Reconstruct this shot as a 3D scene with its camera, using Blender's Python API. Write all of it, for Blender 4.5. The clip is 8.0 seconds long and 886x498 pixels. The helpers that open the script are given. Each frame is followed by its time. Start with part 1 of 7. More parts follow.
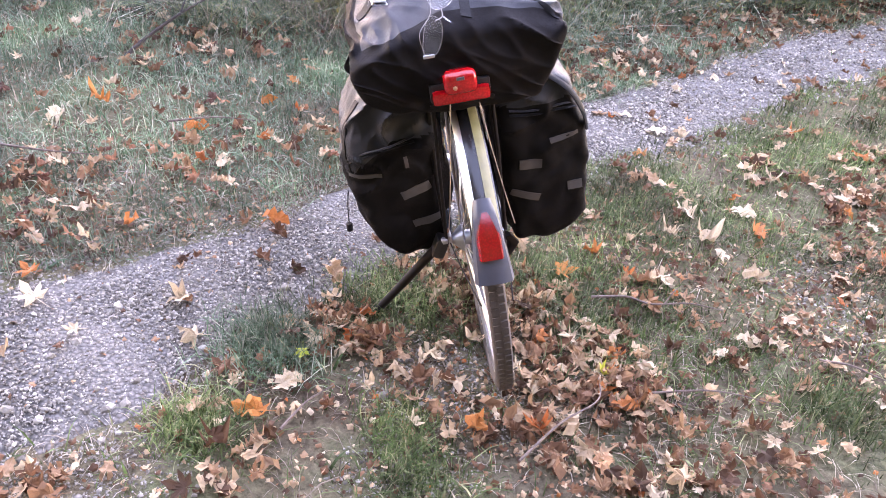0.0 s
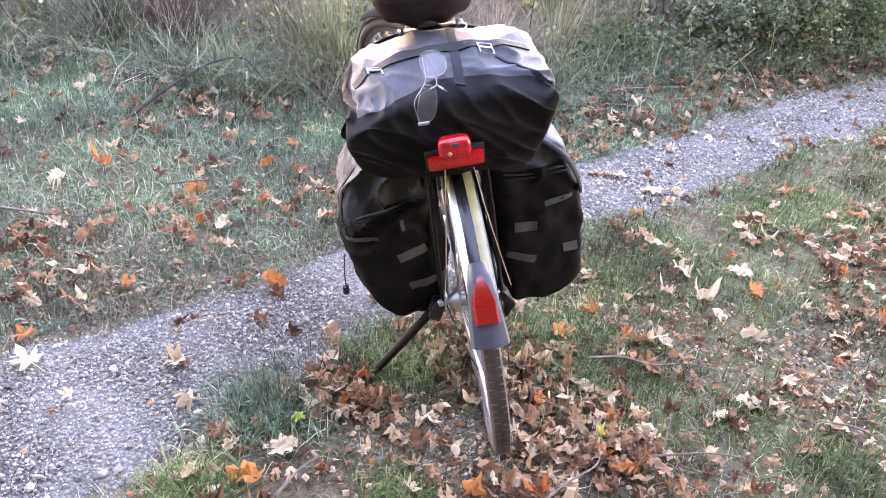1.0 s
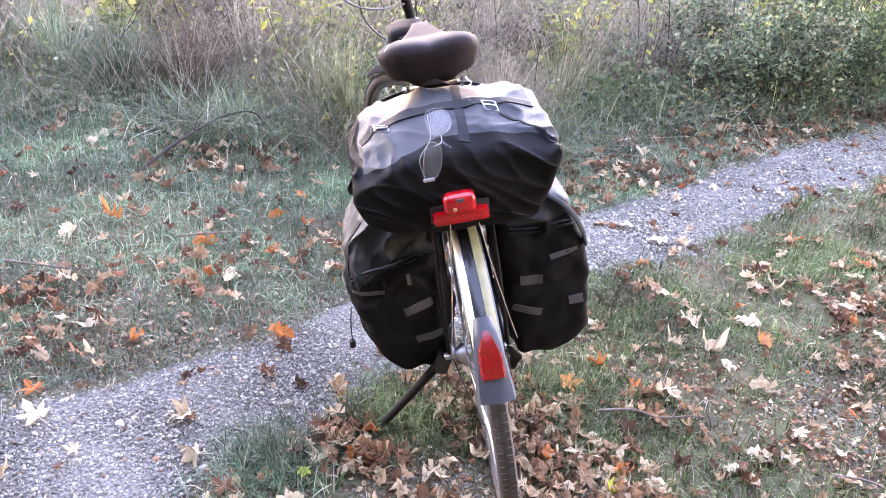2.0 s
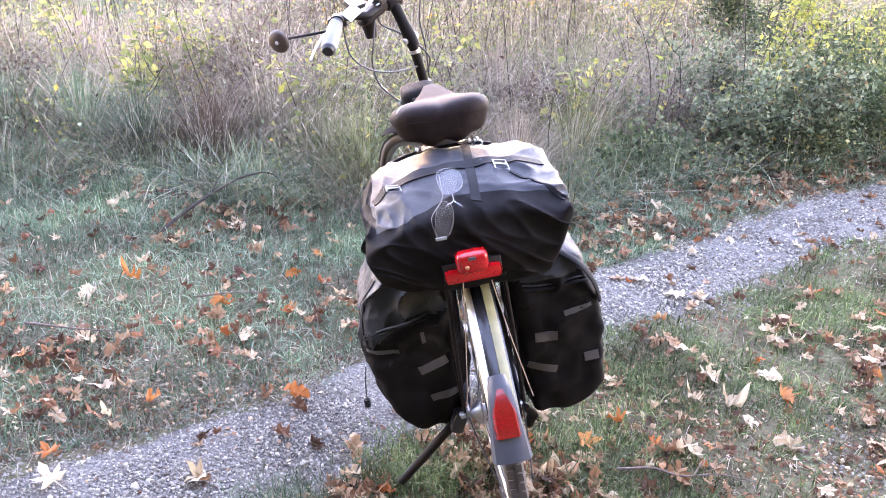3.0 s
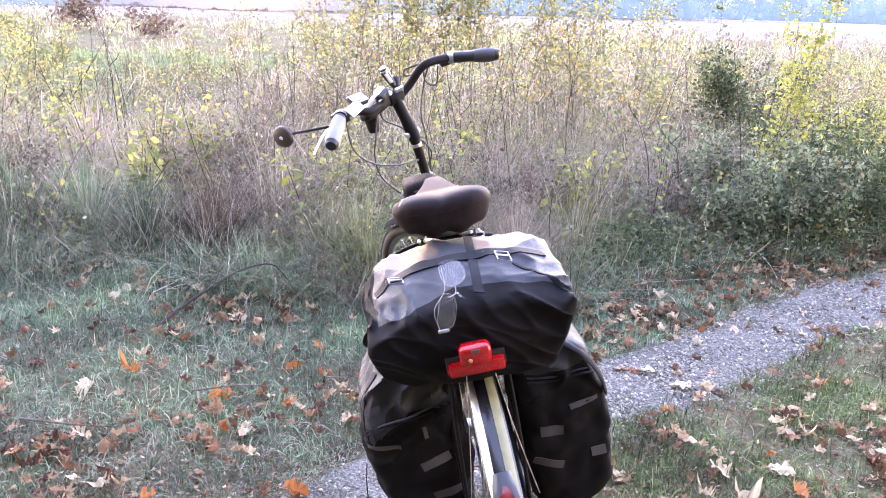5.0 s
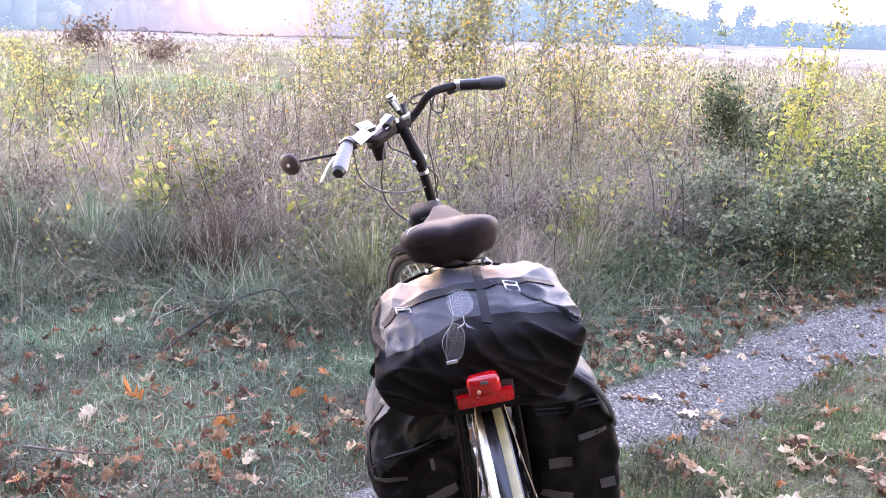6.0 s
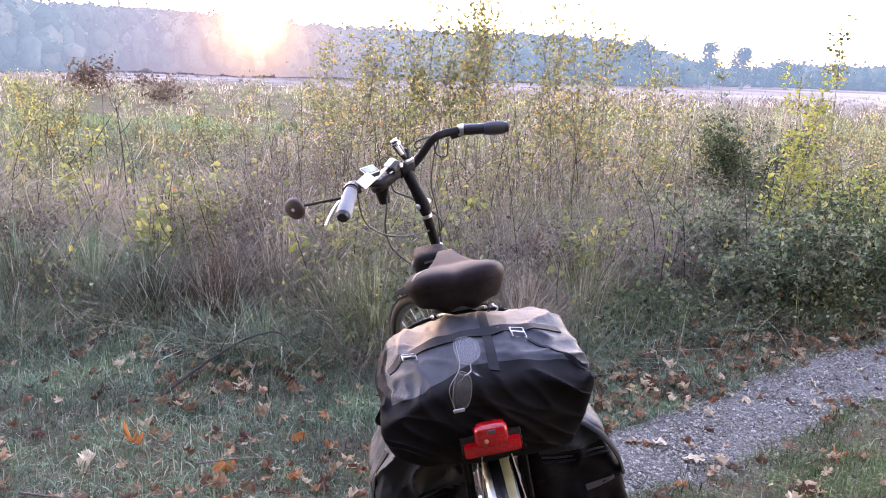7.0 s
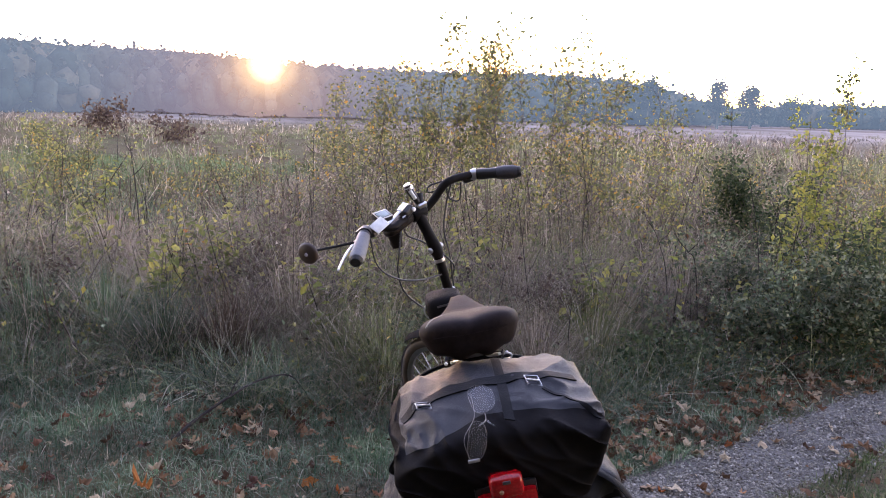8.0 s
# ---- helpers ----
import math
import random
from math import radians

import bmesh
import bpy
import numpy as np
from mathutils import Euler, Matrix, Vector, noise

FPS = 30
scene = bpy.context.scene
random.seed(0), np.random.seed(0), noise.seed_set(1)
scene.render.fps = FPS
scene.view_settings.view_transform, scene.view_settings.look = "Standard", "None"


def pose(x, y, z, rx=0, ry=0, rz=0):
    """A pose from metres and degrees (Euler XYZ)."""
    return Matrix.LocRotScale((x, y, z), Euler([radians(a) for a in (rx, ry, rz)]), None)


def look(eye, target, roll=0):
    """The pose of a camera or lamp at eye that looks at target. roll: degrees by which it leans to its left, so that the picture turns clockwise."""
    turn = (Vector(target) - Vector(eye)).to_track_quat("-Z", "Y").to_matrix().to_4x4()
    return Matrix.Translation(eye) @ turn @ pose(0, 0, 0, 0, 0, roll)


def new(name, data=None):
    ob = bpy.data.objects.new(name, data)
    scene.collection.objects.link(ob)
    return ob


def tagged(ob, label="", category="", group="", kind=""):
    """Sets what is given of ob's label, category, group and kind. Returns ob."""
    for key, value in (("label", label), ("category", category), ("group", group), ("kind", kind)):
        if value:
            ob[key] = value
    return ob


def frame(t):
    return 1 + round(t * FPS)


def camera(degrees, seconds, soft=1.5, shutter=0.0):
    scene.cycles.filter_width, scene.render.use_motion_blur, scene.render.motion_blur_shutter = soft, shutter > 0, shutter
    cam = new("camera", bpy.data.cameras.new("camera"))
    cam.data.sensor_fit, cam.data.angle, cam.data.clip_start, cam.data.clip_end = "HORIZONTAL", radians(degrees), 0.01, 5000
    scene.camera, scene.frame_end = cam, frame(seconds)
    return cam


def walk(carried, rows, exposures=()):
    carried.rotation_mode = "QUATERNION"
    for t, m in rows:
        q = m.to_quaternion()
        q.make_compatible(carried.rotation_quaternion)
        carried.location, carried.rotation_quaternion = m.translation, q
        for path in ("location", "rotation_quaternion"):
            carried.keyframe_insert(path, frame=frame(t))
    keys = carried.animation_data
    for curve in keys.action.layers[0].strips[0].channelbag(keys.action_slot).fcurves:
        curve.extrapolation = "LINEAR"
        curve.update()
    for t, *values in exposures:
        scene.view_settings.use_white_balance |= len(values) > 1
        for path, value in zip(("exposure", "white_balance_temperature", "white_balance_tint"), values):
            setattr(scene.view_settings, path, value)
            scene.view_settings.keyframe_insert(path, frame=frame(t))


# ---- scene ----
cam = camera(57.8, 8.0, soft=0.95)
PATH = [
    (0, (-0.07, 0.246, 1.325), (-0.065, 1.882, 0.175), 5.1),
    (0.5, (-0.064, 0.248, 1.331), (-0.064, 1.921, 0.235), 4.8),
    (1, (-0.063, 0.249, 1.34), (-0.07, 1.962, 0.306), 4.6),
    (2.5, (-0.056, 0.246, 1.362), (-0.121, 2.042, 0.483), 3.1),
    (3, (-0.05, 0.244, 1.364), (-0.141, 2.07, 0.554), 2.4),
    (3.5, (-0.04, 0.262, 1.353), (-0.115, 2.115, 0.605), 2.2),
    (4, (-0.033, 0.254, 1.354), (-0.107, 2.121, 0.64), 2.4),
    (4.5, (-0.042, 0.251, 1.36), (-0.139, 2.14, 0.712), 2.0),
    (6, (-0.062, 0.264, 1.373), (-0.181, 2.184, 0.827), 2.0),
    (6.5, (-0.065, 0.266, 1.38), (-0.193, 2.198, 0.881), 1.9),
    (7, (-0.076, 0.27, 1.385), (-0.198, 2.214, 0.933), 2.0),
    (7.5, (-0.083, 0.268, 1.392), (-0.226, 2.221, 0.988), 2.0),
    (8, (-0.086, 0.274, 1.4), (-0.236, 2.236, 1.041), 1.9),
]
# the world: sun low over a wooded ridge, seen against the light
EXPOSURES = [(0.0, 6.05, 6600, 55), (1.0, 6.1, 6300, 50), (2.5, 6.15, 6150, 50), (4.5, 6.02, 6100, 52), (6.0, 5.7, 6150, 53), (7.0, 5.15, 6200, 53), (7.5, 4.7, 6250, 53), (8.0, 4.2, 6300, 52)]
walk(cam, [(t, look(eye, target, roll)) for t, eye, target, roll in PATH], EXPOSURES)

SUN_AZ, SUN_EL = -16.9, 3.0
world = bpy.data.worlds.new("sky")
scene.world = world
world.use_nodes = True
wn = world.node_tree
sky = wn.nodes.new("ShaderNodeTexSky")
sky.sky_type = "NISHITA"
sky.sun_disc = False
sky.sun_elevation = radians(SUN_EL)
sky.sun_rotation = radians(SUN_AZ)
sky.air_density, sky.dust_density, sky.ozone_density = 0.9, 0.2, 0.7
wn.links.new(sky.outputs["Color"], wn.nodes["Background"].inputs["Color"])
wn.nodes["Background"].inputs["Strength"].default_value = 0.15

sun_data = bpy.data.lights.new("sun", "SUN")
sun_data.energy, sun_data.angle, sun_data.color = 0.004, radians(0.6), (1.0, 0.76, 0.5)
sun = new("sun", sun_data)
sun_way = Vector((math.sin(radians(SUN_AZ)) * math.cos(radians(SUN_EL)), math.cos(radians(SUN_AZ)) * math.cos(radians(SUN_EL)), math.sin(radians(SUN_EL))))
sun.matrix_basis = look(sun_way * 50, (0, 0, 0))


# ---- materials ----
def material(name, rough=0.6, metal=0.0, colour=(0.5, 0.5, 0.5)):
    """A node material; returns it with its node tree and its principled node."""
    m = bpy.data.materials.new(name)
    m.use_nodes = True
    b = m.node_tree.nodes["Principled BSDF"]
    b.inputs["Roughness"].default_value, b.inputs["Metallic"].default_value = rough, metal
    b.inputs["Base Color"].default_value = (*colour, 1)
    return m, m.node_tree, b


def ramp(nt, fac, stops):
    """A colour ramp on an output; stops: (place, (r, g, b))."""
    r = nt.nodes.new("ShaderNodeValToRGB")
    while len(r.color_ramp.elements) < len(stops):
        r.color_ramp.elements.new(0.5)
    for e, (at, c) in zip(r.color_ramp.elements, stops):
        e.position, e.color = at, (*c, 1)
    nt.links.new(fac, r.inputs["Fac"])
    return r.outputs["Color"]


def noise_tex(nt, scale, detail=4.0, rough=0.6, distort=0.0):
    tc = nt.nodes.new("ShaderNodeTexCoord")
    n = nt.nodes.new("ShaderNodeTexNoise")
    n.inputs["Scale"].default_value, n.inputs["Detail"].default_value = scale, detail
    n.inputs["Roughness"].default_value, n.inputs["Distortion"].default_value = rough, distort
    nt.links.new(tc.outputs["Object"], n.inputs["Vector"])
    return n.outputs["Fac"]


def mix_colour(nt, fac, a, b, mode="MIX"):
    m = nt.nodes.new("ShaderNodeMix")
    m.data_type, m.blend_type = "RGBA", mode
    for value, key in ((fac, 0), (a, 6), (b, 7)):
        if isinstance(value, (int, float)):
            m.inputs[key].default_value = value
        elif isinstance(value, tuple):
            m.inputs[key].default_value = (*value, 1)
        else:
            nt.links.new(value, m.inputs[key])
    return m.outputs[2]


def bump(nt, b, height, strength=0.4, distance=0.01):
    n = nt.nodes.new("ShaderNodeBump")
    n.inputs["Strength"].default_value, n.inputs["Distance"].default_value = strength, distance
    nt.links.new(height, n.inputs["Height"])
    nt.links.new(n.outputs["Normal"], b.inputs["Normal"])


def leafy(name, stops, through_light=0.45, rough=0.55, own=False, noise_scale=40.0, drift=0.0):
    """Foliage: a colour for each leaf, mottled, with light passing through."""
    m, nt, b = material(name, rough)
    if own:
        src = nt.nodes.new("ShaderNodeObjectInfo").outputs["Random"]
    else:
        src = nt.nodes.new("ShaderNodeNewGeometry").outputs["Random Per Island"]
    c = ramp(nt, src, stops)
    mott = ramp(nt, noise_tex(nt, noise_scale, 3), [(0.3, (0.62, 0.6, 0.58)), (0.7, (1.15, 1.12, 1.08))])
    c = mix_colour(nt, 1.0, c, mott, "MULTIPLY")
    if drift:
        c = mix_colour(nt, 1.0, c, ramp(nt, noise_tex(nt, drift, 4, 0.6), [(0.34, (0.42, 0.37, 0.36)), (0.5, (0.95, 0.95, 0.95)), (0.64, (1.45, 1.46, 1.3))]), "MULTIPLY")
    nt.links.new(c, b.inputs["Base Color"])
    b.inputs["Specular IOR Level"].default_value = 0.12
    t = nt.nodes.new("ShaderNodeBsdfTranslucent")
    nt.links.new(c, t.inputs["Color"])
    mx = nt.nodes.new("ShaderNodeMixShader")
    mx.inputs[0].default_value = through_light
    nt.links.new(b.outputs[0], mx.inputs[1])
    nt.links.new(t.outputs[0], mx.inputs[2])
    nt.links.new(mx.outputs[0], nt.nodes["Material Output"].inputs["Surface"])
    return m


def soil_material():
    m, nt, b = material("soil_and_moss", 0.95)
    b.inputs["Specular IOR Level"].default_value = 0.0
    a = noise_tex(nt, 3.0, 6, 0.65)
    f = noise_tex(nt, 60.0, 5, 0.7)
    c1 = ramp(nt, a, [(0.35, (0.09, 0.072, 0.052)), (0.5, (0.135, 0.12, 0.08)), (0.65, (0.11, 0.125, 0.07))])
    c2 = ramp(nt, f, [(0.3, (0.45, 0.42, 0.4)), (0.7, (1.3, 1.25, 1.2))])
    near = mix_colour(nt, 1.0, c1, c2, "MULTIPLY")
    # a paler meadow colour mixed in further off, in long drifts
    tc = nt.nodes.new("ShaderNodeTexCoord")
    mp = nt.nodes.new("ShaderNodeMapping")
    mp.inputs["Scale"].default_value = (0.03, 0.07, 1)
    nt.links.new(tc.outputs["Object"], mp.inputs["Vector"])
    n2 = nt.nodes.new("ShaderNodeTexNoise")
    n2.inputs["Scale"].default_value, n2.inputs["Detail"].default_value = 1.0, 6
    nt.links.new(mp.outputs["Vector"], n2.inputs["Vector"])
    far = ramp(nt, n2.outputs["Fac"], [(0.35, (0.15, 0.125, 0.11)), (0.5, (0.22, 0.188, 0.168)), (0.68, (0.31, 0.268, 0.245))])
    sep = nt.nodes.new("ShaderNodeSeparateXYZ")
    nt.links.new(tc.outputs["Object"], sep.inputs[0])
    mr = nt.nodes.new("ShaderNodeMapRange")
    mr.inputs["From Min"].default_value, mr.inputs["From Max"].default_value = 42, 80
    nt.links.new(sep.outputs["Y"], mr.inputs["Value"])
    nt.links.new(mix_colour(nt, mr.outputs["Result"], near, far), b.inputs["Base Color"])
    bump(nt, b, f, 0.7, 0.02)
    return m


def gravel_material():
    m, nt, b = material("gravel_bed", 0.9)
    tc = nt.nodes.new("ShaderNodeTexCoord")
    v = nt.nodes.new("ShaderNodeTexVoronoi")
    v.inputs["Scale"].default_value = 95.0
    nt.links.new(tc.outputs["Object"], v.inputs["Vector"])
    big = noise_tex(nt, 2.2, 5, 0.6)
    # bed kept dark, and darker at cell edges, for shade between stones
    c = ramp(nt, big, [(0.3, (0.085, 0.076, 0.066)), (0.55, (0.125, 0.113, 0.1)), (0.75, (0.18, 0.164, 0.146))])
    grain = ramp(nt, v.outputs["Distance"], [(0.1, (1.2, 1.2, 1.2)), (0.75, (0.5, 0.5, 0.5))])
    c = mix_colour(nt, 1.0, c, grain, "MULTIPLY")
    nt.links.new(c, b.inputs["Base Color"])
    inv = nt.nodes.new("ShaderNodeMath")
    inv.operation, inv.inputs[0].default_value = "SUBTRACT", 1.0
    nt.links.new(v.outputs["Distance"], inv.inputs[1])
    bump(nt, b, inv.outputs[0], 0.8, 0.008)
    return m


def stone_material():
    m, nt, b = material("limestone_grit", 0.85)
    r = nt.nodes.new("ShaderNodeNewGeometry").outputs["Random Per Island"]
    c = ramp(nt, r, [(0.0, (0.08, 0.069, 0.056)), (0.4, (0.16, 0.142, 0.117)), (0.85, (0.245, 0.222, 0.188)), (1.0, (0.37, 0.34, 0.295))])
    g = ramp(nt, noise_tex(nt, 220.0, 3), [(0.3, (0.75, 0.75, 0.75)), (0.7, (1.15, 1.15, 1.15))])
    nt.links.new(mix_colour(nt, 1.0, c, g, "MULTIPLY"), b.inputs["Base Color"])
    return m


def bark_material(name, dark, light, scale=60.0):
    m, nt, b = material(name, 0.9)
    f = noise_tex(nt, scale, 5, 0.7)
    nt.links.new(ramp(nt, f, [(0.3, dark), (0.7, light)]), b.inputs["Base Color"])
    bump(nt, b, f, 0.5, 0.004)
    return m


def fabric(name, dark, light, rough=0.55, weave=900.0, sheen=0.0, gloss=0.2):
    m, nt, b = material(name, rough)
    f = noise_tex(nt, 9.0, 5, 0.65)
    nt.links.new(ramp(nt, f, [(0.3, dark), (0.72, light)]), b.inputs["Base Color"])
    tc = nt.nodes.new("ShaderNodeTexCoord")
    w = nt.nodes.new("ShaderNodeTexVoronoi")
    w.inputs["Scale"].default_value = weave
    nt.links.new(tc.outputs["Object"], w.inputs["Vector"])
    add = nt.nodes.new("ShaderNodeMath")
    add.operation = "MULTIPLY_ADD"
    add.inputs[1].default_value = 3.0
    nt.links.new(noise_tex(nt, 28.0, 4, 0.6), add.inputs[0])
    nt.links.new(w.outputs["Distance"], add.inputs[2])
    bump(nt, b, add.outputs[0], 0.35, 0.002)
    b.inputs["Sheen Weight"].default_value = sheen
    b.inputs["Specular IOR Level"].default_value = gloss
    return m


def plain(name, colour, rough, metal=0.0, spread=0.15, scale=35.0, bumpy=0.08):
    """A small part's surface: nearly even, with slight wear."""
    m, nt, b = material(name, rough, metal)
    f = noise_tex(nt, scale, 5, 0.65)
    lo = tuple(max(0.0, v * (1 - spread)) for v in colour)
    hi = tuple(min(1.0, v * (1 + spread)) for v in colour)
    nt.links.new(ramp(nt, f, [(0.35, lo), (0.68, hi)]), b.inputs["Base Color"])
    rr = nt.nodes.new("ShaderNodeMapRange")
    rr.inputs["To Min"].default_value, rr.inputs["To Max"].default_value = max(0.02, rough - 0.1), min(1, rough + 0.12)
    nt.links.new(f, rr.inputs["Value"])
    nt.links.new(rr.outputs["Result"], b.inputs["Roughness"])
    if bumpy:
        bump(nt, b, f, bumpy, 0.002)
    return m


M_SOIL, M_GRAVEL, M_STONE = soil_material(), gravel_material(), stone_material()
M_GRASS = leafy("short_grass", [(0.0, (0.045, 0.09, 0.045)), (0.35, (0.095, 0.165, 0.095)), (0.7, (0.17, 0.245, 0.168)), (0.88, (0.28, 0.325, 0.24)), (1.0, (0.43, 0.41, 0.33))], 0.35, drift=2.5)
M_NEARGRASS = leafy("short_mossy_grass", [(0.0, (0.036, 0.062, 0.021)), (0.35, (0.074, 0.118, 0.042)), (0.7, (0.13, 0.18, 0.074)), (0.88, (0.22, 0.25, 0.125)), (1.0, (0.35, 0.33, 0.21))], 0.35, drift=2.5)
M_DRY = leafy("tall_dry_grass", [(0.0, (0.085, 0.066, 0.052)), (0.3, (0.2, 0.162, 0.13)), (0.65, (0.35, 0.295, 0.24)), (0.9, (0.5, 0.435, 0.365)), (1.0, (0.64, 0.575, 0.495))], 0.5, drift=0.75)
M_OLIVE = leafy("tall_green_grass", [(0.0, (0.075, 0.095, 0.045)), (0.5, (0.18, 0.215, 0.105)), (1.0, (0.38, 0.38, 0.21))], 0.5, drift=0.9)
M_STRAW = leafy("bleached_straw", [(0.0, (0.34, 0.29, 0.22)), (0.6, (0.5, 0.44, 0.36)), (1.0, (0.66, 0.6, 0.52))], 0.4)
M_FRESH = leafy("fresh_meadow_grass", [(0.0, (0.07, 0.125, 0.062)), (0.5, (0.125, 0.21, 0.105)), (1.0, (0.22, 0.3, 0.17))], 0.3, drift=0.5)
M_PALE = leafy("pale_far_grass", [(0.0, (0.11, 0.1, 0.085)), (0.5, (0.2, 0.182, 0.16)), (1.0, (0.3, 0.275, 0.25))], 0.35, drift=0.25)
LITTER = [(0.0, (0.06, 0.034, 0.021)), (0.25, (0.135, 0.067, 0.037)), (0.48, (0.225, 0.122, 0.066)), (0.67, (0.32, 0.205, 0.122)), (0.84, (0.43, 0.315, 0.2)), (0.96, (0.54, 0.44, 0.31)), (0.985, (0.4, 0.15, 0.045)), (1.0, (0.34, 0.1, 0.03))]
M_LEAF_OWN = leafy("dry_maple_leaf", LITTER, 0.25, 0.6, own=True, noise_scale=55)
M_LEAF_MANY = leafy("dry_leaf_litter", LITTER, 0.25, 0.6)
M_LEAF_BROWN = leafy("russet_leaf_litter", [(0.0, (0.06, 0.028, 0.02)), (0.35, (0.155, 0.066, 0.038)), (0.65, (0.27, 0.125, 0.066)), (0.85, (0.4, 0.245, 0.15)), (1.0, (0.53, 0.42, 0.31))], 0.2, 0.6)
M_LEAF_PALE = leafy("bleached_leaf", [(0.0, (0.4, 0.31, 0.205)), (1.0, (0.55, 0.46, 0.33))], 0.2, 0.6, own=True, noise_scale=45)
M_LEAF_ORANGE = leafy("orange_leaf", [(0.0, (0.34, 0.115, 0.032)), (1.0, (0.48, 0.2, 0.055))], 0.25, 0.55, own=True, noise_scale=45)
M_LEAF_LIME = leafy("lime_leaf", [(0.0, (0.36, 0.42, 0.05)), (1.0, (0.5, 0.46, 0.06))], 0.25, 0.5, own=True, noise_scale=45)
M_BIRCH = leafy("olive_yellow_leaves", [(0.0, (0.085, 0.105, 0.05)), (0.45, (0.18, 0.19, 0.085)), (0.8, (0.3, 0.285, 0.115)), (0.94, (0.42, 0.33, 0.1)), (1.0, (0.55, 0.3, 0.06))], 0.5)
M_YELLOW = leafy("yellow_green_leaves", [(0.0, (0.11, 0.14, 0.05)), (0.5, (0.25, 0.28, 0.095)), (0.9, (0.42, 0.4, 0.12)), (1.0, (0.52, 0.42, 0.1))], 0.5)
M_LIMEY = leafy("lime_sapling_leaves", [(0.0, (0.14, 0.175, 0.05)), (0.55, (0.28, 0.31, 0.075)), (1.0, (0.43, 0.4, 0.09))], 0.5)
M_GREEN = leafy("bramble_leaves", [(0.0, (0.055, 0.078, 0.046)), (0.35, (0.12, 0.16, 0.092)), (0.65, (0.2, 0.246, 0.152)), (0.84, (0.29, 0.325, 0.215)), (0.95, (0.36, 0.35, 0.17)), (0.985, (0.22, 0.12, 0.06)), (1.0, (0.16, 0.085, 0.05))], 0.42, drift=1.6)
# the hawthorn's own dark green; on brambles and verge it paints in shade
M_DARKGREEN = leafy("dark_and_shaded_leaves", [(0.0, (0.03, 0.05, 0.025)), (0.5, (0.06, 0.09, 0.042)), (0.9, (0.12, 0.15, 0.07)), (1.0, (0.2, 0.22, 0.1))], 0.5)
M_RUSSET = leafy("russet_shrub_leaves", [(0.0, (0.07, 0.045, 0.038)), (0.6, (0.12, 0.085, 0.065)), (1.0, (0.19, 0.145, 0.09))], 0.3)
M_WOODS = leafy("tree_foliage", [(0.0, (0.035, 0.05, 0.03)), (0.5, (0.06, 0.075, 0.04)), (0.85, (0.09, 0.095, 0.05)), (1.0, (0.15, 0.12, 0.06))], 0.15, 0.8, noise_scale=0.6)


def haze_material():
    """Far woods with evening haze painted as emission, warmer and brighter towards the sun."""
    m, nt, b = material("woods_with_painted_haze", 0.9)
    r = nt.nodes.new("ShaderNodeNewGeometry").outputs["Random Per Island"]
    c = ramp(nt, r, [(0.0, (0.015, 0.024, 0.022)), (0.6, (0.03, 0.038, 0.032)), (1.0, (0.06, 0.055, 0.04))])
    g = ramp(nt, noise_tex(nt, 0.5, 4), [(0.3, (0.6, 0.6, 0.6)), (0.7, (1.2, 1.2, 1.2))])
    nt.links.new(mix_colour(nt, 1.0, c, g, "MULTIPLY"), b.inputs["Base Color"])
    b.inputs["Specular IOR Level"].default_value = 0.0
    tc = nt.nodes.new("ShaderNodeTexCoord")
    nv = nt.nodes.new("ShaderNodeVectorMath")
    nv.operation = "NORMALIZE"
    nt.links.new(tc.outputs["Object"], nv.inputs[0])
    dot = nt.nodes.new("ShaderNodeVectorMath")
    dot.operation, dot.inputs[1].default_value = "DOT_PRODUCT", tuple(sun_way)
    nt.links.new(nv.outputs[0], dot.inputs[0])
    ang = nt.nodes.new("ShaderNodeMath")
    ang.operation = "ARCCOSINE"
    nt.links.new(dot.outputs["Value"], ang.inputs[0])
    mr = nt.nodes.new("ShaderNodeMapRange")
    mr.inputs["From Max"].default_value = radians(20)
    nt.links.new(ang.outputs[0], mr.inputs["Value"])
    # haze and the sun's glare over the ridge, coloured by angle from the sun
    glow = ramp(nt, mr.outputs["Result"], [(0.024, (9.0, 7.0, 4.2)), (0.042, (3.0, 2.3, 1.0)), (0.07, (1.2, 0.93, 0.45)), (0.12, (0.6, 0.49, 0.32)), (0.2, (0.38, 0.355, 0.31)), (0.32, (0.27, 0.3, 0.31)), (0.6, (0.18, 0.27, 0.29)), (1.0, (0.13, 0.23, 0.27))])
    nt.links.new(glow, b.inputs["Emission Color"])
    b.inputs["Emission Strength"].default_value = HAZE_EMISSION
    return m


# strength of the painted haze
HAZE_EMISSION = 0.046
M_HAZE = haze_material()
M_BARK = bark_material("thin_bark", (0.06, 0.045, 0.038), (0.17, 0.135, 0.115))
M_TWIG = bark_material("dead_twig", (0.05, 0.035, 0.03), (0.17, 0.125, 0.10))
M_DARKTWIG = bark_material("dark_dead_branch", (0.01, 0.007, 0.006), (0.034, 0.024, 0.019))
M_BLACKCLOTH = fabric("black_nylon", (0.006, 0.0052, 0.0055), (0.012, 0.0105, 0.011), 0.7, gloss=0.06)
M_GREYCLOTH = fabric("grey_nylon", (0.019, 0.02, 0.024), (0.035, 0.0366, 0.043), 0.52, gloss=0.17)
M_WEBBING = fabric("black_webbing", (0.006, 0.006, 0.007), (0.014, 0.014, 0.016), 0.7, 500, gloss=0.12)
M_REFLECT = plain("grey_reflective_tape", (0.055, 0.05, 0.05), 0.6)
M_RUBBER = plain("tyre_rubber", (0.046, 0.035, 0.03), 0.75, bumpy=0.4, scale=160)
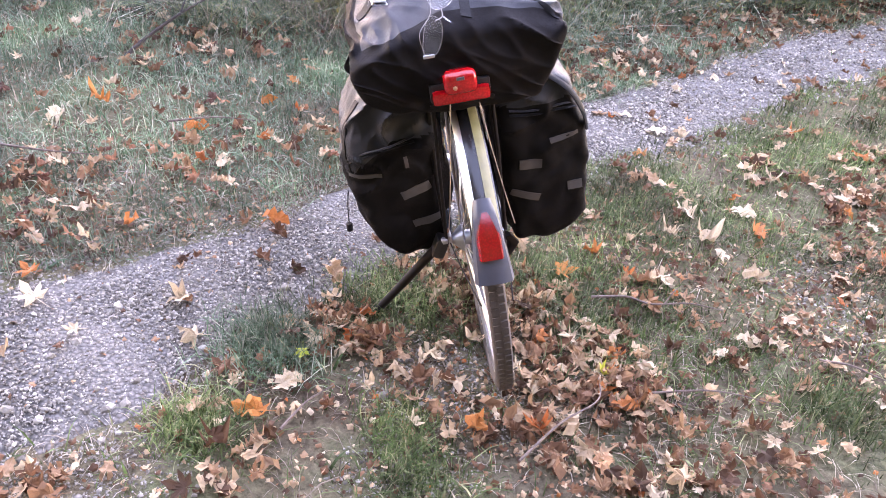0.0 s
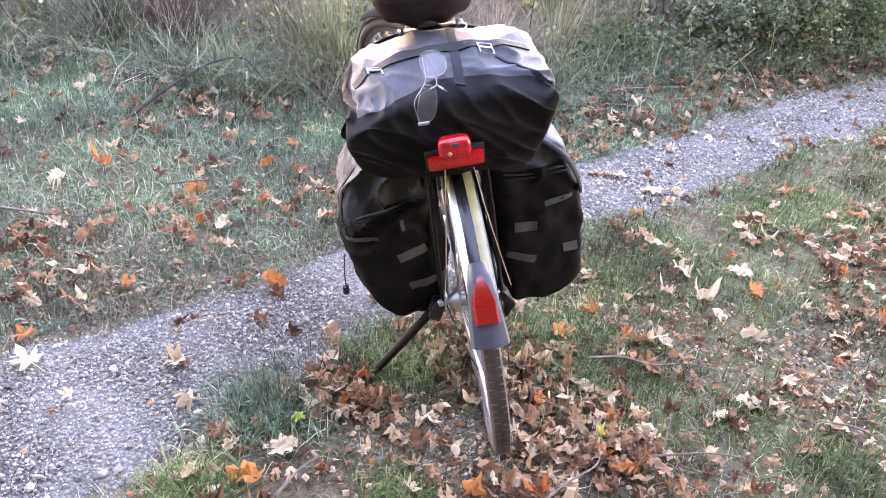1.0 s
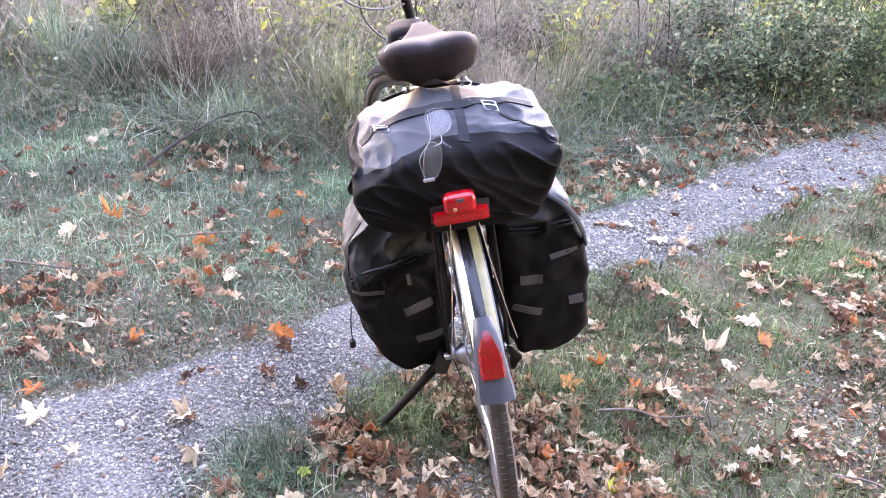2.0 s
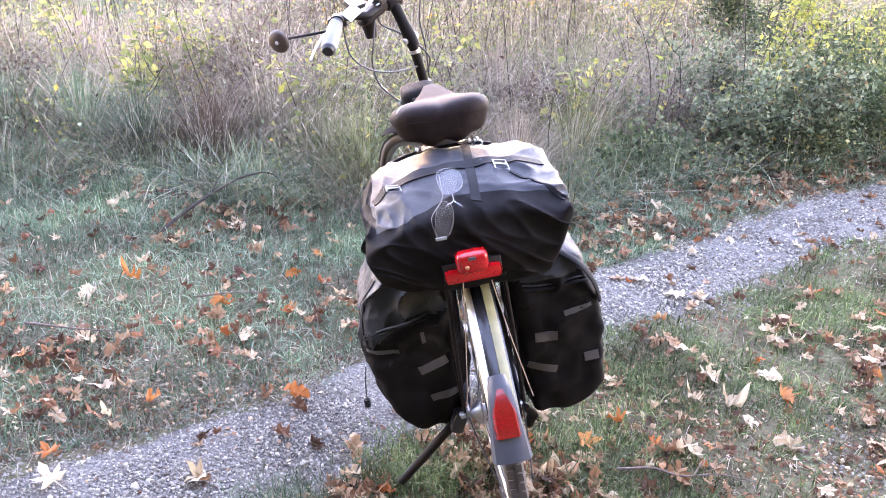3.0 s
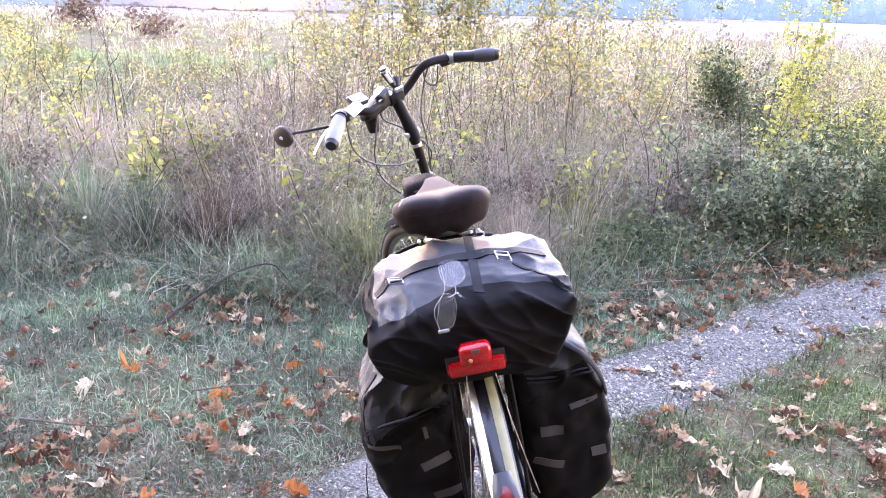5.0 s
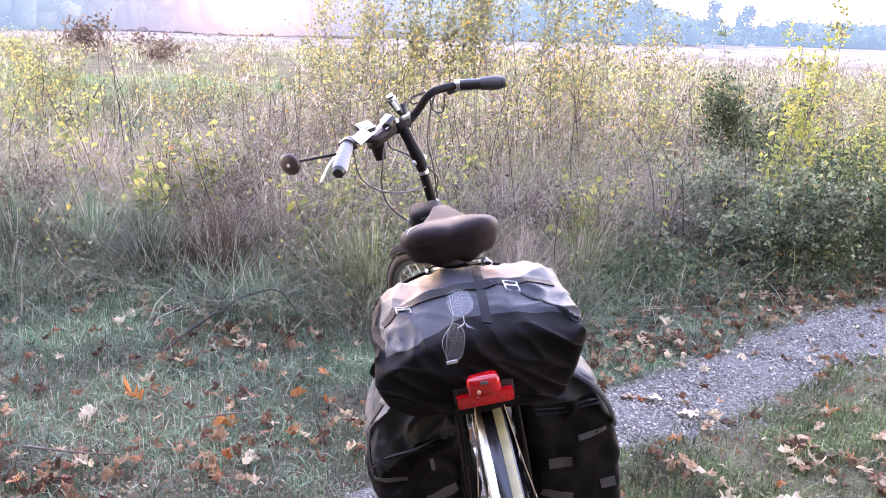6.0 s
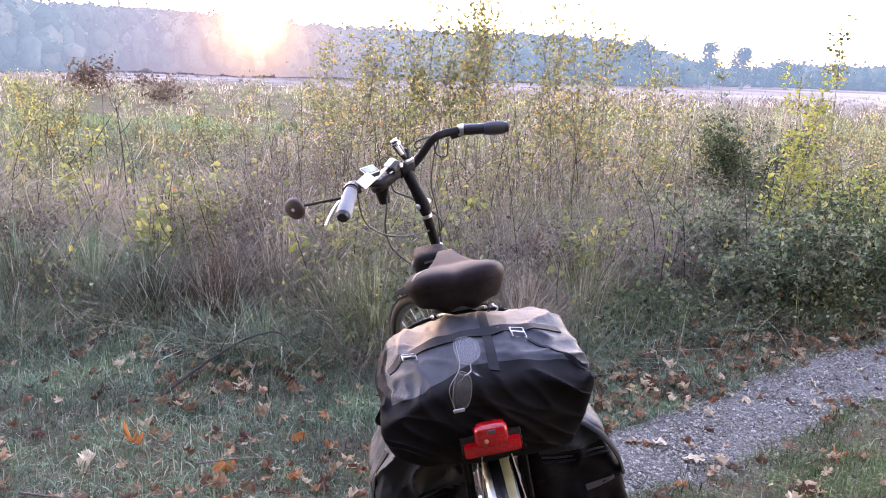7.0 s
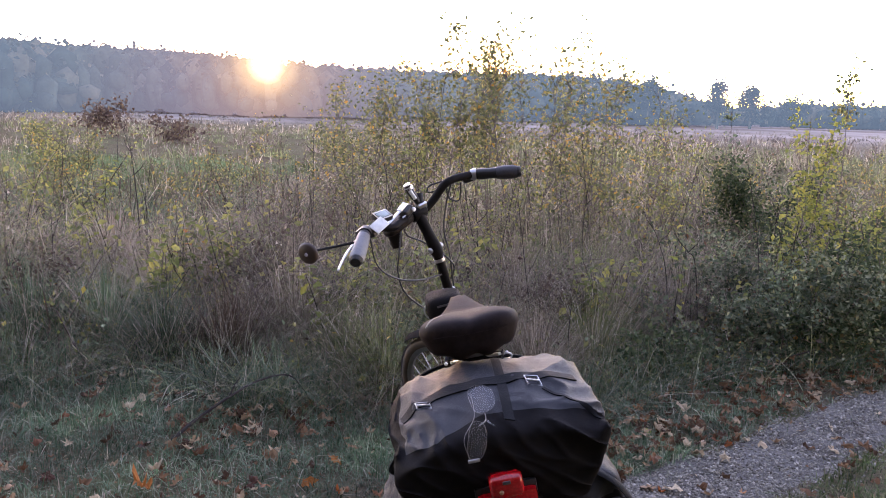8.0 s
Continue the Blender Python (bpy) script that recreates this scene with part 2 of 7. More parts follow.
M_BLACK = plain("black_plastic", (0.01, 0.009, 0.01), 0.45)
M_GREYFLAP = plain("grey_flap_plastic", (0.036, 0.038, 0.05), 0.5)
M_SILVER = plain("brushed_alloy", (0.62, 0.63, 0.65), 0.3, 1.0, 0.06)
M_RIM = plain("dull_rim_alloy", (0.2, 0.2, 0.21), 0.5, 1.0)
M_STEEL = plain("dull_steel", (0.45, 0.45, 0.46), 0.4, 1.0)
M_DARKSTEEL = plain("black_anodised_alloy", (0.012, 0.01, 0.01), 0.58, 0.0)
M_DARKSTEEL.node_tree.nodes["Principled BSDF"].inputs["Specular IOR Level"].default_value = 0.08
M_FENDER = plain("black_glossy_fender", (0.012, 0.012, 0.013), 0.24)
M_MATT = plain("matt_black_guard", (0.012, 0.011, 0.012), 0.9)
M_MATT.node_tree.nodes["Principled BSDF"].inputs["Specular IOR Level"].default_value = 0.02
# yellow reflection on the rear mudguard, painted as a plain stripe
M_YELLOWISH = plain("painted_yellow_reflection", (0.17, 0.15, 0.06), 0.4)
M_SADDLE = plain("dark_saddle_leather", (0.017, 0.0115, 0.011), 0.66, 0.0, 0.25, 60, 0.25)
M_SADDLE.node_tree.nodes["Principled BSDF"].inputs["Specular IOR Level"].default_value = 0.08
M_GRIPDARK = plain("worn_dark_grip_rubber", (0.04, 0.036, 0.042), 0.62, bumpy=0.3, scale=200)
M_GRIP = plain("grey_grip_rubber", (0.16, 0.16, 0.17), 0.6, bumpy=0.3, scale=200)
M_WHITE = plain("white_plastic", (0.75, 0.75, 0.74), 0.35)
M_SCREEN = plain("lcd_screen", (0.32, 0.36, 0.34), 0.12)
M_BROWN = plain("dark_brown_plastic", (0.012, 0.008, 0.007), 0.6)
M_BROWN.node_tree.nodes["Principled BSDF"].inputs["Specular IOR Level"].default_value = 0.15
M_MIRRORBACK = plain("smoky_brown_plastic", (0.05, 0.032, 0.024), 0.5)
M_COPPER = plain("orange_brown_reflector", (0.35, 0.13, 0.05), 0.35)
M_FRAME = plain("dark_frame_lacquer", (0.025, 0.03, 0.045), 0.22)
M_LENSRIM = plain("pale_lens_edge", (0.22, 0.2, 0.185), 0.4)
M_CORD = plain("tan_elastic_cord", (0.45, 0.35, 0.29), 0.7)


def red_lens(name, light, dark):
    m, nt, b = material(name, 0.12, 0.0, (0.72, 0.015, 0.012))
    tc = nt.nodes.new("ShaderNodeTexCoord")
    v = nt.nodes.new("ShaderNodeTexVoronoi")
    v.inputs["Scale"].default_value = 260.0
    nt.links.new(tc.outputs["Object"], v.inputs["Vector"])
    nt.links.new(ramp(nt, v.outputs["Distance"], [(0.1, light), (0.7, dark)]), b.inputs["Base Color"])
    bump(nt, b, v.outputs["Distance"], 0.1, 0.001)
    b.inputs["Coat Weight"].default_value = 0.25
    b.inputs["Transmission Weight"].default_value = 0.25
    return m


def clear_glass():
    m, nt, b = material("clear_lens", 0.08, 0.0, (0.85, 0.85, 0.88))
    b.inputs["Transmission Weight"].default_value = 0.96
    b.inputs["IOR"].default_value = 1.3
    return m


def mirror_glass():
    m, nt, b = material("mirror", 0.02, 1.0, (0.85, 0.85, 0.85))
    return m


M_RED = red_lens("red_lamp_lens", (0.62, 0.012, 0.012), (0.4, 0.005, 0.006))
M_DEEPRED = red_lens("deep_red_reflector", (0.34, 0.004, 0.006), (0.2, 0.002, 0.003))
M_CLEAR, M_MIRROR = clear_glass(), mirror_glass()


# ---- building helpers ----
def bulk(name, V, polys, mat, smooth=False, parent=None):
    """A mesh object from arrays: vertices (n, 3) and a list of index arrays (m, corners)."""
    me = bpy.data.meshes.new(name)
    V = np.asarray(V, np.float32)
    me.vertices.add(len(V))
    me.vertices.foreach_set("co", V.ravel())
    loops = np.concatenate([np.asarray(p, np.int32).ravel() for p in polys])
    sizes = np.concatenate([np.full(len(p), np.asarray(p).shape[1], np.int32) for p in polys])
    me.loops.add(len(loops))
    me.loops.foreach_set("vertex_index", loops)
    me.polygons.add(len(sizes))
    me.polygons.foreach_set("loop_start", np.concatenate([[0], np.cumsum(sizes)[:-1]]).astype(np.int32))
    me.polygons.foreach_set("use_smooth", np.full(len(sizes), smooth))
    me.update(calc_edges=True)
    me.materials.append(mat)
    ob = new(name, me)
    ob.parent = parent
    return ob


def part(name, shape, mat, parent=None, label="", smooth=True):
    """One mesh object under a thing or a part; shape is a bmesh or (vertices, faces)."""
    me = bpy.data.meshes.new(name)
    if isinstance(shape, tuple):
        me.from_pydata([tuple(v) for v in shape[0]], [], [tuple(int(i) for i in f) for f in shape[1]])
        bm = bmesh.new()
        bm.from_mesh(me)
    else:
        bm = shape
    bmesh.ops.recalc_face_normals(bm, faces=bm.faces)
    for f in bm.faces:
        f.smooth = smooth
    bm.to_mesh(me)
    bm.free()
    if smooth:
        me.set_sharp_from_angle(angle=radians(50))
    me.materials.append(mat)
    ob = new(name, me)
    ob.parent = parent
    return tagged(ob, label)


def joined(*shapes):
    """Several (vertices, faces) shapes as one."""
    V, F = [], []
    for v, f in shapes:
        F += [[i + len(V) for i in face] for face in f]
        V += [tuple(p) for p in v]
    return V, F


def smooth_line(points, n=8):
    """A Catmull-Rom line through points."""
    P = [Vector(p) for p in points]
    P = [2 * P[0] - P[1]] + P + [2 * P[-1] - P[-2]]
    out = []
    for a, b, c, d in zip(P, P[1:], P[2:], P[3:]):
        for k in range(n):
            t = k / n
            out.append(0.5 * (2 * b + (c - a) * t + (2 * a - 5 * b + 4 * c - d) * t * t + (3 * b - a - 3 * c + d) * t ** 3))
    return out + [P[-2]]


def tube(points, radius, sides=8, closed=False, squash=1.0, up=None):
    """A tube along points; radius is one number or one for each point."""
    P = [Vector(p) for p in points]
    n = len(P)
    R = [radius] * n if isinstance(radius, (int, float)) else list(radius)
    V, F = [], []
    side = None
    for i, p in enumerate(P):
        a, b = (P[i - 1], P[(i + 1) % n]) if closed else (P[max(i - 1, 0)], P[min(i + 1, n - 1)])
        d = (b - a).normalized()
        if side is None:
            ref = Vector(up) if up else (Vector((0, 0, 1)) if abs(d.z) < 0.9 else Vector((1, 0, 0)))
            side = d.cross(ref).normalized()
        side = (side - d * side.dot(d)).normalized()
        top = side.cross(d)
        for k in range(sides):
            w = 2 * math.pi * k / sides
            V.append(p + (side * math.cos(w) + top * math.sin(w) * squash) * R[i])
    for i in range(n if closed else n - 1):
        j = (i + 1) % n
        for k in range(sides):
            l = (k + 1) % sides
            F.append([i * sides + k, i * sides + l, j * sides + l, j * sides + k])
    if not closed:
        F.append(list(range(sides))[::-1])
        F.append([(n - 1) * sides + k for k in range(sides)])
    return V, F


def lathe(profile, sides=24, m=None):
    """A turned shape about z from (radius, z) pairs; both ends closed."""
    V, F = [], []
    for r, z in profile:
        for k in range(sides):
            w = 2 * math.pi * k / sides
            V.append(Vector((r * math.cos(w), r * math.sin(w), z)))
    for i in range(len(profile) - 1):
        for k in range(sides):
            l = (k + 1) % sides
            F.append([i * sides + k, i * sides + l, (i + 1) * sides + l, (i + 1) * sides + k])
    F.append(list(range(sides))[::-1])
    F.append([(len(profile) - 1) * sides + k for k in range(sides)])
    return ([m @ v for v in V] if m else V), F


def sweep_arc(profile, centre, a0, a1, n, closed_profile=True):
    """A profile of (across, outward) pairs swept round the wheel axis x; angles from straight down, growing to the rear."""
    V, F = [], []
    k = len(profile)
    full = abs(a1 - a0) >= 359.9
    steps = n if full else n + 1
    for i in range(steps):
        a = radians(a0 + (a1 - a0) * i / n)
        for x, r in profile:
            V.append(Vector((centre[0] + x, centre[1] - r * math.sin(a), centre[2] - r * math.cos(a))))
    for i in range(n):
        j = (i + 1) % steps
        for q in range(k if closed_profile else k - 1):
            l = (q + 1) % k
            F.append([i * k + q, i * k + l, j * k + l, j * k + q])
    if not full and closed_profile:
        F.append(list(range(k)))
        F.append([(steps - 1) * k + q for q in range(k)][::-1])
    return V, F


def round_box(size, edge=0.01, m=None, segs=2):
    """A box with bevelled edges, as a bmesh."""
    bm = bmesh.new()
    bmesh.ops.create_cube(bm, size=1.0)
    bmesh.ops.scale(bm, vec=size, verts=bm.verts)
    bmesh.ops.bevel(bm, geom=bm.edges[:], offset=edge, segments=segs, profile=0.6, affect="EDGES")
    if m:
        bmesh.ops.transform(bm, matrix=m, verts=bm.verts)
    return bm


def soft_box(n, power, warp):
    """A cushion-like closed grid: a cube's skin with n cells a side, rounded, then moved by warp(x, y, z) from -1..1 to metres."""
    index, V, F = {}, [], []

    def at(p):
        if p not in index:
            q = Vector([2 * c / n - 1 for c in p])
            big = max(abs(c) for c in q)
            norm = sum(abs(c) ** power for c in q) ** (1 / power)
            q *= big / norm
            index[p] = len(V)
            V.append(warp(q.x, q.y, q.z))
        return index[p]

    for axis in range(3):
        for end in (0, n):
            for i in range(n):
                for j in range(n):
                    quad = []
                    for di, dj in ((0, 0), (1, 0), (1, 1), (0, 1)):
                        p = [0, 0, 0]
                        p[axis], p[(axis + 1) % 3], p[(axis + 2) % 3] = end, i + di, j + dj
                        quad.append(at(tuple(p)))
                    F.append(quad)
    return V, F


def thing(name, m, label, category, group="", kind=""):
    ob = new(name)
    ob.empty_display_size = 0.1
    ob.matrix_basis = m
    return tagged(ob, label, category, group, kind)


def turns(n, rng, tilt):
    """n rotation matrices: any heading, leaning by up to about tilt radians."""
    w, a, b = rng.uniform(0, 2 * np.pi, n), rng.normal(0, tilt, n), rng.normal(0, tilt, n)
    cw, sw, ca, sa, cb, sb = np.cos(w), np.sin(w), np.cos(a), np.sin(a), np.cos(b), np.sin(b)
    z, o = np.zeros(n), np.ones(n)
    Rz = np.stack([cw, -sw, z, sw, cw, z, z, z, o], 1).reshape(n, 3, 3)
    Rx = np.stack([o, z, z, z, ca, -sa, z, sa, ca], 1).reshape(n, 3, 3)
    Ry = np.stack([cb, z, sb, z, o, z, -sb, z, cb], 1).reshape(n, 3, 3)
    return Rx @ Ry @ Rz


def strewn(name, shape, R, S, P, mat, smooth=False, parent=None):
    """Many copies of one small shape in one mesh: rotations, sizes (n,) or (n, 3), and places."""
    v, f = np.array([tuple(p) for p in shape[0]], np.float32), shape[1]
    S = np.asarray(S)
    S = S[:, None] * np.ones(3) if S.ndim == 1 else S
    V = np.einsum("nij,nkj->nki", R, v[None] * S[:, None, :]) + P[:, None, :]
    polys = []
    for size in sorted({len(q) for q in f}):
        base = np.array([q for q in f if len(q) == size], np.int64)
        polys.append((base[None] + (np.arange(len(P)) * len(v))[:, None, None]).reshape(-1, size))
    return bulk(name, V.reshape(-1, 3), polys, mat, smooth, parent)


def blades(name, P, height, width, lean, mat, rng, curl=0.5, parent=None, heading=None, fine=True):
    """Grass: each blade a bent strip with a tip; coarse ones have one joint less."""
    n = len(P)
    w = rng.uniform(0, 2 * np.pi, n) if heading is None else heading
    d = np.stack([np.cos(w), np.sin(w), np.zeros(n)], 1)
    side = np.stack([-np.sin(w), np.cos(w), np.zeros(n)], 1)
    tw = rng.uniform(-0.9, 0.9, n)[:, None]
    side = side * np.cos(tw) + d * np.sin(tw)
    joints = ((0.0, 1.0), (0.35, 0.85), (0.72, 0.55)) if fine else ((0.0, 1.0), (0.5, 0.8))
    k = 2 * len(joints)
    V = np.zeros((n, k + 1, 3), np.float32)
    for q, (s, wd) in enumerate(joints):
        off = (lean * s + curl * lean * s * s)[:, None] * height[:, None] * d
        c = P + off + np.array([0, 0, 1]) * (height * s * np.clip(1 - 0.35 * lean * s, 0.15, 1))[:, None]
        V[:, 2 * q], V[:, 2 * q + 1] = c - side * (width * wd * 0.5)[:, None], c + side * (width * wd * 0.5)[:, None]
    V[:, k] = P + ((lean + curl * lean) * height)[:, None] * d + np.array([0, 0, 1]) * (height * np.clip(1 - 0.6 * lean, 0.05, 1))[:, None]
    base = (np.arange(n) * (k + 1))[:, None]
    quads = np.concatenate([base + np.array([2 * q, 2 * q + 1, 2 * q + 3, 2 * q + 2]) for q in range(len(joints) - 1)])
    return bulk(name, V.reshape(-1, 3), [base + np.array([k - 2, k - 1, k]), quads], mat, parent=parent)


MAPLE_FINE = ((0, 1.0), (10, 0.8), (17, 0.82), (24, 0.56), (33, 0.4), (41, 0.6), (47, 0.66), (54, 0.94), (63, 0.7), (71, 0.64), (82, 0.4), (96, 0.54), (108, 0.66), (122, 0.46), (143, 0.34), (165, 0.2))
MAPLE_ROUGH = ((0, 1.0), (18, 0.74), (33, 0.4), (54, 0.92), (70, 0.6), (82, 0.4), (108, 0.64), (130, 0.4), (165, 0.2))


def lobed_leaf(seed, lobes=5, curl=0.25, steps=5):
    """A dry leaf about one unit across, lying in xy, folded and curled, with a stalk: five lobes make a maple leaf, seven an oak leaf."""
    rng = np.random.default_rng(seed)
    pts = []
    if lobes == 5:
        half = MAPLE_FINE if steps > 3 else MAPLE_ROUGH
        skew = rng.normal(0, 5)
        for side in (1, -1):
            row = [(a + rng.normal(0, 2.5) if a else skew, r * rng.uniform(0.86, 1.1)) for a, r in half]
            row = [(0.56 * r * math.sin(radians(side * a)) * 1.08, 0.56 * r * math.cos(radians(a)) - 0.05) for a, r in row]
            pts = row[::-1] if side == 1 else pts + row[1:]
    else:
        n = 9 if steps > 3 else 7
        for side in (1, -1):
            row = []
            for i in range(n):
                u = i / (n - 1)
                w = (0.05 + 0.26 * math.sin(math.pi * min(1, 0.12 + 0.9 * u)) ** 0.8) * (1.15 if i % 2 else 0.66) * rng.uniform(0.85, 1.15) * (1 if i < n - 1 else 0.2)
                row.append((side * w, -0.45 + u * 0.98))
            pts = row if side == 1 else pts + row[::-1]
    m = len(pts)
    c = rng.uniform(-1, 1, 8)
    fold = rng.uniform(-0.2, 0.7) * curl

    def lift(x, y):
        d = math.hypot(x, y)
        return curl * (c[0] * x * x + c[1] * y * y + c[2] * x * y) * 2.6 + fold * abs(x + 0.3 * c[6] * y) + curl * d * d * (1.6 * c[7] + 0.5) + curl * 0.2 * math.sin(10 * x + 5 * c[3]) * c[4] + curl * 0.16 * math.sin(12 * y + 3 * c[1])

    V = [(0, -0.1, lift(0, -0.1))]
    V += [(0.5 * x, 0.5 * y - 0.05, lift(0.5 * x, 0.5 * y)) for x, y in pts]
    V += [(x, y, lift(x, y)) for x, y in pts]
    F = []
    for i in range(m - 1):
        F.append([0, 1 + i, 2 + i])
        F.append([1 + i, 1 + m + i, 2 + m + i, 2 + i])
    k = len(V)
    V += [(-0.012, -0.12, lift(0, -0.12)), (0.012, -0.12, lift(0, -0.12)), (0.006 + 0.1 * c[5], -0.62, 0.04), (-0.006 + 0.1 * c[5], -0.62, 0.04)]
    F.append([k, k + 1, k + 2, k + 3])
    return V, F


def weed(seed):
    """A withered herb, one unit tall: a bent stalk, thin side branches and ragged seed heads."""
    rng = np.random.default_rng(seed)
    top = Vector((rng.normal(0, 0.12), rng.normal(0, 0.12), 1.0))
    mid = top * 0.5 + Vector((rng.normal(0, 0.05), rng.normal(0, 0.05), 0))
    stem = [Vector(), mid * 0.5, mid, mid.lerp(top, 0.5), top]
    shapes = [tube(stem, [0.006, 0.005, 0.004, 0.003, 0.002], 3)]
    for _ in range(9):
        f = rng.uniform(0.3, 1.0)
        p = mid.lerp(top, 2 * f - 1) if f > 0.5 else mid * 2 * f
        w, r = rng.uniform(0, 2 * math.pi), rng.uniform(0.06, 0.22)
        e = p + Vector((math.cos(w) * r, math.sin(w) * r, r * rng.uniform(0.1, 1.2)))
        sd = Vector((-math.sin(w), math.cos(w), 0)) * 0.002
        shapes.append(([p - sd, p + sd, e], [[0, 1, 2]]))
        for _ in range(6):
            q = p.lerp(e, rng.uniform(0.3, 1.15)) + Vector(rng.normal(0, 0.014, 3))
            u = Vector(rng.normal(0, 0.016, 3))
            v = Vector(rng.normal(0, 0.016, 3))
            shapes.append(([q, q + u, q + u * 0.5 + v], [[0, 1, 2]]))
    return joined(*shapes)


def scrap(seed):
    """A crumb of leaf or bark: a bent flake of four faces."""
    rng = np.random.default_rng(seed)
    V = [(rng.uniform(-0.1, 0.1), rng.uniform(-0.1, 0.1), 0.15)] + [(math.cos(w) * r, math.sin(w) * r, rng.uniform(-0.1, 0.15)) for w, r in zip(np.linspace(0, 2 * math.pi, 6)[:-1], rng.uniform(0.25, 0.6, 5))]
    return V, [[0, 1, 2], [0, 2, 3], [0, 3, 4], [0, 4, 5], [0, 5, 1]]


def small_leaf(length=1.0, width=0.55):
    """A leaf of six faces, folded along its rib."""
    V = [(0, 0, 0), (-width / 2, length * 0.4, 0.06), (0, length * 0.42, -0.02), (width / 2, length * 0.4, 0.06), (-width * 0.3, length * 0.75, 0.03), (0, length * 0.75, -0.03), (width * 0.3, length * 0.75, 0.03), (0, length, -0.08)]
    F = [[0, 2, 1], [0, 3, 2], [1, 2, 5, 4], [2, 3, 6, 5], [4, 5, 7], [5, 6, 7]]
    return V, F


def plain_leaf(width=0.6):
    """A leaf of four faces for crowns some metres off."""
    return [(0, 0, 0), (-width / 2, 0.45, 0.06), (width / 2, 0.45, 0.06), (0, 1, -0.08), (0, 0.5, -0.03)], [[0, 4, 1], [0, 2, 4], [1, 4, 3], [4, 2, 3]]


def pebble(seed):
    """An angular stone of twenty faces."""
    rng = np.random.default_rng(seed)
    bm = bmesh.new()
    bmesh.ops.create_icosphere(bm, subdivisions=1, radius=0.5)
    V = [tuple(np.array(v.co) * rng.uniform(0.7, 1.2) * (1, 0.8, 0.6)) for v in bm.verts]
    F = [[v.index for v in f.verts] for f in bm.faces]
    bm.free()
    return V, F


def grit(seed):
    """A small stone of eight faces."""
    rng = np.random.default_rng(seed)
    V = [tuple(np.array(v) * rng.uniform(0.4, 0.62) * (1, 0.8, 0.62) + rng.normal(0, 0.05, 3)) for v in ((1, 0, 0), (-1, 0, 0), (0, 1, 0), (0, -1, 0), (0, 0, 1), (0, 0, -1))]
    return V, [[4, 0, 2], [4, 2, 1], [4, 1, 3], [4, 3, 0], [5, 2, 0], [5, 1, 2], [5, 3, 1], [5, 0, 3]]


def clump(seed, subdiv=2):
    """A rough crown-shaped lump for trees far away."""
    rng = np.random.default_rng(seed)
    bm = bmesh.new()
    bmesh.ops.create_icosphere(bm, subdivisions=subdiv, radius=0.5)
    V = []
    for v in bm.verts:
        k = noise.noise(v.co * 5 + Vector((seed * 7.1, 0, 0))) * 0.28 + rng.uniform(-0.2, 0.2)
        V.append(tuple(v.co * (1 + k)))
    F = [[v.index for v in f.verts] for f in bm.faces]
    bm.free()
    return V, F


# ---- ground, path and vegetation ----
RNG = np.random.default_rng(7)
PATH_FAR = ((-6, -1.2), (-3, 0.85), (-1.15, 1.77), (-0.92, 1.9), (-0.55, 2.24), (-0.4, 2.39), (0.38, 3.22), (0.92, 3.7), (1.37, 4.12), (1.87, 4.57), (2.36, 4.9), (6, 7.7), (14, 13.0))
PATH_NEAR = ((-6, -2.6), (-3, -0.5), (-1.2, 0.72), (-0.84, 1.25), (-0.6, 1.45), (-0.54, 1.66), (-0.37, 1.82), (-0.19, 2.05), (0.41, 2.67), (0.8, 2.97), (1.16, 3.33), (1.56, 3.67), (2.0, 3.99), (6, 6.8), (14, 12.1))
TALL_EDGE = ((-9, 3.2), (-4, 3.5), (-2.06, 3.72), (-1.72, 3.9), (-1.23, 3.72), (-0.88, 3.58), (-0.62, 3.55), (0.37, 3.93), (0.68, 4.17), (1.37, 4.62), (1.98, 4.99), (2.6, 5.45), (6, 8.2), (14, 13.6))


def line(points, x):
    return np.interp(x, [p[0] for p in points], [p[1] for p in points])


def wave(x, y, f, s=0.0):
    """A cheap smooth unevenness, about -1..1."""
    return (np.sin(f * x + 1.7 * np.sin(0.6 * f * y + s)) + np.sin(1.3 * f * y + 2.1 * np.sin(0.7 * f * x - s)) + np.sin(0.8 * f * (x + y) + s)) / 3


def height(x, y):
    """The lie of the land: falls gently to the right, and away into the meadow."""
    x, y = np.asarray(x, float), np.asarray(y, float)
    z = -0.165 * np.tanh(x / 5)
    s = np.clip((y - 14) / 80, 0, 1)
    z = z * (1 - s) - 1.1 * s * s * (3 - 2 * s)
    return z + 0.008 * wave(x, y, 3.1) + 0.004 * wave(x, y, 11, 2) + np.clip((y - 8) / 30, 0, 1) * 0.08 * wave(x, y, 0.7, 1)


def on_path(x, y, grow=0.0):
    n = 0.07 * wave(x, y, 5, 1) + 0.035 * wave(x, y, 17, 3)
    return (y > line(PATH_NEAR, x) + n - grow) & (y < line(PATH_FAR, x) + 0.7 * n + grow)


def bare_patch(x, y):
    """How bare the soil is near the rear wheel and further right, 0..1."""
    out = np.zeros_like(x)
    for cx, cy, r in ((-0.02, 1.6, 0.2), (1.08, 2.1, 0.2), (-0.75, 1.12, 0.26), (-0.1, 1.28, 0.14)):
        out = np.maximum(out, np.clip(1.3 - np.hypot(x - cx, y - cy) / r, 0, 1))
    return out


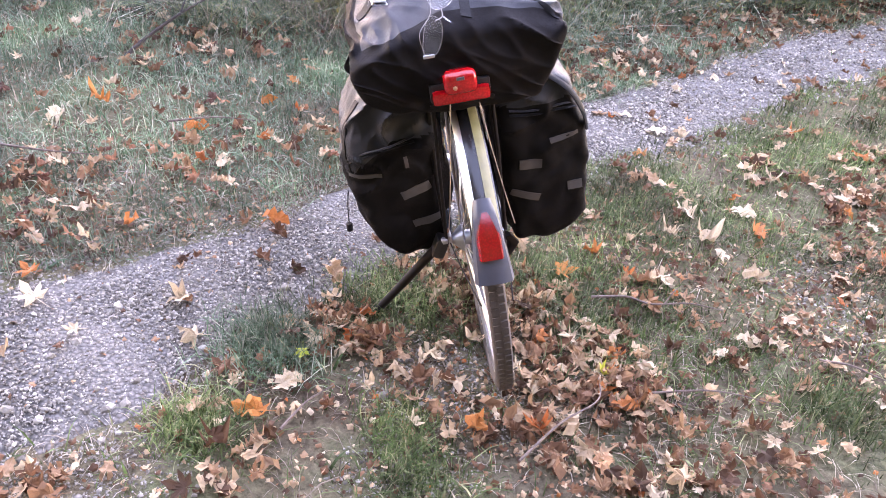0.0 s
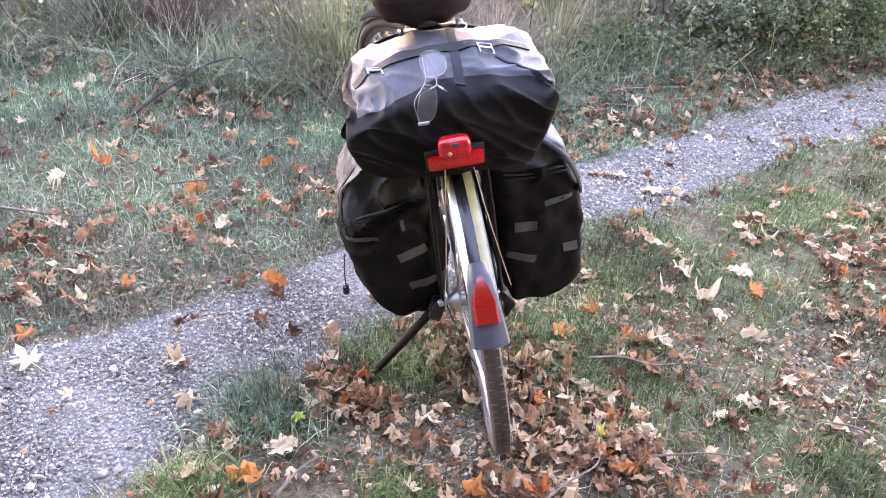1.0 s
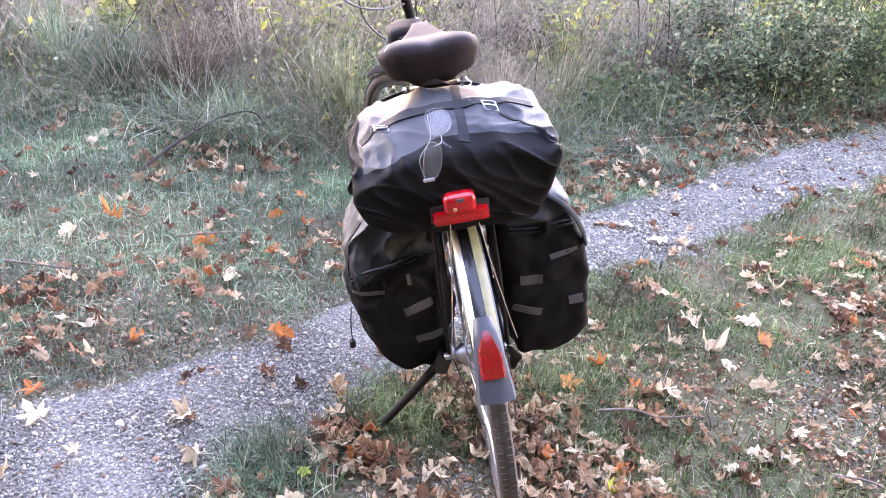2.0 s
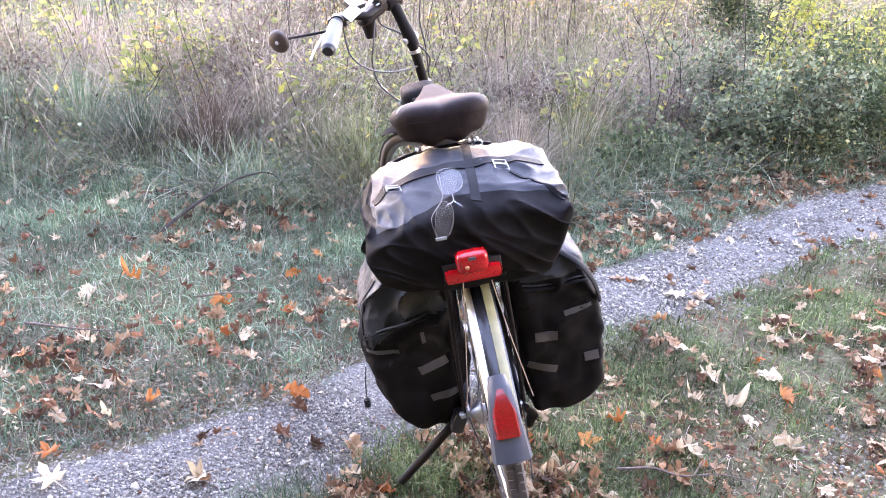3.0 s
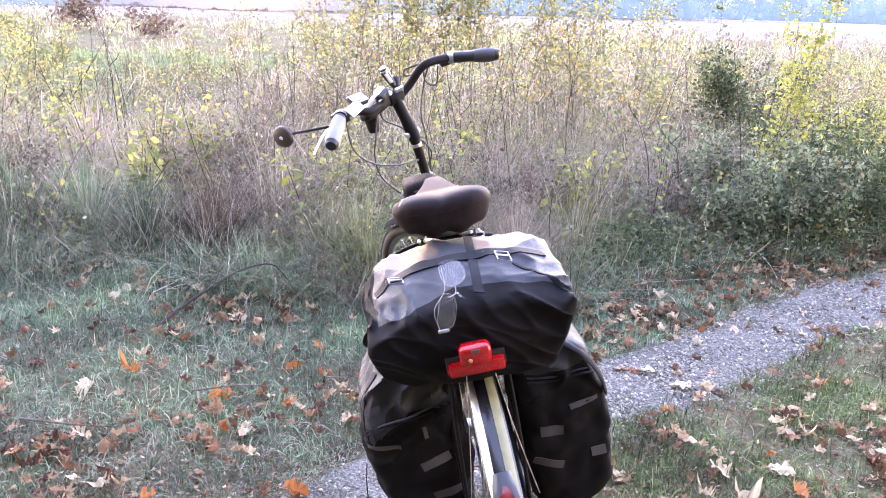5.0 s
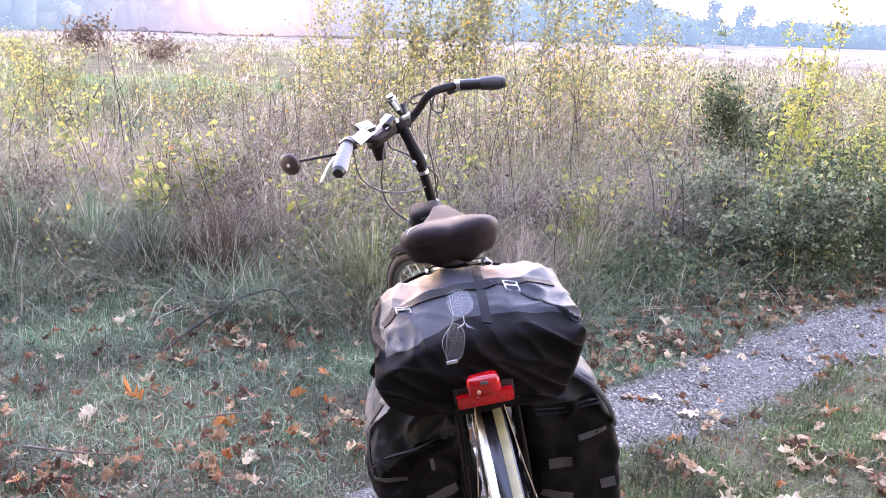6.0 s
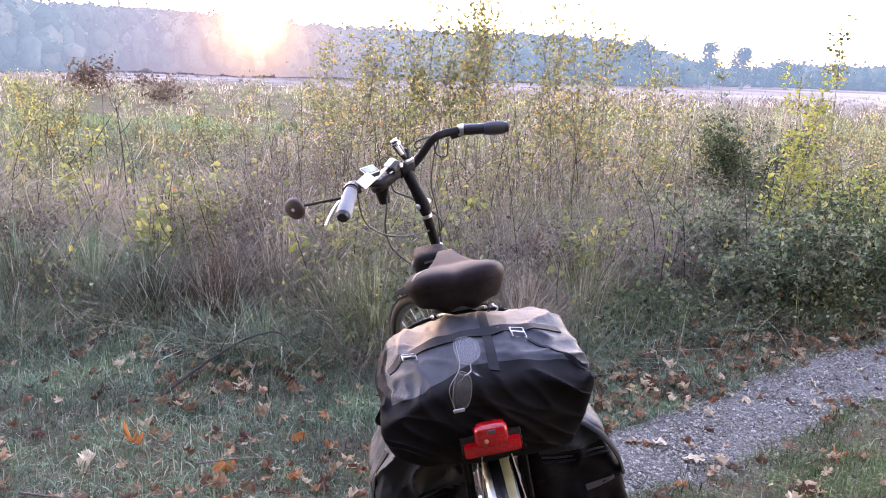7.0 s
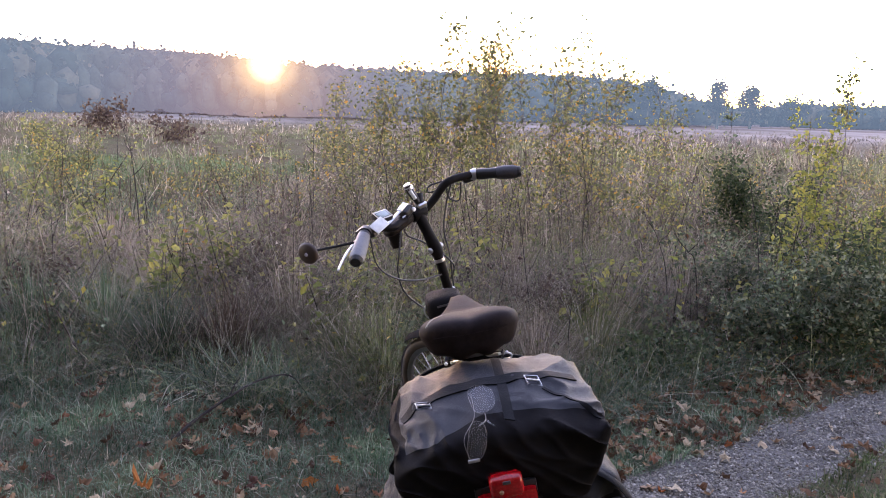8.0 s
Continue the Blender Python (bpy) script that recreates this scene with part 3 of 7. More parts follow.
def ground_points(n, x0, x1, y0, y1, keep, lift=0.0):
    """n points on the ground in a rectangle where keep(x, y) (0..1) allows."""
    X, Y = np.zeros(0), np.zeros(0)
    while len(X) < n:
        x, y = RNG.uniform(x0, x1, 2 * n), RNG.uniform(y0, y1, 2 * n)
        ok = RNG.uniform(0, 1, 2 * n) < keep(x, y)
        X, Y = np.append(X, x[ok]), np.append(Y, y[ok])
    X, Y = X[:n], Y[:n]
    return np.stack([X, Y, height(X, Y) + lift], 1)


def make_ground():
    """One sheet to the horizon, fine near the bicycle and coarse far off."""
    def axis(fine0, fine1, step, far):
        near = np.arange(fine0, fine1 + step / 2, step)
        out = [near]
        for sgn, start in ((-1, near[0]), (1, near[-1])):
            d, s, more = 0.0, step, []
            while d < far:
                s *= 1.25
                d += s
                more.append(start + sgn * d)
            out.append(np.array(more))
        return np.sort(np.concatenate(out))
    xs, ys = axis(-4, 5, 0.1, 2500), axis(-1, 9, 0.1, 2500)
    X, Y = np.meshgrid(xs, ys)
    V = np.stack([X.ravel(), Y.ravel(), height(X.ravel(), Y.ravel())], 1)
    ny, nx = X.shape
    i = (np.arange(ny - 1)[:, None] * nx + np.arange(nx - 1)[None]).ravel()
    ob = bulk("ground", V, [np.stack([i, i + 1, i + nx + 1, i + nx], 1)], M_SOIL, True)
    return tagged(ob, "brown soil with moss, grass and dry meadow", "ground", kind="structure")


def make_path():
    """The gravel footpath: a thin crowned strip with ragged edges, lying on the soil."""
    xs = np.concatenate([np.arange(-6, -2, 0.1), np.arange(-2, 3, 0.025), np.arange(3, 14, 0.15)])
    rows = 24
    n = 0.05 * wave(xs, xs * 0.7, 9, 2) + 0.03 * wave(xs, xs, 31, 1)
    a, b = line(PATH_NEAR, xs) + n, line(PATH_FAR, xs) + 0.6 * np.roll(n, 7)
    V = []
    for k in range(rows + 1):
        s = k / rows
        y = a + (b - a) * s
        V.append(np.stack([xs, y, height(xs, y) + 0.006 * np.sin(math.pi * s) - 0.004 + 0.006 * min(1, 6 * s, 6 * (1 - s)) + 0.003 * wave(xs, y, 14)], 1))
    V = np.concatenate(V)
    m = len(xs)
    i = (np.arange(rows)[:, None] * m + np.arange(m - 1)[None]).ravel()
    ob = bulk("path", V, [np.stack([i, i + 1, i + m + 1, i + m], 1)], M_GRAVEL, True)
    return tagged(ob, "narrow footpath of pale grey crushed gravel", "path", kind="structure")


def make_gravel():
    near = lambda x, y: np.where(on_path(x, y, 0.02), 0.9, np.where(on_path(x, y, 0.13), 0.2, 0.0) + 0.8 * bare_patch(x, y))
    for k, (n, y0, y1, x0, x1, lo, hi, kind) in enumerate(((8000, 0.9, 3.3, -1.9, 1.2, 0.0045, 0.012, grit), (8000, 0.9, 3.3, -1.9, 1.2, 0.0055, 0.014, grit), (5000, 0.9, 3.3, -1.9, 1.2, 0.008, 0.02, pebble), (30000, 0.8, 2.7, -1.9, 0.3, 0.005, 0.013, grit), (10000, 2.6, 5.4, 0.2, 2.8, 0.007, 0.019, grit), (2500, 2.6, 5.4, 0.2, 2.8, 0.011, 0.022, pebble), (300, 0.9, 5.0, -1.8, 2.6, 0.02, 0.036, pebble), (3000, 4.6, 8, 2.0, 6.0, 0.012, 0.024, grit), (3000, -2.6, 2.0, -6.0, -1.6, 0.01, 0.022, grit))):
        P = ground_points(n, x0, x1, y0, y1, near, 0.0005)
        u = np.clip((P[:, 1] - line(PATH_NEAR, P[:, 0])) / (line(PATH_FAR, P[:, 0]) - line(PATH_NEAR, P[:, 0])), 0, 1)
        P[:, 2] += 0.006 * np.sin(math.pi * u) + 0.006 * np.minimum(1, np.minimum(6 * u, 6 - 6 * u)) - 0.003 * (u > 0) * (u < 1)
        s = lo + (hi - lo) * RNG.uniform(0, 1, n) ** 2
        ob = strewn("gravel", kind(k), turns(n, RNG, 0.5), s, P, M_STONE)
        tagged(ob, "loose pale grey gravel stones on the path", "gravel", kind="stuff")


def beside_branch(x, y):
    """Where the fallen branch has pressed the growth down, 0..1."""
    return (np.abs(y - 3.12 - 1.07 * (x + 1.35)) < 0.13) * (x > -1.42) * (x < -0.88) * 1.0


def lawn(x, y):
    """Where short grass grows, 0..1, in tufts."""
    tuft = np.clip(0.55 + 0.9 * wave(x, y, 6.5, 4) + 0.5 * wave(x, y, 19, 1), 0.2, 1)
    out = np.where(on_path(x, y, -0.03), 0.004, tuft)
    out = np.where((y > line(PATH_FAR, x)) & (y < line(TALL_EDGE, x) + 0.5), np.clip(out * 1.2 + 0.4 * (x < 0.4), 0, 1), out)
    out = np.where(y < line(PATH_NEAR, x) - 0.25, out * np.clip(0.62 + 0.55 * (x - 0.1) + 0.35 * (y - 1.4), 0.5, 1), out)
    return out * (1 - 0.9 * bare_patch(x, y)) * (1 - 0.6 * beside_branch(x, y)) * (y < line(TALL_EDGE, x) + 1.0)


def make_lawn():
    for n, lo, hi, w, lean, mat, x0, x1, y0, y1 in (
            (76000, 0.014, 0.045, 0.0026, 0.8, M_GRASS, -2.6, 3.2, 0.7, 5.5),
            (20000, 0.02, 0.05, 0.0022, 1.4, M_DRY, -2.6, 3.2, 0.7, 5.5),
            (13000, 0.02, 0.06, 0.002, 1.4, M_DRY, -1.2, 2.0, 0.9, 2.4),
            (18000, 0.04, 0.1, 0.003, 0.8, M_GRASS, -2.8, 3.2, 1.2, 5.5),
            (26000, 0.03, 0.08, 0.003, 0.8, M_GRASS, 0.3, 2.6, 1.6, 4.2),
            (16000, 0.02, 0.06, 0.003, 0.8, M_GRASS, -2.4, 0.6, 1.8, 4.0),
            (9000, 0.05, 0.13, 0.0032, 0.9, M_GRASS, -3.4, 0.6, 3.0, 4.6),
            (9000, 0.03, 0.08, 0.005, 0.8, M_GRASS, 2.0, 9.0, 3.0, 10.0),
            (14000, 0.03, 0.09, 0.007, 0.9, M_GRASS, -6.5, 7.0, -5.0, 5.5),
            (5000, 0.03, 0.08, 0.006, 1.4, M_DRY, -6.5, 7.0, -5.0, 5.0)):
        P = ground_points(n, x0, x1, y0, y1, lawn, -0.003)
        h = RNG.uniform(lo, hi, n)
        near = P[:, 1] < line(PATH_NEAR, P[:, 0]) + 0.3
        for side, m, label in ((near, M_NEARGRASS, "short mossy green grass among fallen leaves"), (~near, M_GRASS, "short frosty green grass in uneven tufts")):
            q = int(side.sum())
            if q:
                ob = blades("short_grass", P[side], h[side] * (0.8 if m is M_NEARGRASS else 1), np.full(q, w) * RNG.uniform(0.7, 1.3, q), np.abs(RNG.normal(0, lean, q)).clip(0.05, 1.4), m if mat is M_GRASS else mat, RNG, fine=False)
                tagged(ob, label, "grass", kind="stuff")
    # long blades arching out over the verge
    edge = lambda x, y: np.exp(-((y - line(TALL_EDGE, x) + 0.02) / 0.16) ** 2) * np.clip(0.3 + 0.9 * wave(x, y, 4.4, 6), 0.03, 1) * (1 - 0.95 * beside_branch(x, y))
    for n, mat in ((4500, M_GRASS), (1000, M_OLIVE), (300, M_STRAW)):
        P = ground_points(n, -3.2, 3.4, 3.2, 6.2, edge, -0.003)
        ob = blades("verge_grass", P, RNG.uniform(0.12, 0.38, n), RNG.uniform(0.0025, 0.005, n), np.abs(RNG.normal(0.6, 0.4, n)).clip(0.1, 1.5), mat, RNG, 1.1)
        tagged(ob, "long arching blades of grass along the verge", "grass", kind="stuff")
    # thicker tussocks that stand out beside the path
    for cx, cy, r, hh, n in ((-0.45, 1.66, 0.1, 0.085, 1500), (-0.54, 1.38, 0.08, 0.07, 900), (-0.22, 1.87, 0.12, 0.07, 1000), (0.9, 1.63, 0.1, 0.07, 900), (-0.08, 1.32, 0.09, 0.06, 800), (0.25, 2.02, 0.16, 0.08, 1300), (-0.06, 1.85, 0.14, 0.07, 1000), (1.25, 1.45, 0.1, 0.07, 700), (0.5, 2.4, 0.16, 0.07, 1000), (-0.12, 1.43, 0.08, 0.06, 600)):
        x, y = RNG.normal(cx, r * 0.6, n), RNG.normal(cy, r * 0.6, n)
        P = np.stack([x, y, height(x, y) - 0.003], 1)
        h = hh * RNG.uniform(0.4, 0.95, n)
        ob = blades("grass_tussock", P, h, RNG.uniform(0.002, 0.0036, n), np.abs(RNG.normal(0.45, 0.45, n)).clip(0.05, 1.5), M_GRASS if hh > 0.083 else M_NEARGRASS, RNG)
        tagged(ob, "tussock of fine green grass beside the path", "grass", "tussocks by the path", "stuff")


def meadow(x, y):
    return (y > line(TALL_EDGE, x) + 0.10 * wave(x, y, 4)) * 1.0


def dry_meadow(x, y):
    """The meadow but for the shady brambles along the path's right part."""
    return meadow(x, y) * (1 - 0.88 * (x > 0.35) * (y < line(TALL_EDGE, x) + 0.75)) * (1 - 0.85 * np.clip((-1.6 - 0.22 * (y - 4) - x) / 0.5, 0, 1) * (y > 5.4) * (y < 14)) * (1 - 0.6 * (x > 1.1 + 0.05 * y) * (y < 10))


def mound(x, y):
    """How high the growth stands: hummocks and hollows."""
    return np.clip(0.66 + 1.0 * wave(x, y, 3.4, 3) + 0.4 * wave(x, y, 8, 1), 0.16, 1.4) * (1 - 0.45 * np.clip((-1.9 - x) / 0.8, 0, 1) * np.clip((y - 4.8) / 1.5, 0, 1))


def make_tall_grass():
    """Tufts whose blades lean outwards, of every height, tangled; then coarser ones further off."""
    for tufts, each, lo, hi, w, lean, mat, x0, x1, y0, y1 in (
            (820, 30, 0.25, 0.6, 0.0028, 1.0, M_DRY, -4.6, 4.2, 3.4, 6.4),
            (760, 34, 0.2, 0.5, 0.0036, 0.85, M_OLIVE, -4.6, 4.2, 3.4, 6.2),
            (200, 20, 0.4, 0.8, 0.0028, 0.5, M_DRY, -4.8, 4.5, 4.0, 7.0),
            (330, 4, 0.35, 0.8, 0.003, 1.1, M_STRAW, -4.6, 4.2, 3.5, 6.2),
            (240, 26, 0.2, 0.42, 0.005, 0.9, M_GRASS, -4.4, 3.4, 3.4, 4.9),
            (420, 30, 0.25, 0.65, 0.0048, 0.8, M_DRY, -8.5, 7.5, 6.0, 12.5),
            (340, 30, 0.25, 0.65, 0.005, 0.8, M_PALE, -8.5, 7.5, 6.0, 12.5),
            (420, 30, 0.25, 0.6, 0.006, 0.7, M_GRASS, -8.5, -2.3, 5.4, 10.0),
            (700, 30, 0.25, 0.5, 0.009, 0.7, M_FRESH, -9.5, -3.4, 7.0, 15.0),
            (800, 30, 0.25, 0.6, 0.006, 0.7, M_OLIVE, -8.5, 7.5, 6.0, 12.5),
            (750, 24, 0.3, 0.7, 0.015, 0.6, M_DRY, -22, 18, 12, 34),
            (600, 24, 0.3, 0.65, 0.016, 0.6, M_OLIVE, -22, 18, 12, 34),
            (1900, 12, 0.3, 0.65, 0.055, 0.6, M_PALE, -70, 55, 30, 100),
            (900, 12, 0.35, 0.7, 0.04, 0.6, M_DRY, -60, 50, 30, 62),
            (600, 30, 0.2, 0.5, 0.008, 0.7, M_OLIVE, -11, -4, 7.5, 15)):
        C = ground_points(tufts, x0, x1, y0, y1, dry_meadow if mat in (M_DRY, M_STRAW) else meadow, -0.01)
        n = tufts * each
        tall = np.repeat(RNG.uniform(0.6, 1.05, tufts) * mound(C[:, 0], C[:, 1]), each)
        r = np.abs(RNG.normal(0, 0.09, n)) * (1 + 0.08 * y0)
        a = RNG.uniform(0, 2 * np.pi, n)
        x, y = np.repeat(C[:, 0], each) + r * np.cos(a), np.repeat(C[:, 1], each) + r * np.sin(a)
        P = np.stack([x, y, height(x, y) - 0.01], 1)
        front = np.clip((y - line(TALL_EDGE, x)) / 1.2, 0.3, 1)
        h = RNG.uniform(lo, hi, n) * front * tall * 1.15
        ob = blades("meadow_grass", P, h, np.full(n, w) * RNG.uniform(0.5, 1.3, n), np.abs(RNG.normal(0.2 if y0 < 5 else 0.1, lean, n)).clip(0.03, 1.0), mat, RNG, 1.1 if y0 < 5 else 0.8, heading=a + RNG.normal(0, 0.8, n), fine=mat is M_STRAW)
        tagged(ob, "tall tangled meadow grass, tan and olive", "grass", kind="stuff")
    for k, (n, lo, hi, mat, x0, x1, y0, y1) in enumerate(((450, 0.3, 0.7, M_DRY, -4.6, 4.2, 3.7, 6.5), (500, 0.4, 0.8, M_DRY, -8, 7.5, 6, 12.5), (450, 0.3, 0.75, M_RUSSET, -6, 6.5, 4.2, 11), (160, 0.5, 0.95, M_RUSSET, -18, 15, 12, 28), (450, 0.3, 0.75, M_OLIVE, -6, 6.5, 4.0, 11))):
        P = ground_points(n, x0, x1, y0, y1, meadow, -0.01)
        s = RNG.uniform(lo, hi, n) * np.clip(0.5 + (P[:, 1] - line(TALL_EDGE, P[:, 0])) / 2, 0.5, 1) * (0.35 + 0.65 * mound(P[:, 0], P[:, 1]))
        ob = strewn("withered_herbs", weed(k), turns(n, RNG, 0.22), s, P, mat)
        tagged(ob, "withered brown herbs with ragged seed heads", "herbs", kind="stuff")


def make_tangle():
    """Fine dead stems lying criss-cross through the meadow's front."""
    for n, lo, hi, w, mat, x0, x1, y0, y1 in ((13000, 0.1, 0.34, 0.0026, M_DRY, -4.2, 3.8, 3.6, 6.0), (9000, 0.1, 0.3, 0.003, M_OLIVE, -4.2, 3.8, 3.6, 6.0), (4500, 0.12, 0.4, 0.0028, M_RUSSET, -4.2, 3.8, 3.6, 6.4), (9000, 0.15, 0.45, 0.005, M_DRY, -7, 6.5, 6, 10)):
        P = ground_points(n, x0, x1, y0, y1, dry_meadow)
        P[:, 2] += RNG.uniform(0, 1, n) ** 1.2 * 0.6 * mound(P[:, 0], P[:, 1]) * np.clip((P[:, 1] - line(TALL_EDGE, P[:, 0])) / 0.7, 0.2, 1)
        ob = blades("dead_stems", P, RNG.uniform(lo, hi, n), np.full(n, w) * RNG.uniform(0.6, 1.3, n), RNG.uniform(0.5, 2.6, n), mat, RNG, 0.15, fine=False)
        tagged(ob, "fine dead stems lying criss-cross in the grass", "grass", kind="stuff")


def make_herbs():
    """Thin dark stalks with small yellow-green leaves among the meadow grass."""
    n = 850
    P = ground_points(n, -7, 6.5, 3.7, 11, lambda x, y: meadow(x, y) * np.clip(0.5 + 0.6 * wave(x, y, 1.3, 2), 0.1, 1))
    V, polys, lp, lr, ls = [], [], [], [], []
    for p in P:
        far = min(1.0, 0.45 + 0.25 * (p[1] - line(TALL_EDGE, p[0])))
        thick = RNG.uniform() < 0.09
        h = RNG.uniform(0.3, 0.85) * far * (0.4 + 0.6 * float(mound(p[0], p[1]))) * (1.25 if thick else 1)
        top = Vector((RNG.normal(0, 0.12), RNG.normal(0, 0.12), h))
        pts = [Vector(p) + top * s + Vector((0, 0, 0)) for s in (0, 0.5, 1)]
        pts[1] += Vector((RNG.normal(0, 0.03), RNG.normal(0, 0.03), 0))
        v, f = tube(pts, [0.007, 0.005, 0.003] if thick else [0.004, 0.003, 0.0015], 4)
        polys += [[i + len(V) for i in q] for q in f if len(q) == 4]
        V += v
        for _ in range(RNG.integers(4, 15)):
            s = RNG.uniform(0.3, 1.0)
            q = pts[0].lerp(pts[1], s * 2) if s < 0.5 else pts[1].lerp(pts[2], s * 2 - 1)
            lp.append(np.array(q) + RNG.normal(0, 0.03, 3))
            ls.append(RNG.uniform(0.017, 0.042) * (1 + 0.06 * max(0, p[1] - 5)))
    tagged(bulk("herb_stalks", [tuple(v) for v in V], [np.array(polys)], M_TWIG), "thin dark stalks of withered herbs", "herbs", kind="stuff")
    lp, ls = np.array(lp), np.array(ls)
    pick = RNG.uniform(0, 1, len(lp))
    for mat, sel in ((M_YELLOW, pick < 0.45), (M_GREEN, (pick >= 0.45) & (pick < 0.75)), (M_BIRCH, pick >= 0.75)):
        ob = strewn("herb_leaves", plain_leaf(), turns(sel.sum(), RNG, 0.9), ls[sel], lp[sel], mat)
        tagged(ob, "small yellow-green leaves of meadow herbs", "herbs", kind="stuff")


def make_undergrowth():
    """Low sprays of small leaves and bowed stalks that fill the meadow's front."""
    n = 430
    P = ground_points(n, -4.4, 3.6, 3.6, 6.0, lambda x, y: meadow(x, y) * np.clip(0.4 + 0.8 * wave(x, y, 2.6, 5), 0.05, 1))
    lp, ls = [], []
    for p in P:
        r, top = RNG.uniform(0.08, 0.22), RNG.uniform(0.12, 0.45)
        for _ in range(RNG.integers(20, 55)):
            w, q = RNG.uniform(0, 2 * math.pi), r * RNG.uniform() ** 0.5
            lp.append((p[0] + q * math.cos(w), p[1] + q * math.sin(w), p[2] + 0.03 + top * RNG.uniform() * (1.1 - q / r * 0.5)))
            ls.append(RNG.uniform(0.016, 0.042))
    # low verge leaves whose dark green carries the shade under the brambles
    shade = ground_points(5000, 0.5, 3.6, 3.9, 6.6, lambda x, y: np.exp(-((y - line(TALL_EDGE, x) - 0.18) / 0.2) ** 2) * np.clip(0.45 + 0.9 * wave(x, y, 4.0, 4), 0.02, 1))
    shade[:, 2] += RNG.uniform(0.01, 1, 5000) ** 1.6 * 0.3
    tagged(strewn("undergrowth", plain_leaf(), turns(5000, RNG, 0.8), RNG.uniform(0.018, 0.045, 5000), shade, M_DARKGREEN), "creeping bramble leaves along the verge, coloured dark for shade", "herbs", kind="stuff")
    lp, ls = np.array(lp), np.array(ls)
    pick = RNG.integers(0, 10, len(lp))
    for mat, sel in ((M_GREEN, pick < 4), (M_YELLOW, (pick >= 4) & (pick < 6)), (M_BIRCH, (pick >= 6) & (pick < 9)), (M_RUSSET, pick >= 9)):
        tagged(strewn("undergrowth", plain_leaf(), turns(sel.sum(), RNG, 0.7), ls[sel], lp[sel], mat), "low leafy undergrowth at the meadow's edge", "herbs", kind="stuff")


def make_canes():
    """Thin brown canes that arch through the meadow's front and root again at their tips."""
    V, F = [], []
    P = ground_points(46, -4.2, 3.8, 3.7, 6.6, meadow)
    for p in P:
        w, reach, top = RNG.uniform(0, 2 * math.pi), RNG.uniform(0.35, 0.9), RNG.uniform(0.35, 0.75)
        a = Vector(p)
        d = Vector((math.cos(w), math.sin(w), 0)) * reach
        pts = smooth_line([a, a + d * 0.15 + Vector((0, 0, top * 0.55)), a + d * 0.45 + Vector((0, 0, top * 0.95)), a + d + Vector((0, 0, top * RNG.uniform(0.75, 1.15)))], 4)
        v, f = tube(pts, [0.003 * (1 - 0.7 * i / (len(pts) - 1)) for i in range(len(pts))], 4)
        F += [[i + len(V) for i in q] for q in f]
        V += v
    tagged(bulk("dead_canes", [tuple(v) for v in V], [np.array(F)], M_TWIG), "thin brown canes arching through the grass", "twigs", kind="stuff")


def make_hummocks():
    """Mounds of long fine grass that arch over and down on all sides, dark inside."""
    # the russet mounds also carry the brown shade of hollows in their colour
    spots = ((-1.45, 4.1, 0.3, 0.5, M_RUSSET), (-1.8, 4.1, 0.28, 0.45, M_GRASS), (-2.15, 4.2, 0.26, 0.5, M_GRASS), (-2.5, 4.1, 0.26, 0.5, M_GRASS), (-0.62, 3.95, 0.3, 0.5, M_OLIVE), (-0.85, 4.15, 0.26, 0.4, M_OLIVE), (-0.3, 4.1, 0.28, 0.5, M_RUSSET), (0.1, 4.2, 0.25, 0.45, M_DRY), (0.42, 4.45, 0.26, 0.5, M_OLIVE), (-1.2, 4.5, 0.3, 0.6, M_DRY), (-2.1, 4.9, 0.34, 0.62, M_DRY), (-2.95, 4.5, 0.3, 0.55, M_GRASS), (-3.4, 4.9, 0.34, 0.6, M_OLIVE), (-0.7, 4.8, 0.3, 0.6, M_OLIVE), (0.6, 5.0, 0.32, 0.6, M_DRY), (1.1, 5.5, 0.34, 0.6, M_DRY), (-1.6, 5.5, 0.36, 0.65, M_RUSSET), (-2.8, 5.6, 0.36, 0.62, M_DRY), (0.0, 5.2, 0.3, 0.6, M_DRY), (1.4, 6.2, 0.36, 0.65, M_DRY), (-0.9, 6.0, 0.36, 0.62, M_DRY), (0.5, 6.1, 0.36, 0.65, M_OLIVE), (-3.9, 5.9, 0.36, 0.6, M_GRASS))
    for cx, cy, r, tall, mat in spots:
        n = 900
        a, q = RNG.uniform(0, 2 * np.pi, n), np.abs(RNG.normal(0, 0.4, n)) * r
        x, y = cx + q * np.cos(a), cy + q * np.sin(a)
        P = np.stack([x, y, height(x, y) - 0.01], 1)
        h = tall * RNG.uniform(0.45, 1.15, n) * np.clip(1.1 - 0.5 * q / r, 0.4, 1)
        lean = np.clip(0.12 + 0.4 * q / r + RNG.normal(0, 0.14, n), 0.02, 0.7)
        ob = blades("grass_hummock", P, h, RNG.uniform(0.0018, 0.0036, n), lean, mat, RNG, 1.3, heading=a + RNG.normal(0, 0.9, n))
        tagged(ob, "hummock of long arching meadow grass", "grass", "hummocks along the verge", "stuff")
        k = RNG.permutation(n)[:110]
        ob = blades("grass_hummock", P[k], h[k] * 1.15, RNG.uniform(0.0022, 0.004, 110), lean[k] * 0.8 + 0.1, M_STRAW, RNG, 1.3, heading=a[k] + RNG.normal(0, 0.9, 110))
        tagged(ob, "pale straws bending out of a grass hummock", "grass", "hummocks along the verge", "stuff")


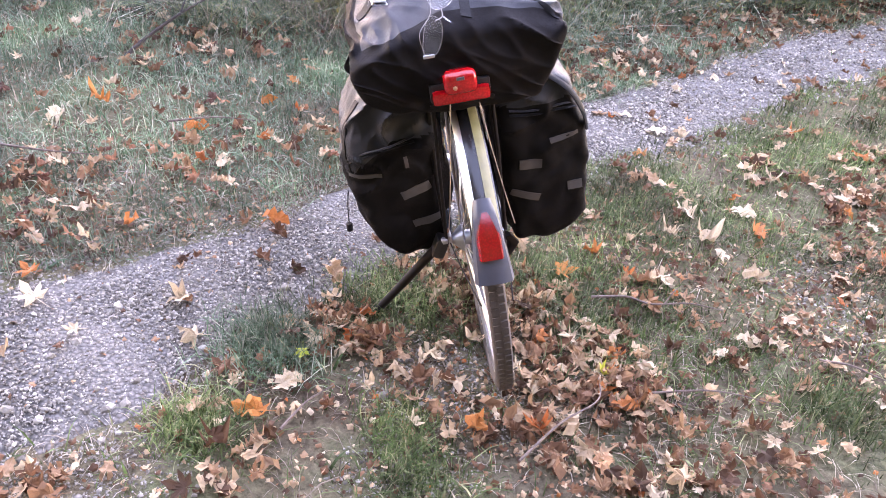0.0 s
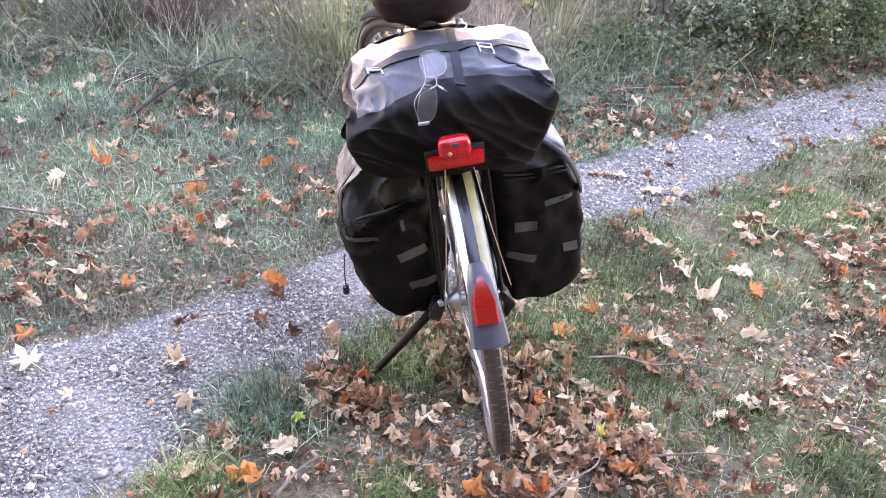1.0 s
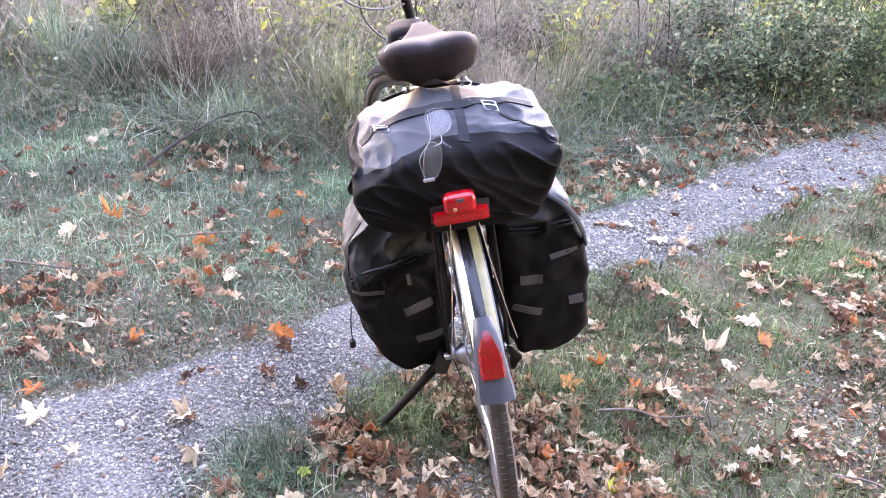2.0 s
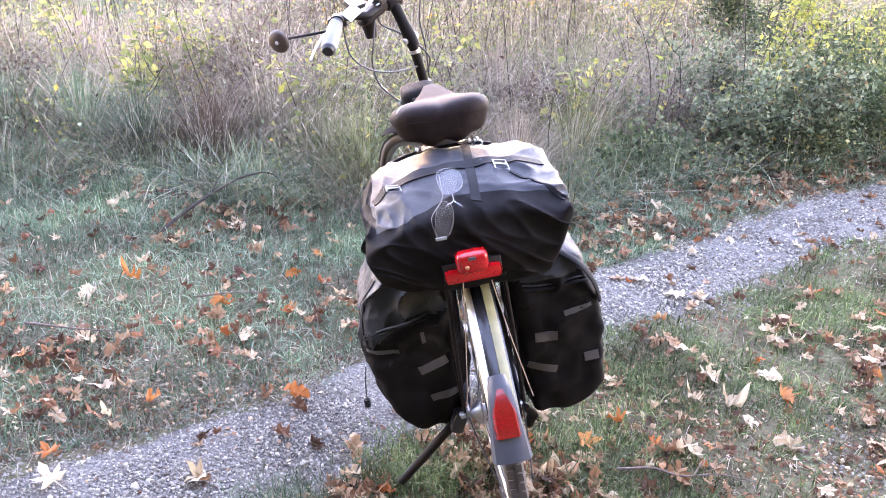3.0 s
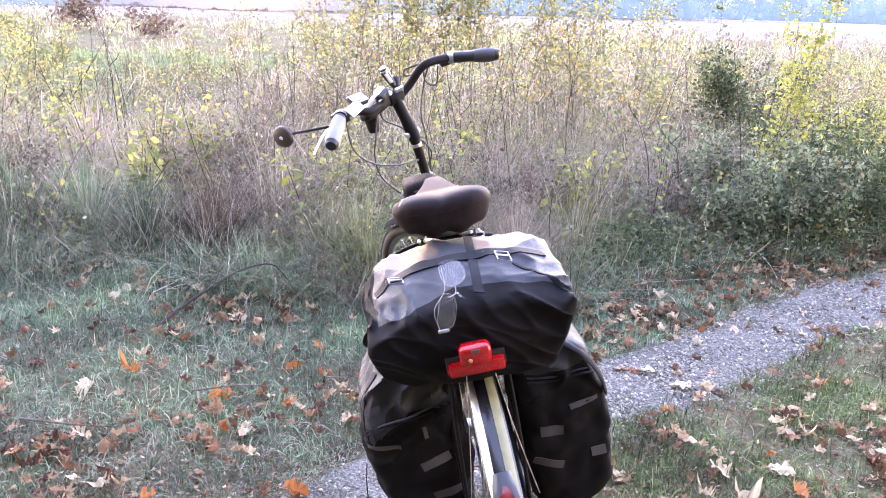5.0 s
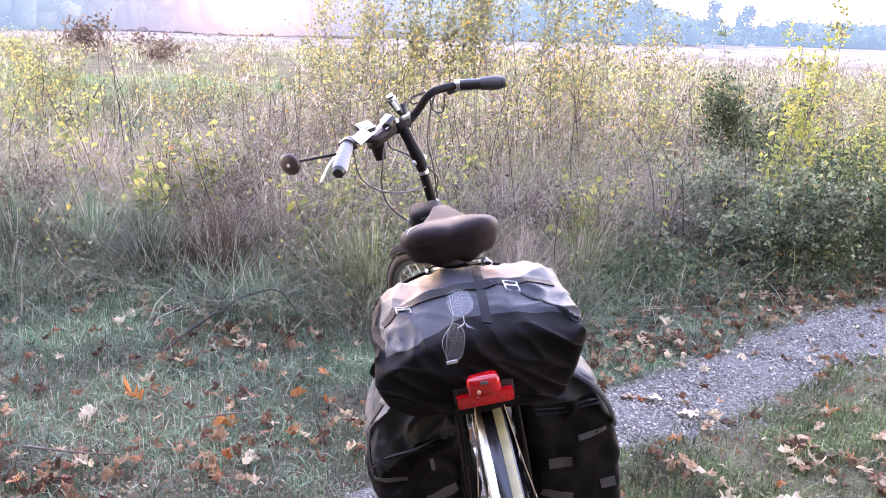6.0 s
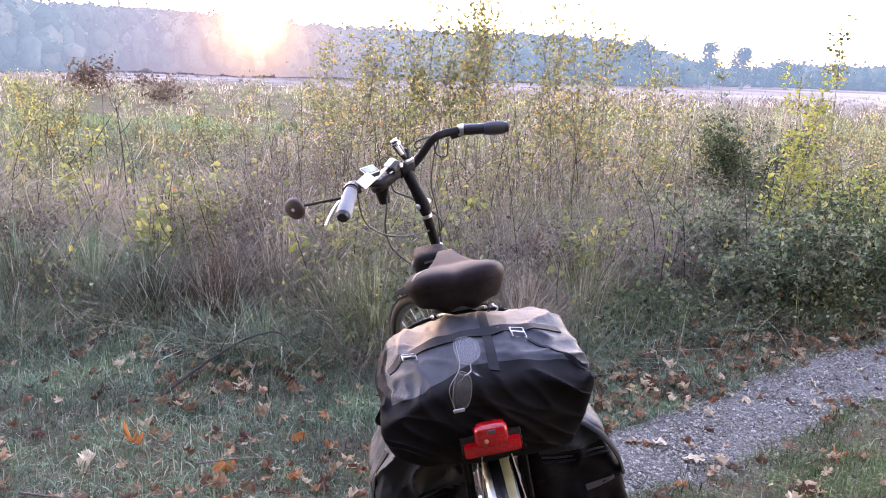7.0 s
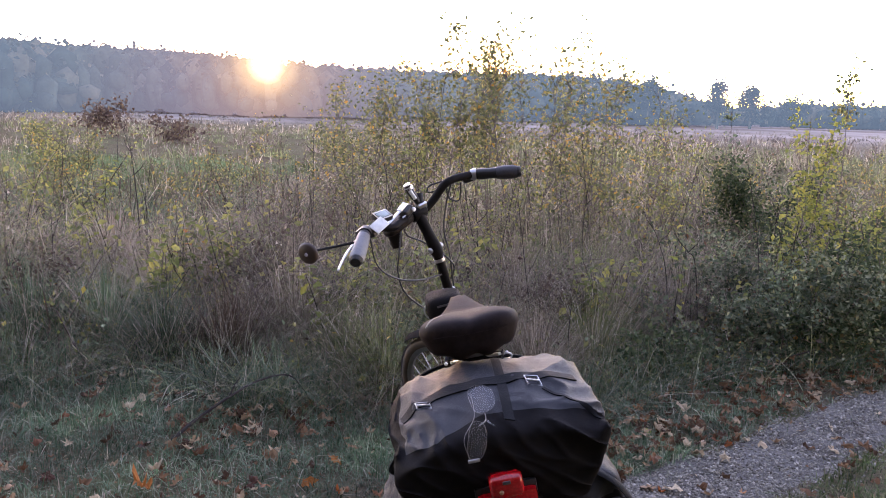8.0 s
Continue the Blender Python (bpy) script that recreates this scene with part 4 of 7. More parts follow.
def make_stalks():
    """Bare dark stalks that stand singly out of the grass, some forked near the top."""
    V, F = [], []
    P = ground_points(110, -5.0, 4.6, 4.2, 8.5, meadow)
    for p in P:
        h = RNG.uniform(0.55, 1.2) * (0.75 if p[1] < 5 else 1)
        lean = Vector((RNG.normal(0, 0.16), RNG.normal(0, 0.1), 1)) * h
        a = Vector(p)
        bend = Vector((RNG.normal(0, 0.04), RNG.normal(0, 0.03), 0))
        pts = smooth_line([a, a + lean * 0.5 + bend, a + lean], 4)
        lines = [(pts, 0.0034)]
        for _ in range(RNG.integers(0, 4)):
            k = RNG.integers(3, len(pts) - 1)
            w = RNG.uniform(0, 2 * math.pi)
            e = pts[k] + Vector((math.cos(w) * 0.1, math.sin(w) * 0.1, RNG.uniform(0.06, 0.2)))
            lines.append(([pts[k], pts[k].lerp(e, 0.5) - Vector((0, 0, 0.012)), e], 0.002))
        for ln, r in lines:
            v, f = tube(ln, [r * (1 - 0.6 * i / (len(ln) - 1)) for i in range(len(ln))], 4)
            F += [[i + len(V) for i in q] for q in f]
            V += v
    tagged(bulk("bare_stalks", [tuple(v) for v in V], [np.array(F)], M_DARKTWIG), "bare dark stalks standing in the meadow", "twigs", kind="stuff")


def shoot(x, y, tall, n, leaf, mat, lean, label):
    """A single slender shoot with leaves set alternately along its upper part."""
    z = float(height(x, y))
    root = thing("leafy_shoot", pose(x, y, z), label, "shoot", "leafy shoots in the meadow")
    top = Vector((lean * tall, RNG.normal(0, 0.06) * tall, tall))
    stem = smooth_line([(0, 0, -0.01), top * 0.5 + Vector((-0.06 * lean, RNG.normal(0, 0.02), 0.02)), top], 8)
    part("stem", tube(stem, [0.004 * (1 - 0.7 * i / (len(stem) - 1)) for i in range(len(stem))], 5), M_DARKTWIG, root)
    C, R = [], []
    for i in range(n):
        f = 0.25 + 0.75 * i / max(1, n - 1)
        p = stem[int(f * (len(stem) - 1))]
        w = i * 2.4 + RNG.normal(0, 0.4)
        C.append(np.array(p + Vector((math.cos(w), math.sin(w), 0.25)) * RNG.uniform(0.004, 0.03)))
        R.append(Euler((RNG.normal(-0.25, 0.4), RNG.normal(0, 0.4), w - math.pi / 2)).to_matrix())
    R = np.array([[list(row) for row in m] for m in R])
    strewn("leaves", small_leaf(1.0, 0.66), R, leaf * RNG.uniform(0.6, 1.2, n), np.array(C), mat, parent=root)
    return root


def make_shoots():
    """Young shoots with yellow-green leaves, in loose groups."""
    groups = ((-0.75, 4.6, 7, 0.62, M_LIMEY), (-1.15, 4.7, 6, 0.55, M_YELLOW), (-0.4, 4.9, 5, 0.55, M_YELLOW), (-2.0, 4.7, 5, 0.6, M_YELLOW), (-2.35, 5.1, 3, 0.7, M_LIMEY), (-3.0, 5.6, 3, 0.8, M_YELLOW), (-1.6, 5.4, 5, 0.7, M_YELLOW), (0.45, 4.75, 5, 0.5, M_YELLOW), (0.75, 5.2, 7, 0.6, M_LIMEY), (1.15, 5.7, 6, 0.75, M_YELLOW), (-0.2, 5.9, 5, 0.8, M_YELLOW), (1.75, 5.7, 6, 0.85, M_LIMEY), (2.15, 5.75, 7, 0.85, M_LIMEY), (2.55, 6.0, 6, 0.9, M_LIMEY), (1.5, 5.2, 5, 0.5, M_YELLOW), (-3.6, 6.6, 3, 0.9, M_LIMEY), (0.35, 6.6, 6, 0.9, M_BIRCH), (-1.1, 6.7, 6, 0.9, M_BIRCH))
    for cx, cy, k, tall, mat in groups:
        for _ in range(k):
            x, y = cx + RNG.normal(0, 0.15), cy + RNG.normal(0, 0.15)
            shoot(x, y, tall * RNG.uniform(0.65, 1.15), int(RNG.integers(14, 30)), RNG.uniform(0.04, 0.065), mat, RNG.normal(0, 0.22), "slender shoot with yellow-green leaves among dry grass")


def sapling(x, y, tall, spread, leaves, leaf, mat, label, stems=1, bare=0.25, category="sapling", bark=M_BARK, low=False, cone=False):
    """A young tree or shrub: trunk with limbs, and a crown of single leaves."""
    z = float(height(x, y))
    root = thing("shrub" if low else "sapling", pose(x, y, z), label, category)
    wood, tips = [], []
    for s in range(stems):
        lean = Vector((RNG.normal(0, spread * (0.6 if stems > 1 else 0.12)), RNG.normal(0, spread * (0.6 if stems > 1 else 0.12)), tall * RNG.uniform(0.75, 1.0) if s else tall))
        base = Vector((RNG.normal(0, 0.04), RNG.normal(0, 0.04), -0.02)) if s else Vector((0, 0, -0.02))
        mid = base.lerp(lean, 0.5) + Vector((RNG.normal(0, 0.04), RNG.normal(0, 0.04), 0)) * tall
        stem = smooth_line([base, mid, lean], 6)
        r0 = 0.0025 + 0.0026 * tall
        wood.append(tube(stem, [max(0.0022, r0 * (1 - 0.85 * i / (len(stem) - 1))) for i in range(len(stem))], 6))
        for _ in range(int(7 + 7 * tall)):
            f = RNG.uniform(bare, 1.0) ** (1.5 if cone else 0.8)
            p = stem[int(f * (len(stem) - 1))]
            w = RNG.uniform(0, 2 * math.pi)
            reach = spread * RNG.uniform(0.4, 1.0) * (1.25 - 1.0 * f if cone else 1.15 - 0.6 * f if not low else math.sin(math.pi * min(1, f + 0.25)) + 0.2)
            end = p + Vector((math.cos(w) * reach, math.sin(w) * reach, reach * RNG.uniform(0.3, 0.9) * (0.4 if low else 1)))
            limb = smooth_line([p, p.lerp(end, 0.5) + Vector((0, 0, 0.03 * tall)), end], 3)
            wood.append(tube(limb, [max(0.0014, r0 * 0.4 * (1 - 0.8 * i / (len(limb) - 1))) for i in range(len(limb))], 4))
            tips.append((p, end))
        tips += [(stem[-5], stem[-1]), (stem[-3], stem[-1] + Vector((RNG.normal(0, 0.08), RNG.normal(0, 0.08), 0.05)))]
    part("trunk", joined(*wood), bark, root)
    C = []
    for _ in range(leaves):
        a, b = tips[RNG.integers(len(tips))]
        q = a.lerp(b, RNG.uniform(0.15, 1.08))
        C.append(np.array(q) + RNG.normal(0, (0.025 if low else 0.02) + (0.1 if low else 0.085) * spread, 3))
    C = np.array(C)
    C[:, 2] = np.maximum(C[:, 2], 0.03)
    strewn("crown", plain_leaf(0.64) if y > 4.6 else small_leaf(1.0, 0.62), turns(leaves, RNG, 0.8), leaf * RNG.uniform(0.6, 1.25, leaves), C, mat, parent=root)
    return root


def make_shrubs():
    for x, y, t, s, n in ((-0.75, 7.3, 1.92, 0.42, 900), (-0.45, 7.1, 1.8, 0.4, 760), (-0.2, 7.3, 1.85, 0.42, 760), (0.06, 7.0, 1.7, 0.4, 560), (0.34, 7.6, 1.9, 0.42, 560), (-1.0, 7.7, 1.6, 0.4, 480), (0.62, 8.1, 1.7, 0.4, 460), (1.02, 8.5, 1.8, 0.4, 420), (-1.5, 8.2, 1.25, 0.4, 380), (0.2, 8.6, 1.7, 0.45, 480), (-0.45, 8.4, 1.75, 0.45, 480), (-1.3, 7.4, 1.35, 0.4, 420), (-1.75, 8.8, 1.4, 0.45, 420), (-0.7, 9.2, 1.6, 0.45, 460), (0.8, 7.2, 1.45, 0.4, 460), (1.35, 8.0, 1.5, 0.4, 420), (-2.3, 9.6, 1.35, 0.5, 380), (0.45, 9.4, 1.55, 0.5, 420), (3.9, 8.4, 1.5, 0.4, 380)):
        sapling(x, y, t + 0.18, s, int(1.35 * n), 0.043, M_BIRCH, "slender birch sapling with thin olive and yellow leaves", 2, 0.28, "tree")
    for x, y, t in ((-1.9, 7.2, 1.15), (-1.35, 6.6, 1.1), (-0.95, 6.3, 1.2), (-0.1, 6.2, 1.05), (0.55, 6.6, 1.15), (1.25, 7.2, 1.25), (1.5, 9.2, 1.4), (-2.6, 8.6, 1.1), (3.4, 9.6, 1.3), (4.3, 9.0, 1.2), (0.95, 6.1, 0.95), (2.7, 7.4, 1.1)):
        sapling(x, y, t, 0.32, 560, 0.031, M_BIRCH if int(10 * t) % 2 else M_YELLOW, "young bushy sapling with olive-yellow leaves in the meadow", 2, 0.2, "tree")
    sapling(2.11, 6.3, 1.45, 0.25, 1500, 0.042, M_LIMEY, "upright sapling with bright yellow-green leaves", 2, category="tree", bare=0.2, cone=True)
    sapling(3.0, 8.0, 1.95, 0.26, 150, 0.05, M_BIRCH, "tall thin sapling with few brown leaves at its top", category="tree", bare=0.6)
    sapling(2.27, 9.0, 1.55, 0.25, 260, 0.05, M_GREEN, "narrow green sapling in the meadow", category="tree", cone=True)
    for x, y, t in ((1.7, 8.4, 0.8), (3.25, 9.3, 0.9), (3.9, 10.4, 0.95), (2.5, 9.9, 0.9), (4.6, 9.8, 0.9), (3.5, 8.3, 0.85), (2.95, 7.2, 0.8), (3.2, 10.8, 0.95), (4.9, 11.2, 1.0), (4.2, 8.2, 0.85)):
        sapling(x, y, t, 0.42, 800, 0.034, M_BIRCH if int(10 * x) % 2 else M_GREEN, "low olive-green bush among the meadow's grass", 4, 0.1, "shrub", low=True)
    sapling(2.42, 8.0, 1.0, 0.58, 4600, 0.042, M_DARKGREEN, "dense dark green hawthorn bush", 7, 0.08, "shrub", low=True)
    sapling(2.58, 6.2, 0.85, 0.26, 650, 0.036, M_LIMEY, "low bush with yellow leaves", 4, 0.1, "shrub", low=True)
    for x, y, t, s, n in ((0.98, 4.62, 0.3, 0.2, 700), (1.38, 4.9, 0.5, 0.3, 1900), (1.8, 5.12, 0.74, 0.38, 3000), (2.3, 5.45, 0.8, 0.4, 3000), (2.8, 5.85, 0.8, 0.42, 2600), (1.5, 5.6, 0.75, 0.42, 2200), (2.2, 6.0, 0.85, 0.42, 2200), (3.6, 6.9, 0.9, 0.5, 1800), (-0.5, 4.15, 0.42, 0.26, 700), (1.55, 6.7, 0.62, 0.36, 1200), (3.1, 7.6, 0.85, 0.45, 1400)):
        # brambles past x 2.1 have the deep shade put into their leaf colour
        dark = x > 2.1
        sapling(x, y, (0.78 if dark else 0.82) * t, s, int((1.45 if dark else 1.3) * n), 0.033, M_DARKGREEN if dark else M_GREEN, "dense bramble bush at the path's edge, coloured dark for shade" if dark else "tangled green bramble bush at the path's edge", 6, 0.05, "shrub", low=True)
    for x, y, t, s, n, mt, lb in ((-4.6, 8.0, 0.95, 0.42, 1500, M_BIRCH, "yellow-green bush standing in the meadow"), (-3.1, 7.9, 0.8, 0.5, 900, M_BIRCH, "olive-leaved bush standing in the meadow"), (-5.3, 9.0, 0.95, 0.45, 900, M_YELLOW, "yellow-green bush standing in the meadow"), (-11.0, 22, 1.0, 1.0, 900, M_RUSSET, "russet-brown bare-looking bush far in the meadow"), (-8.4, 20, 0.6, 0.7, 500, M_RUSSET, "russet-brown bush far in the meadow"), (-3.4, 6.1, 0.7, 0.3, 260, M_YELLOW, "small bush with scattered yellow leaves"), (-1.9, 4.9, 0.6, 0.3, 260, M_BIRCH, "small leafy shrub among dry grass"), (-1.1, 5.0, 0.55, 0.25, 260, M_YELLOW, "small shrub with yellow-green leaves"), (-0.75, 5.4, 0.6, 0.25, 240, M_YELLOW, "small shrub with yellow-green leaves"), (0.75, 4.75, 0.4, 0.22, 260, M_GREEN, "low green shrub at the meadow's edge")):
        sapling(x, y, t, s, n, 0.036 if y < 15 else 0.11, mt, lb, 4, 0.1, "shrub", low=True)

    for x, y, t, s, n in ((-1.05, 4.7, 0.5, 0.2, 170), (-0.8, 4.75, 0.4, 0.18, 130), (-2.0, 4.5, 0.48, 0.2, 170), (-1.75, 4.9, 0.6, 0.22, 170), (-3.4, 5.6, 0.75, 0.2, 150), (-2.6, 5.0, 0.6, 0.2, 130), (-0.3, 5.3, 0.55, 0.2, 120), (0.45, 4.9, 0.5, 0.18, 120)):
        sapling(x, y, t, s, n, 0.055, M_YELLOW, "leggy shoots with broad yellow-green leaves", 3, 0.2, "shrub", low=True)
    # brown bushes put where the meadow's hollows lie in dark shade
    for x, y, t, s, n in ((-1.5, 4.85, 0.42, 0.32, 1500), (-2.7, 4.4, 0.42, 0.3, 1300), (-0.55, 5.1, 0.4, 0.3, 1200), (0.2, 4.9, 0.4, 0.26, 900)):
        sapling(x, y, t, s, n, 0.03, M_RUSSET, "low brown bush added for the shade of grassy hollows", 7, 0.05, "shrub", low=True)


def make_leaves():
    """Fallen maple and oak leaves: the nearest three hundred as things, the rest as litter."""
    def litter(x, y):
        d = np.clip(0.3 + 1.1 * wave(x, y, 4.2, 1) + 0.9 * wave(x, y, 13, 5), 0.05, 1)
        d = d * np.clip(1.25 - 0.42 * (y - 1.2), 0.35, 1)
        d = np.where(y < line(PATH_NEAR, x) - 0.02, d, np.where(on_path(x, y), 0.035, np.where(x > 0.1, 0.2 + 0.45 * d, d)))
        return d * (y < line(TALL_EDGE, x) + 0.45)
    meshes = []
    for k in range(10):
        v, f = lobed_leaf(k, 5 if k % 3 == 1 else 7, 0.3 + 0.06 * k)
        me = bpy.data.meshes.new("fallen_leaf")
        me.from_pydata(v, [], f)
        me.materials.append(M_LEAF_OWN)
        meshes.append(me)
    P = ground_points(262, -1.3, 1.75, 0.95, 2.75, litter)
    for i, p in enumerate(P):
        ob = new("fallen_leaf", meshes[i % 10])
        s = RNG.uniform(0.034, 0.078)
        ob.matrix_basis = pose(p[0], p[1], p[2] + 0.02 + 0.02 * RNG.uniform(), RNG.normal(0, 13), RNG.normal(0, 13), RNG.uniform(0, 360)) @ Matrix.Scale(s, 4)
        tagged(ob, "dry curled maple leaf lying on the ground", "leaf", "fallen leaves by the bicycle")
    spots = ((M_LEAF_ORANGE, "bright orange maple leaf lying in the grass", ((0.27, 2.06), (1.27, 3.16), (0.04, 1.45), (0.38, 1.56), (1.49, 3.03), (-0.92, 2.64), (-1.28, 2.74), (-0.69, 3.11), (-0.55, 2.15), (-0.44, 1.43), (-1.08, 1.79), (0.37, 2.17), (-0.75, 2.91))),
             (M_LEAF_PALE, "bleached beige maple leaf lying face up", ((-1.03, 1.7), (-0.7, 1.77), (-0.63, 1.64), (-0.39, 1.52), (0.89, 2.48), (0.84, 2.13), (0.73, 2.3), (0.76, 2.22), (0.74, 1.83), (0.56, 2.07), (1.29, 2.66), (1.06, 2.74), (0.87, 3.47), (0.7, 3.02), (0.58, 3.12), (0.7, 2.46), (0.62, 2.31), (-0.77, 2.43), (-1.38, 2.62), (-0.07, 1.66))),
             (M_LEAF_LIME, "small lime-yellow leaf among brown litter", ((-0.37, 1.62), (0.34, 1.66), (0.59, 3.68))))
    for mat, label, places in spots:
        for i, (x, y) in enumerate(places):
            me = meshes[(3 * i + 1) % 10].copy()
            me.materials.clear()
            me.materials.append(mat)
            ob = new("fallen_leaf", me)
            size = RNG.uniform(0.058, 0.09) if mat is not M_LEAF_LIME else 0.045
            ob.matrix_basis = pose(x, y, float(height(x, y)) + 0.026, RNG.normal(0, 9), RNG.normal(0, 9), RNG.uniform(0, 360)) @ Matrix.Scale(size, 4)
            tagged(ob, label, "leaf", "fallen leaves by the bicycle")
    close = lambda x, y: litter(x, y) * (y < line(PATH_NEAR, x) - 0.02)
    for k, (n, x0, x1, y0, y1, lo, hi, keep) in enumerate(((460, -3.0, 0.2, 1.7, 4.0, 0.03, 0.066, litter), (820, 0.2, 3.6, 2.6, 6.0, 0.04, 0.085, litter), (620, -1.2, 2.2, 0.8, 3.0, 0.026, 0.062, close), (220, -0.45, 0.45, 1.2, 1.95, 0.03, 0.075, close), (500, -1.2, 2.2, 0.8, 3.2, 0.018, 0.05, close), (500, -1.2, 2.2, 0.8, 3.2, 0.018, 0.05, close), (520, -3.0, 3.4, 3.0, 5.6, 0.03, 0.08, litter))):
        n = n // 3
        for j in range(3):
            P = ground_points(n, x0, x1, y0, y1, keep, 0.022)
            P[:, 2] += np.where(on_path(P[:, 0], P[:, 1]), -0.008, 0.015 * (P[:, 1] > line(PATH_FAR, P[:, 0])))
            ob = strewn("leaf_litter", lobed_leaf(20 + 3 * k + j, 5 if (k + j) % 3 == 0 else 7, 0.4 + 0.22 * j, 3), turns(n, RNG, 0.28), RNG.uniform(lo, hi, n), P, M_LEAF_MANY)
            tagged(ob, "scattered dry brown and pale leaves", "leaves", kind="stuff")
    bank = lambda x, y: (y > line(PATH_FAR, x) - 0.06) * np.clip(1.3 - (y - line(PATH_FAR, x)) / 0.55, 0, 1) * np.clip(0.55 + 0.7 * wave(x, y, 5.5, 3), 0.08, 1)
    for k in range(3):
        P = ground_points(75, -0.3, 3.3, 2.4, 5.9, bank, 0.02)
        P[:, 2] += RNG.uniform(0, 0.04, 75) + 0.1 * RNG.uniform(0, 1, 75) * (P[:, 1] > line(TALL_EDGE, P[:, 0]) - 0.1)
        tagged(strewn("leaf_litter", lobed_leaf(40 + k, 5 if k % 2 else 7, 0.45, 4), turns(75, RNG, 0.5), RNG.uniform(0.03, 0.075, 75), P, M_LEAF_BROWN if k == 1 else M_LEAF_MANY), "large dry leaves caught along the grassy verge", "leaves", kind="stuff")
    for k in range(2):
        P = ground_points(80, -2.6, 0.3, 1.9, 3.7, lambda x, y: litter(x, y) * (y > line(PATH_FAR, x)), 0.035)
        tagged(strewn("leaf_litter", lobed_leaf(50 + k, 5 if k else 7, 0.5, 4), turns(80, RNG, 0.3), RNG.uniform(0.035, 0.07, 80), P, M_LEAF_BROWN), "russet dry leaves lying in clusters on the verge", "leaves", kind="stuff")
    around = lambda x, y: np.clip(0.3 + 0.9 * wave(x, y, 2.3, 7), 0.04, 1) * np.where(on_path(x, y), 0.06, 1) * (y < line(TALL_EDGE, x)) * (1 - (np.abs(x - 0.5) < 1.5) * (y > 0.9))
    for k in range(3):
        P = ground_points(200, -5.5, 6.0, -4.0, 5.0, around, 0.03)
        tagged(strewn("leaf_litter", lobed_leaf(60 + k, 5, 0.4, 3), turns(200, RNG, 0.4), RNG.uniform(0.04, 0.09, 200), P, M_LEAF_MANY), "scattered dry brown and pale leaves", "leaves", kind="stuff")
    verge = lambda x, y: np.where(on_path(x, y), 0.12, 1.0) * (y < line(TALL_EDGE, x) + 0.3) * np.clip(0.6 + 0.5 * wave(x, y, 5, 2), 0.1, 1)
    for k, (n, x0, x1, y0, y1, lo, hi) in enumerate(((7000, -1.4, 2.4, 0.8, 2.4, 0.007, 0.024), (8000, -1.4, 2.4, 0.8, 2.6, 0.005, 0.015), (4500, -3.0, 3.4, 1.8, 5.6, 0.008, 0.025))):
        P = ground_points(n, x0, x1, y0, y1, verge, 0.008)
        tagged(strewn("leaf_crumbs", scrap(k), turns(n, RNG, 0.5), RNG.uniform(lo, hi, n), P, M_LEAF_MANY), "crumbled bits of dry leaves on the soil", "leaves", kind="stuff")


def twig(points, r, label, bits=()):
    v = smooth_line([(x, y, float(height(x, y)) + z) for x, y, z in points], 6)
    o = Vector(v[0])
    root = thing("fallen_branch", Matrix.Translation(o), label, "branch")
    shapes = [tube([p - o for p in v], [r * (1 - 0.7 * i / (len(v) - 1)) for i in range(len(v))], 6)]
    for at, d in bits:
        p = v[int(at * (len(v) - 1))] - o
        shapes.append(tube([p, p + Vector(d) * 0.5 + Vector((0, 0, 0.01)), p + Vector(d)], [r * 0.5, r * 0.4, r * 0.2], 5))
    part("branch", joined(*shapes), M_DARKTWIG if r > 0.006 else M_TWIG, root)


def bare_stem(points, label):
    """A single dark leafless stem rooted in the grass."""
    x, y, _ = points[0]
    z = float(height(x, y))
    root = thing("bare_stem", pose(x, y, z), label, "stem", "bare stems in the meadow")
    ln = smooth_line([Vector((p[0] - x, p[1] - y, p[2] - z)) for p in ((x, y, z - 0.02), *points[1:])], 5)
    part("stem", tube(ln, [0.004 * (1 - 0.6 * i / (len(ln) - 1)) for i in range(len(ln))], 6), M_DARKTWIG, root)
    for k, dx in ((len(ln) * 2 // 3, 0.05), (len(ln) - 3, -0.04)):
        part("side_twig", tube([ln[k], ln[k] + Vector((dx, 0.01, 0.05)), ln[k] + Vector((1.5 * dx, 0.02, 0.1))], [0.003, 0.0024, 0.0014], 4), M_DARKTWIG, root)


def make_stems():
    for points in (((-3.06, 5.0, 0), (-3.06, 5.0, 0.27), (-3.05, 5.0, 0.59), (-2.94, 5.0, 0.92)),
                   ((-2.72, 5.2, 0), (-2.76, 5.2, 0.47), (-2.82, 5.2, 0.65), (-2.9, 5.2, 0.88)),
                   ((-3.02, 4.8, 0), (-3.06, 4.8, 0.33), (-3.08, 4.8, 0.66)),
                   ((-2.6, 5.6, 0), (-2.62, 5.6, 0.61), (-2.64, 5.6, 0.84), (-2.66, 5.6, 1.09)),
                   ((-1.93, 4.2, 0), (-1.9, 4.2, 0.16), (-1.8, 4.2, 0.35), (-1.69, 4.2, 0.52)),
                   ((0.96, 5.2, 0), (0.92, 5.2, 0.39), (0.86, 5.2, 0.6), (0.79, 5.2, 0.74)),
                   ((1.15, 5.2, 0), (1.09, 5.2, 0.46), (1.04, 5.2, 0.55), (0.98, 5.2, 0.61)),
                   ((-0.24, 5.6, 0), (-0.26, 5.6, 0.44), (-0.29, 5.6, 0.86)),
                   ((0.6, 6.2, 0), (0.55, 6.2, 0.41), (0.44, 6.2, 1.2))):
        bare_stem(points, "thin dark leafless stem standing in the meadow")
    shoot(-2.03, 4.9, 0.5, 7, 0.06, M_LEAF_ORANGE, 0.05, "short shoot with a few orange leaves")


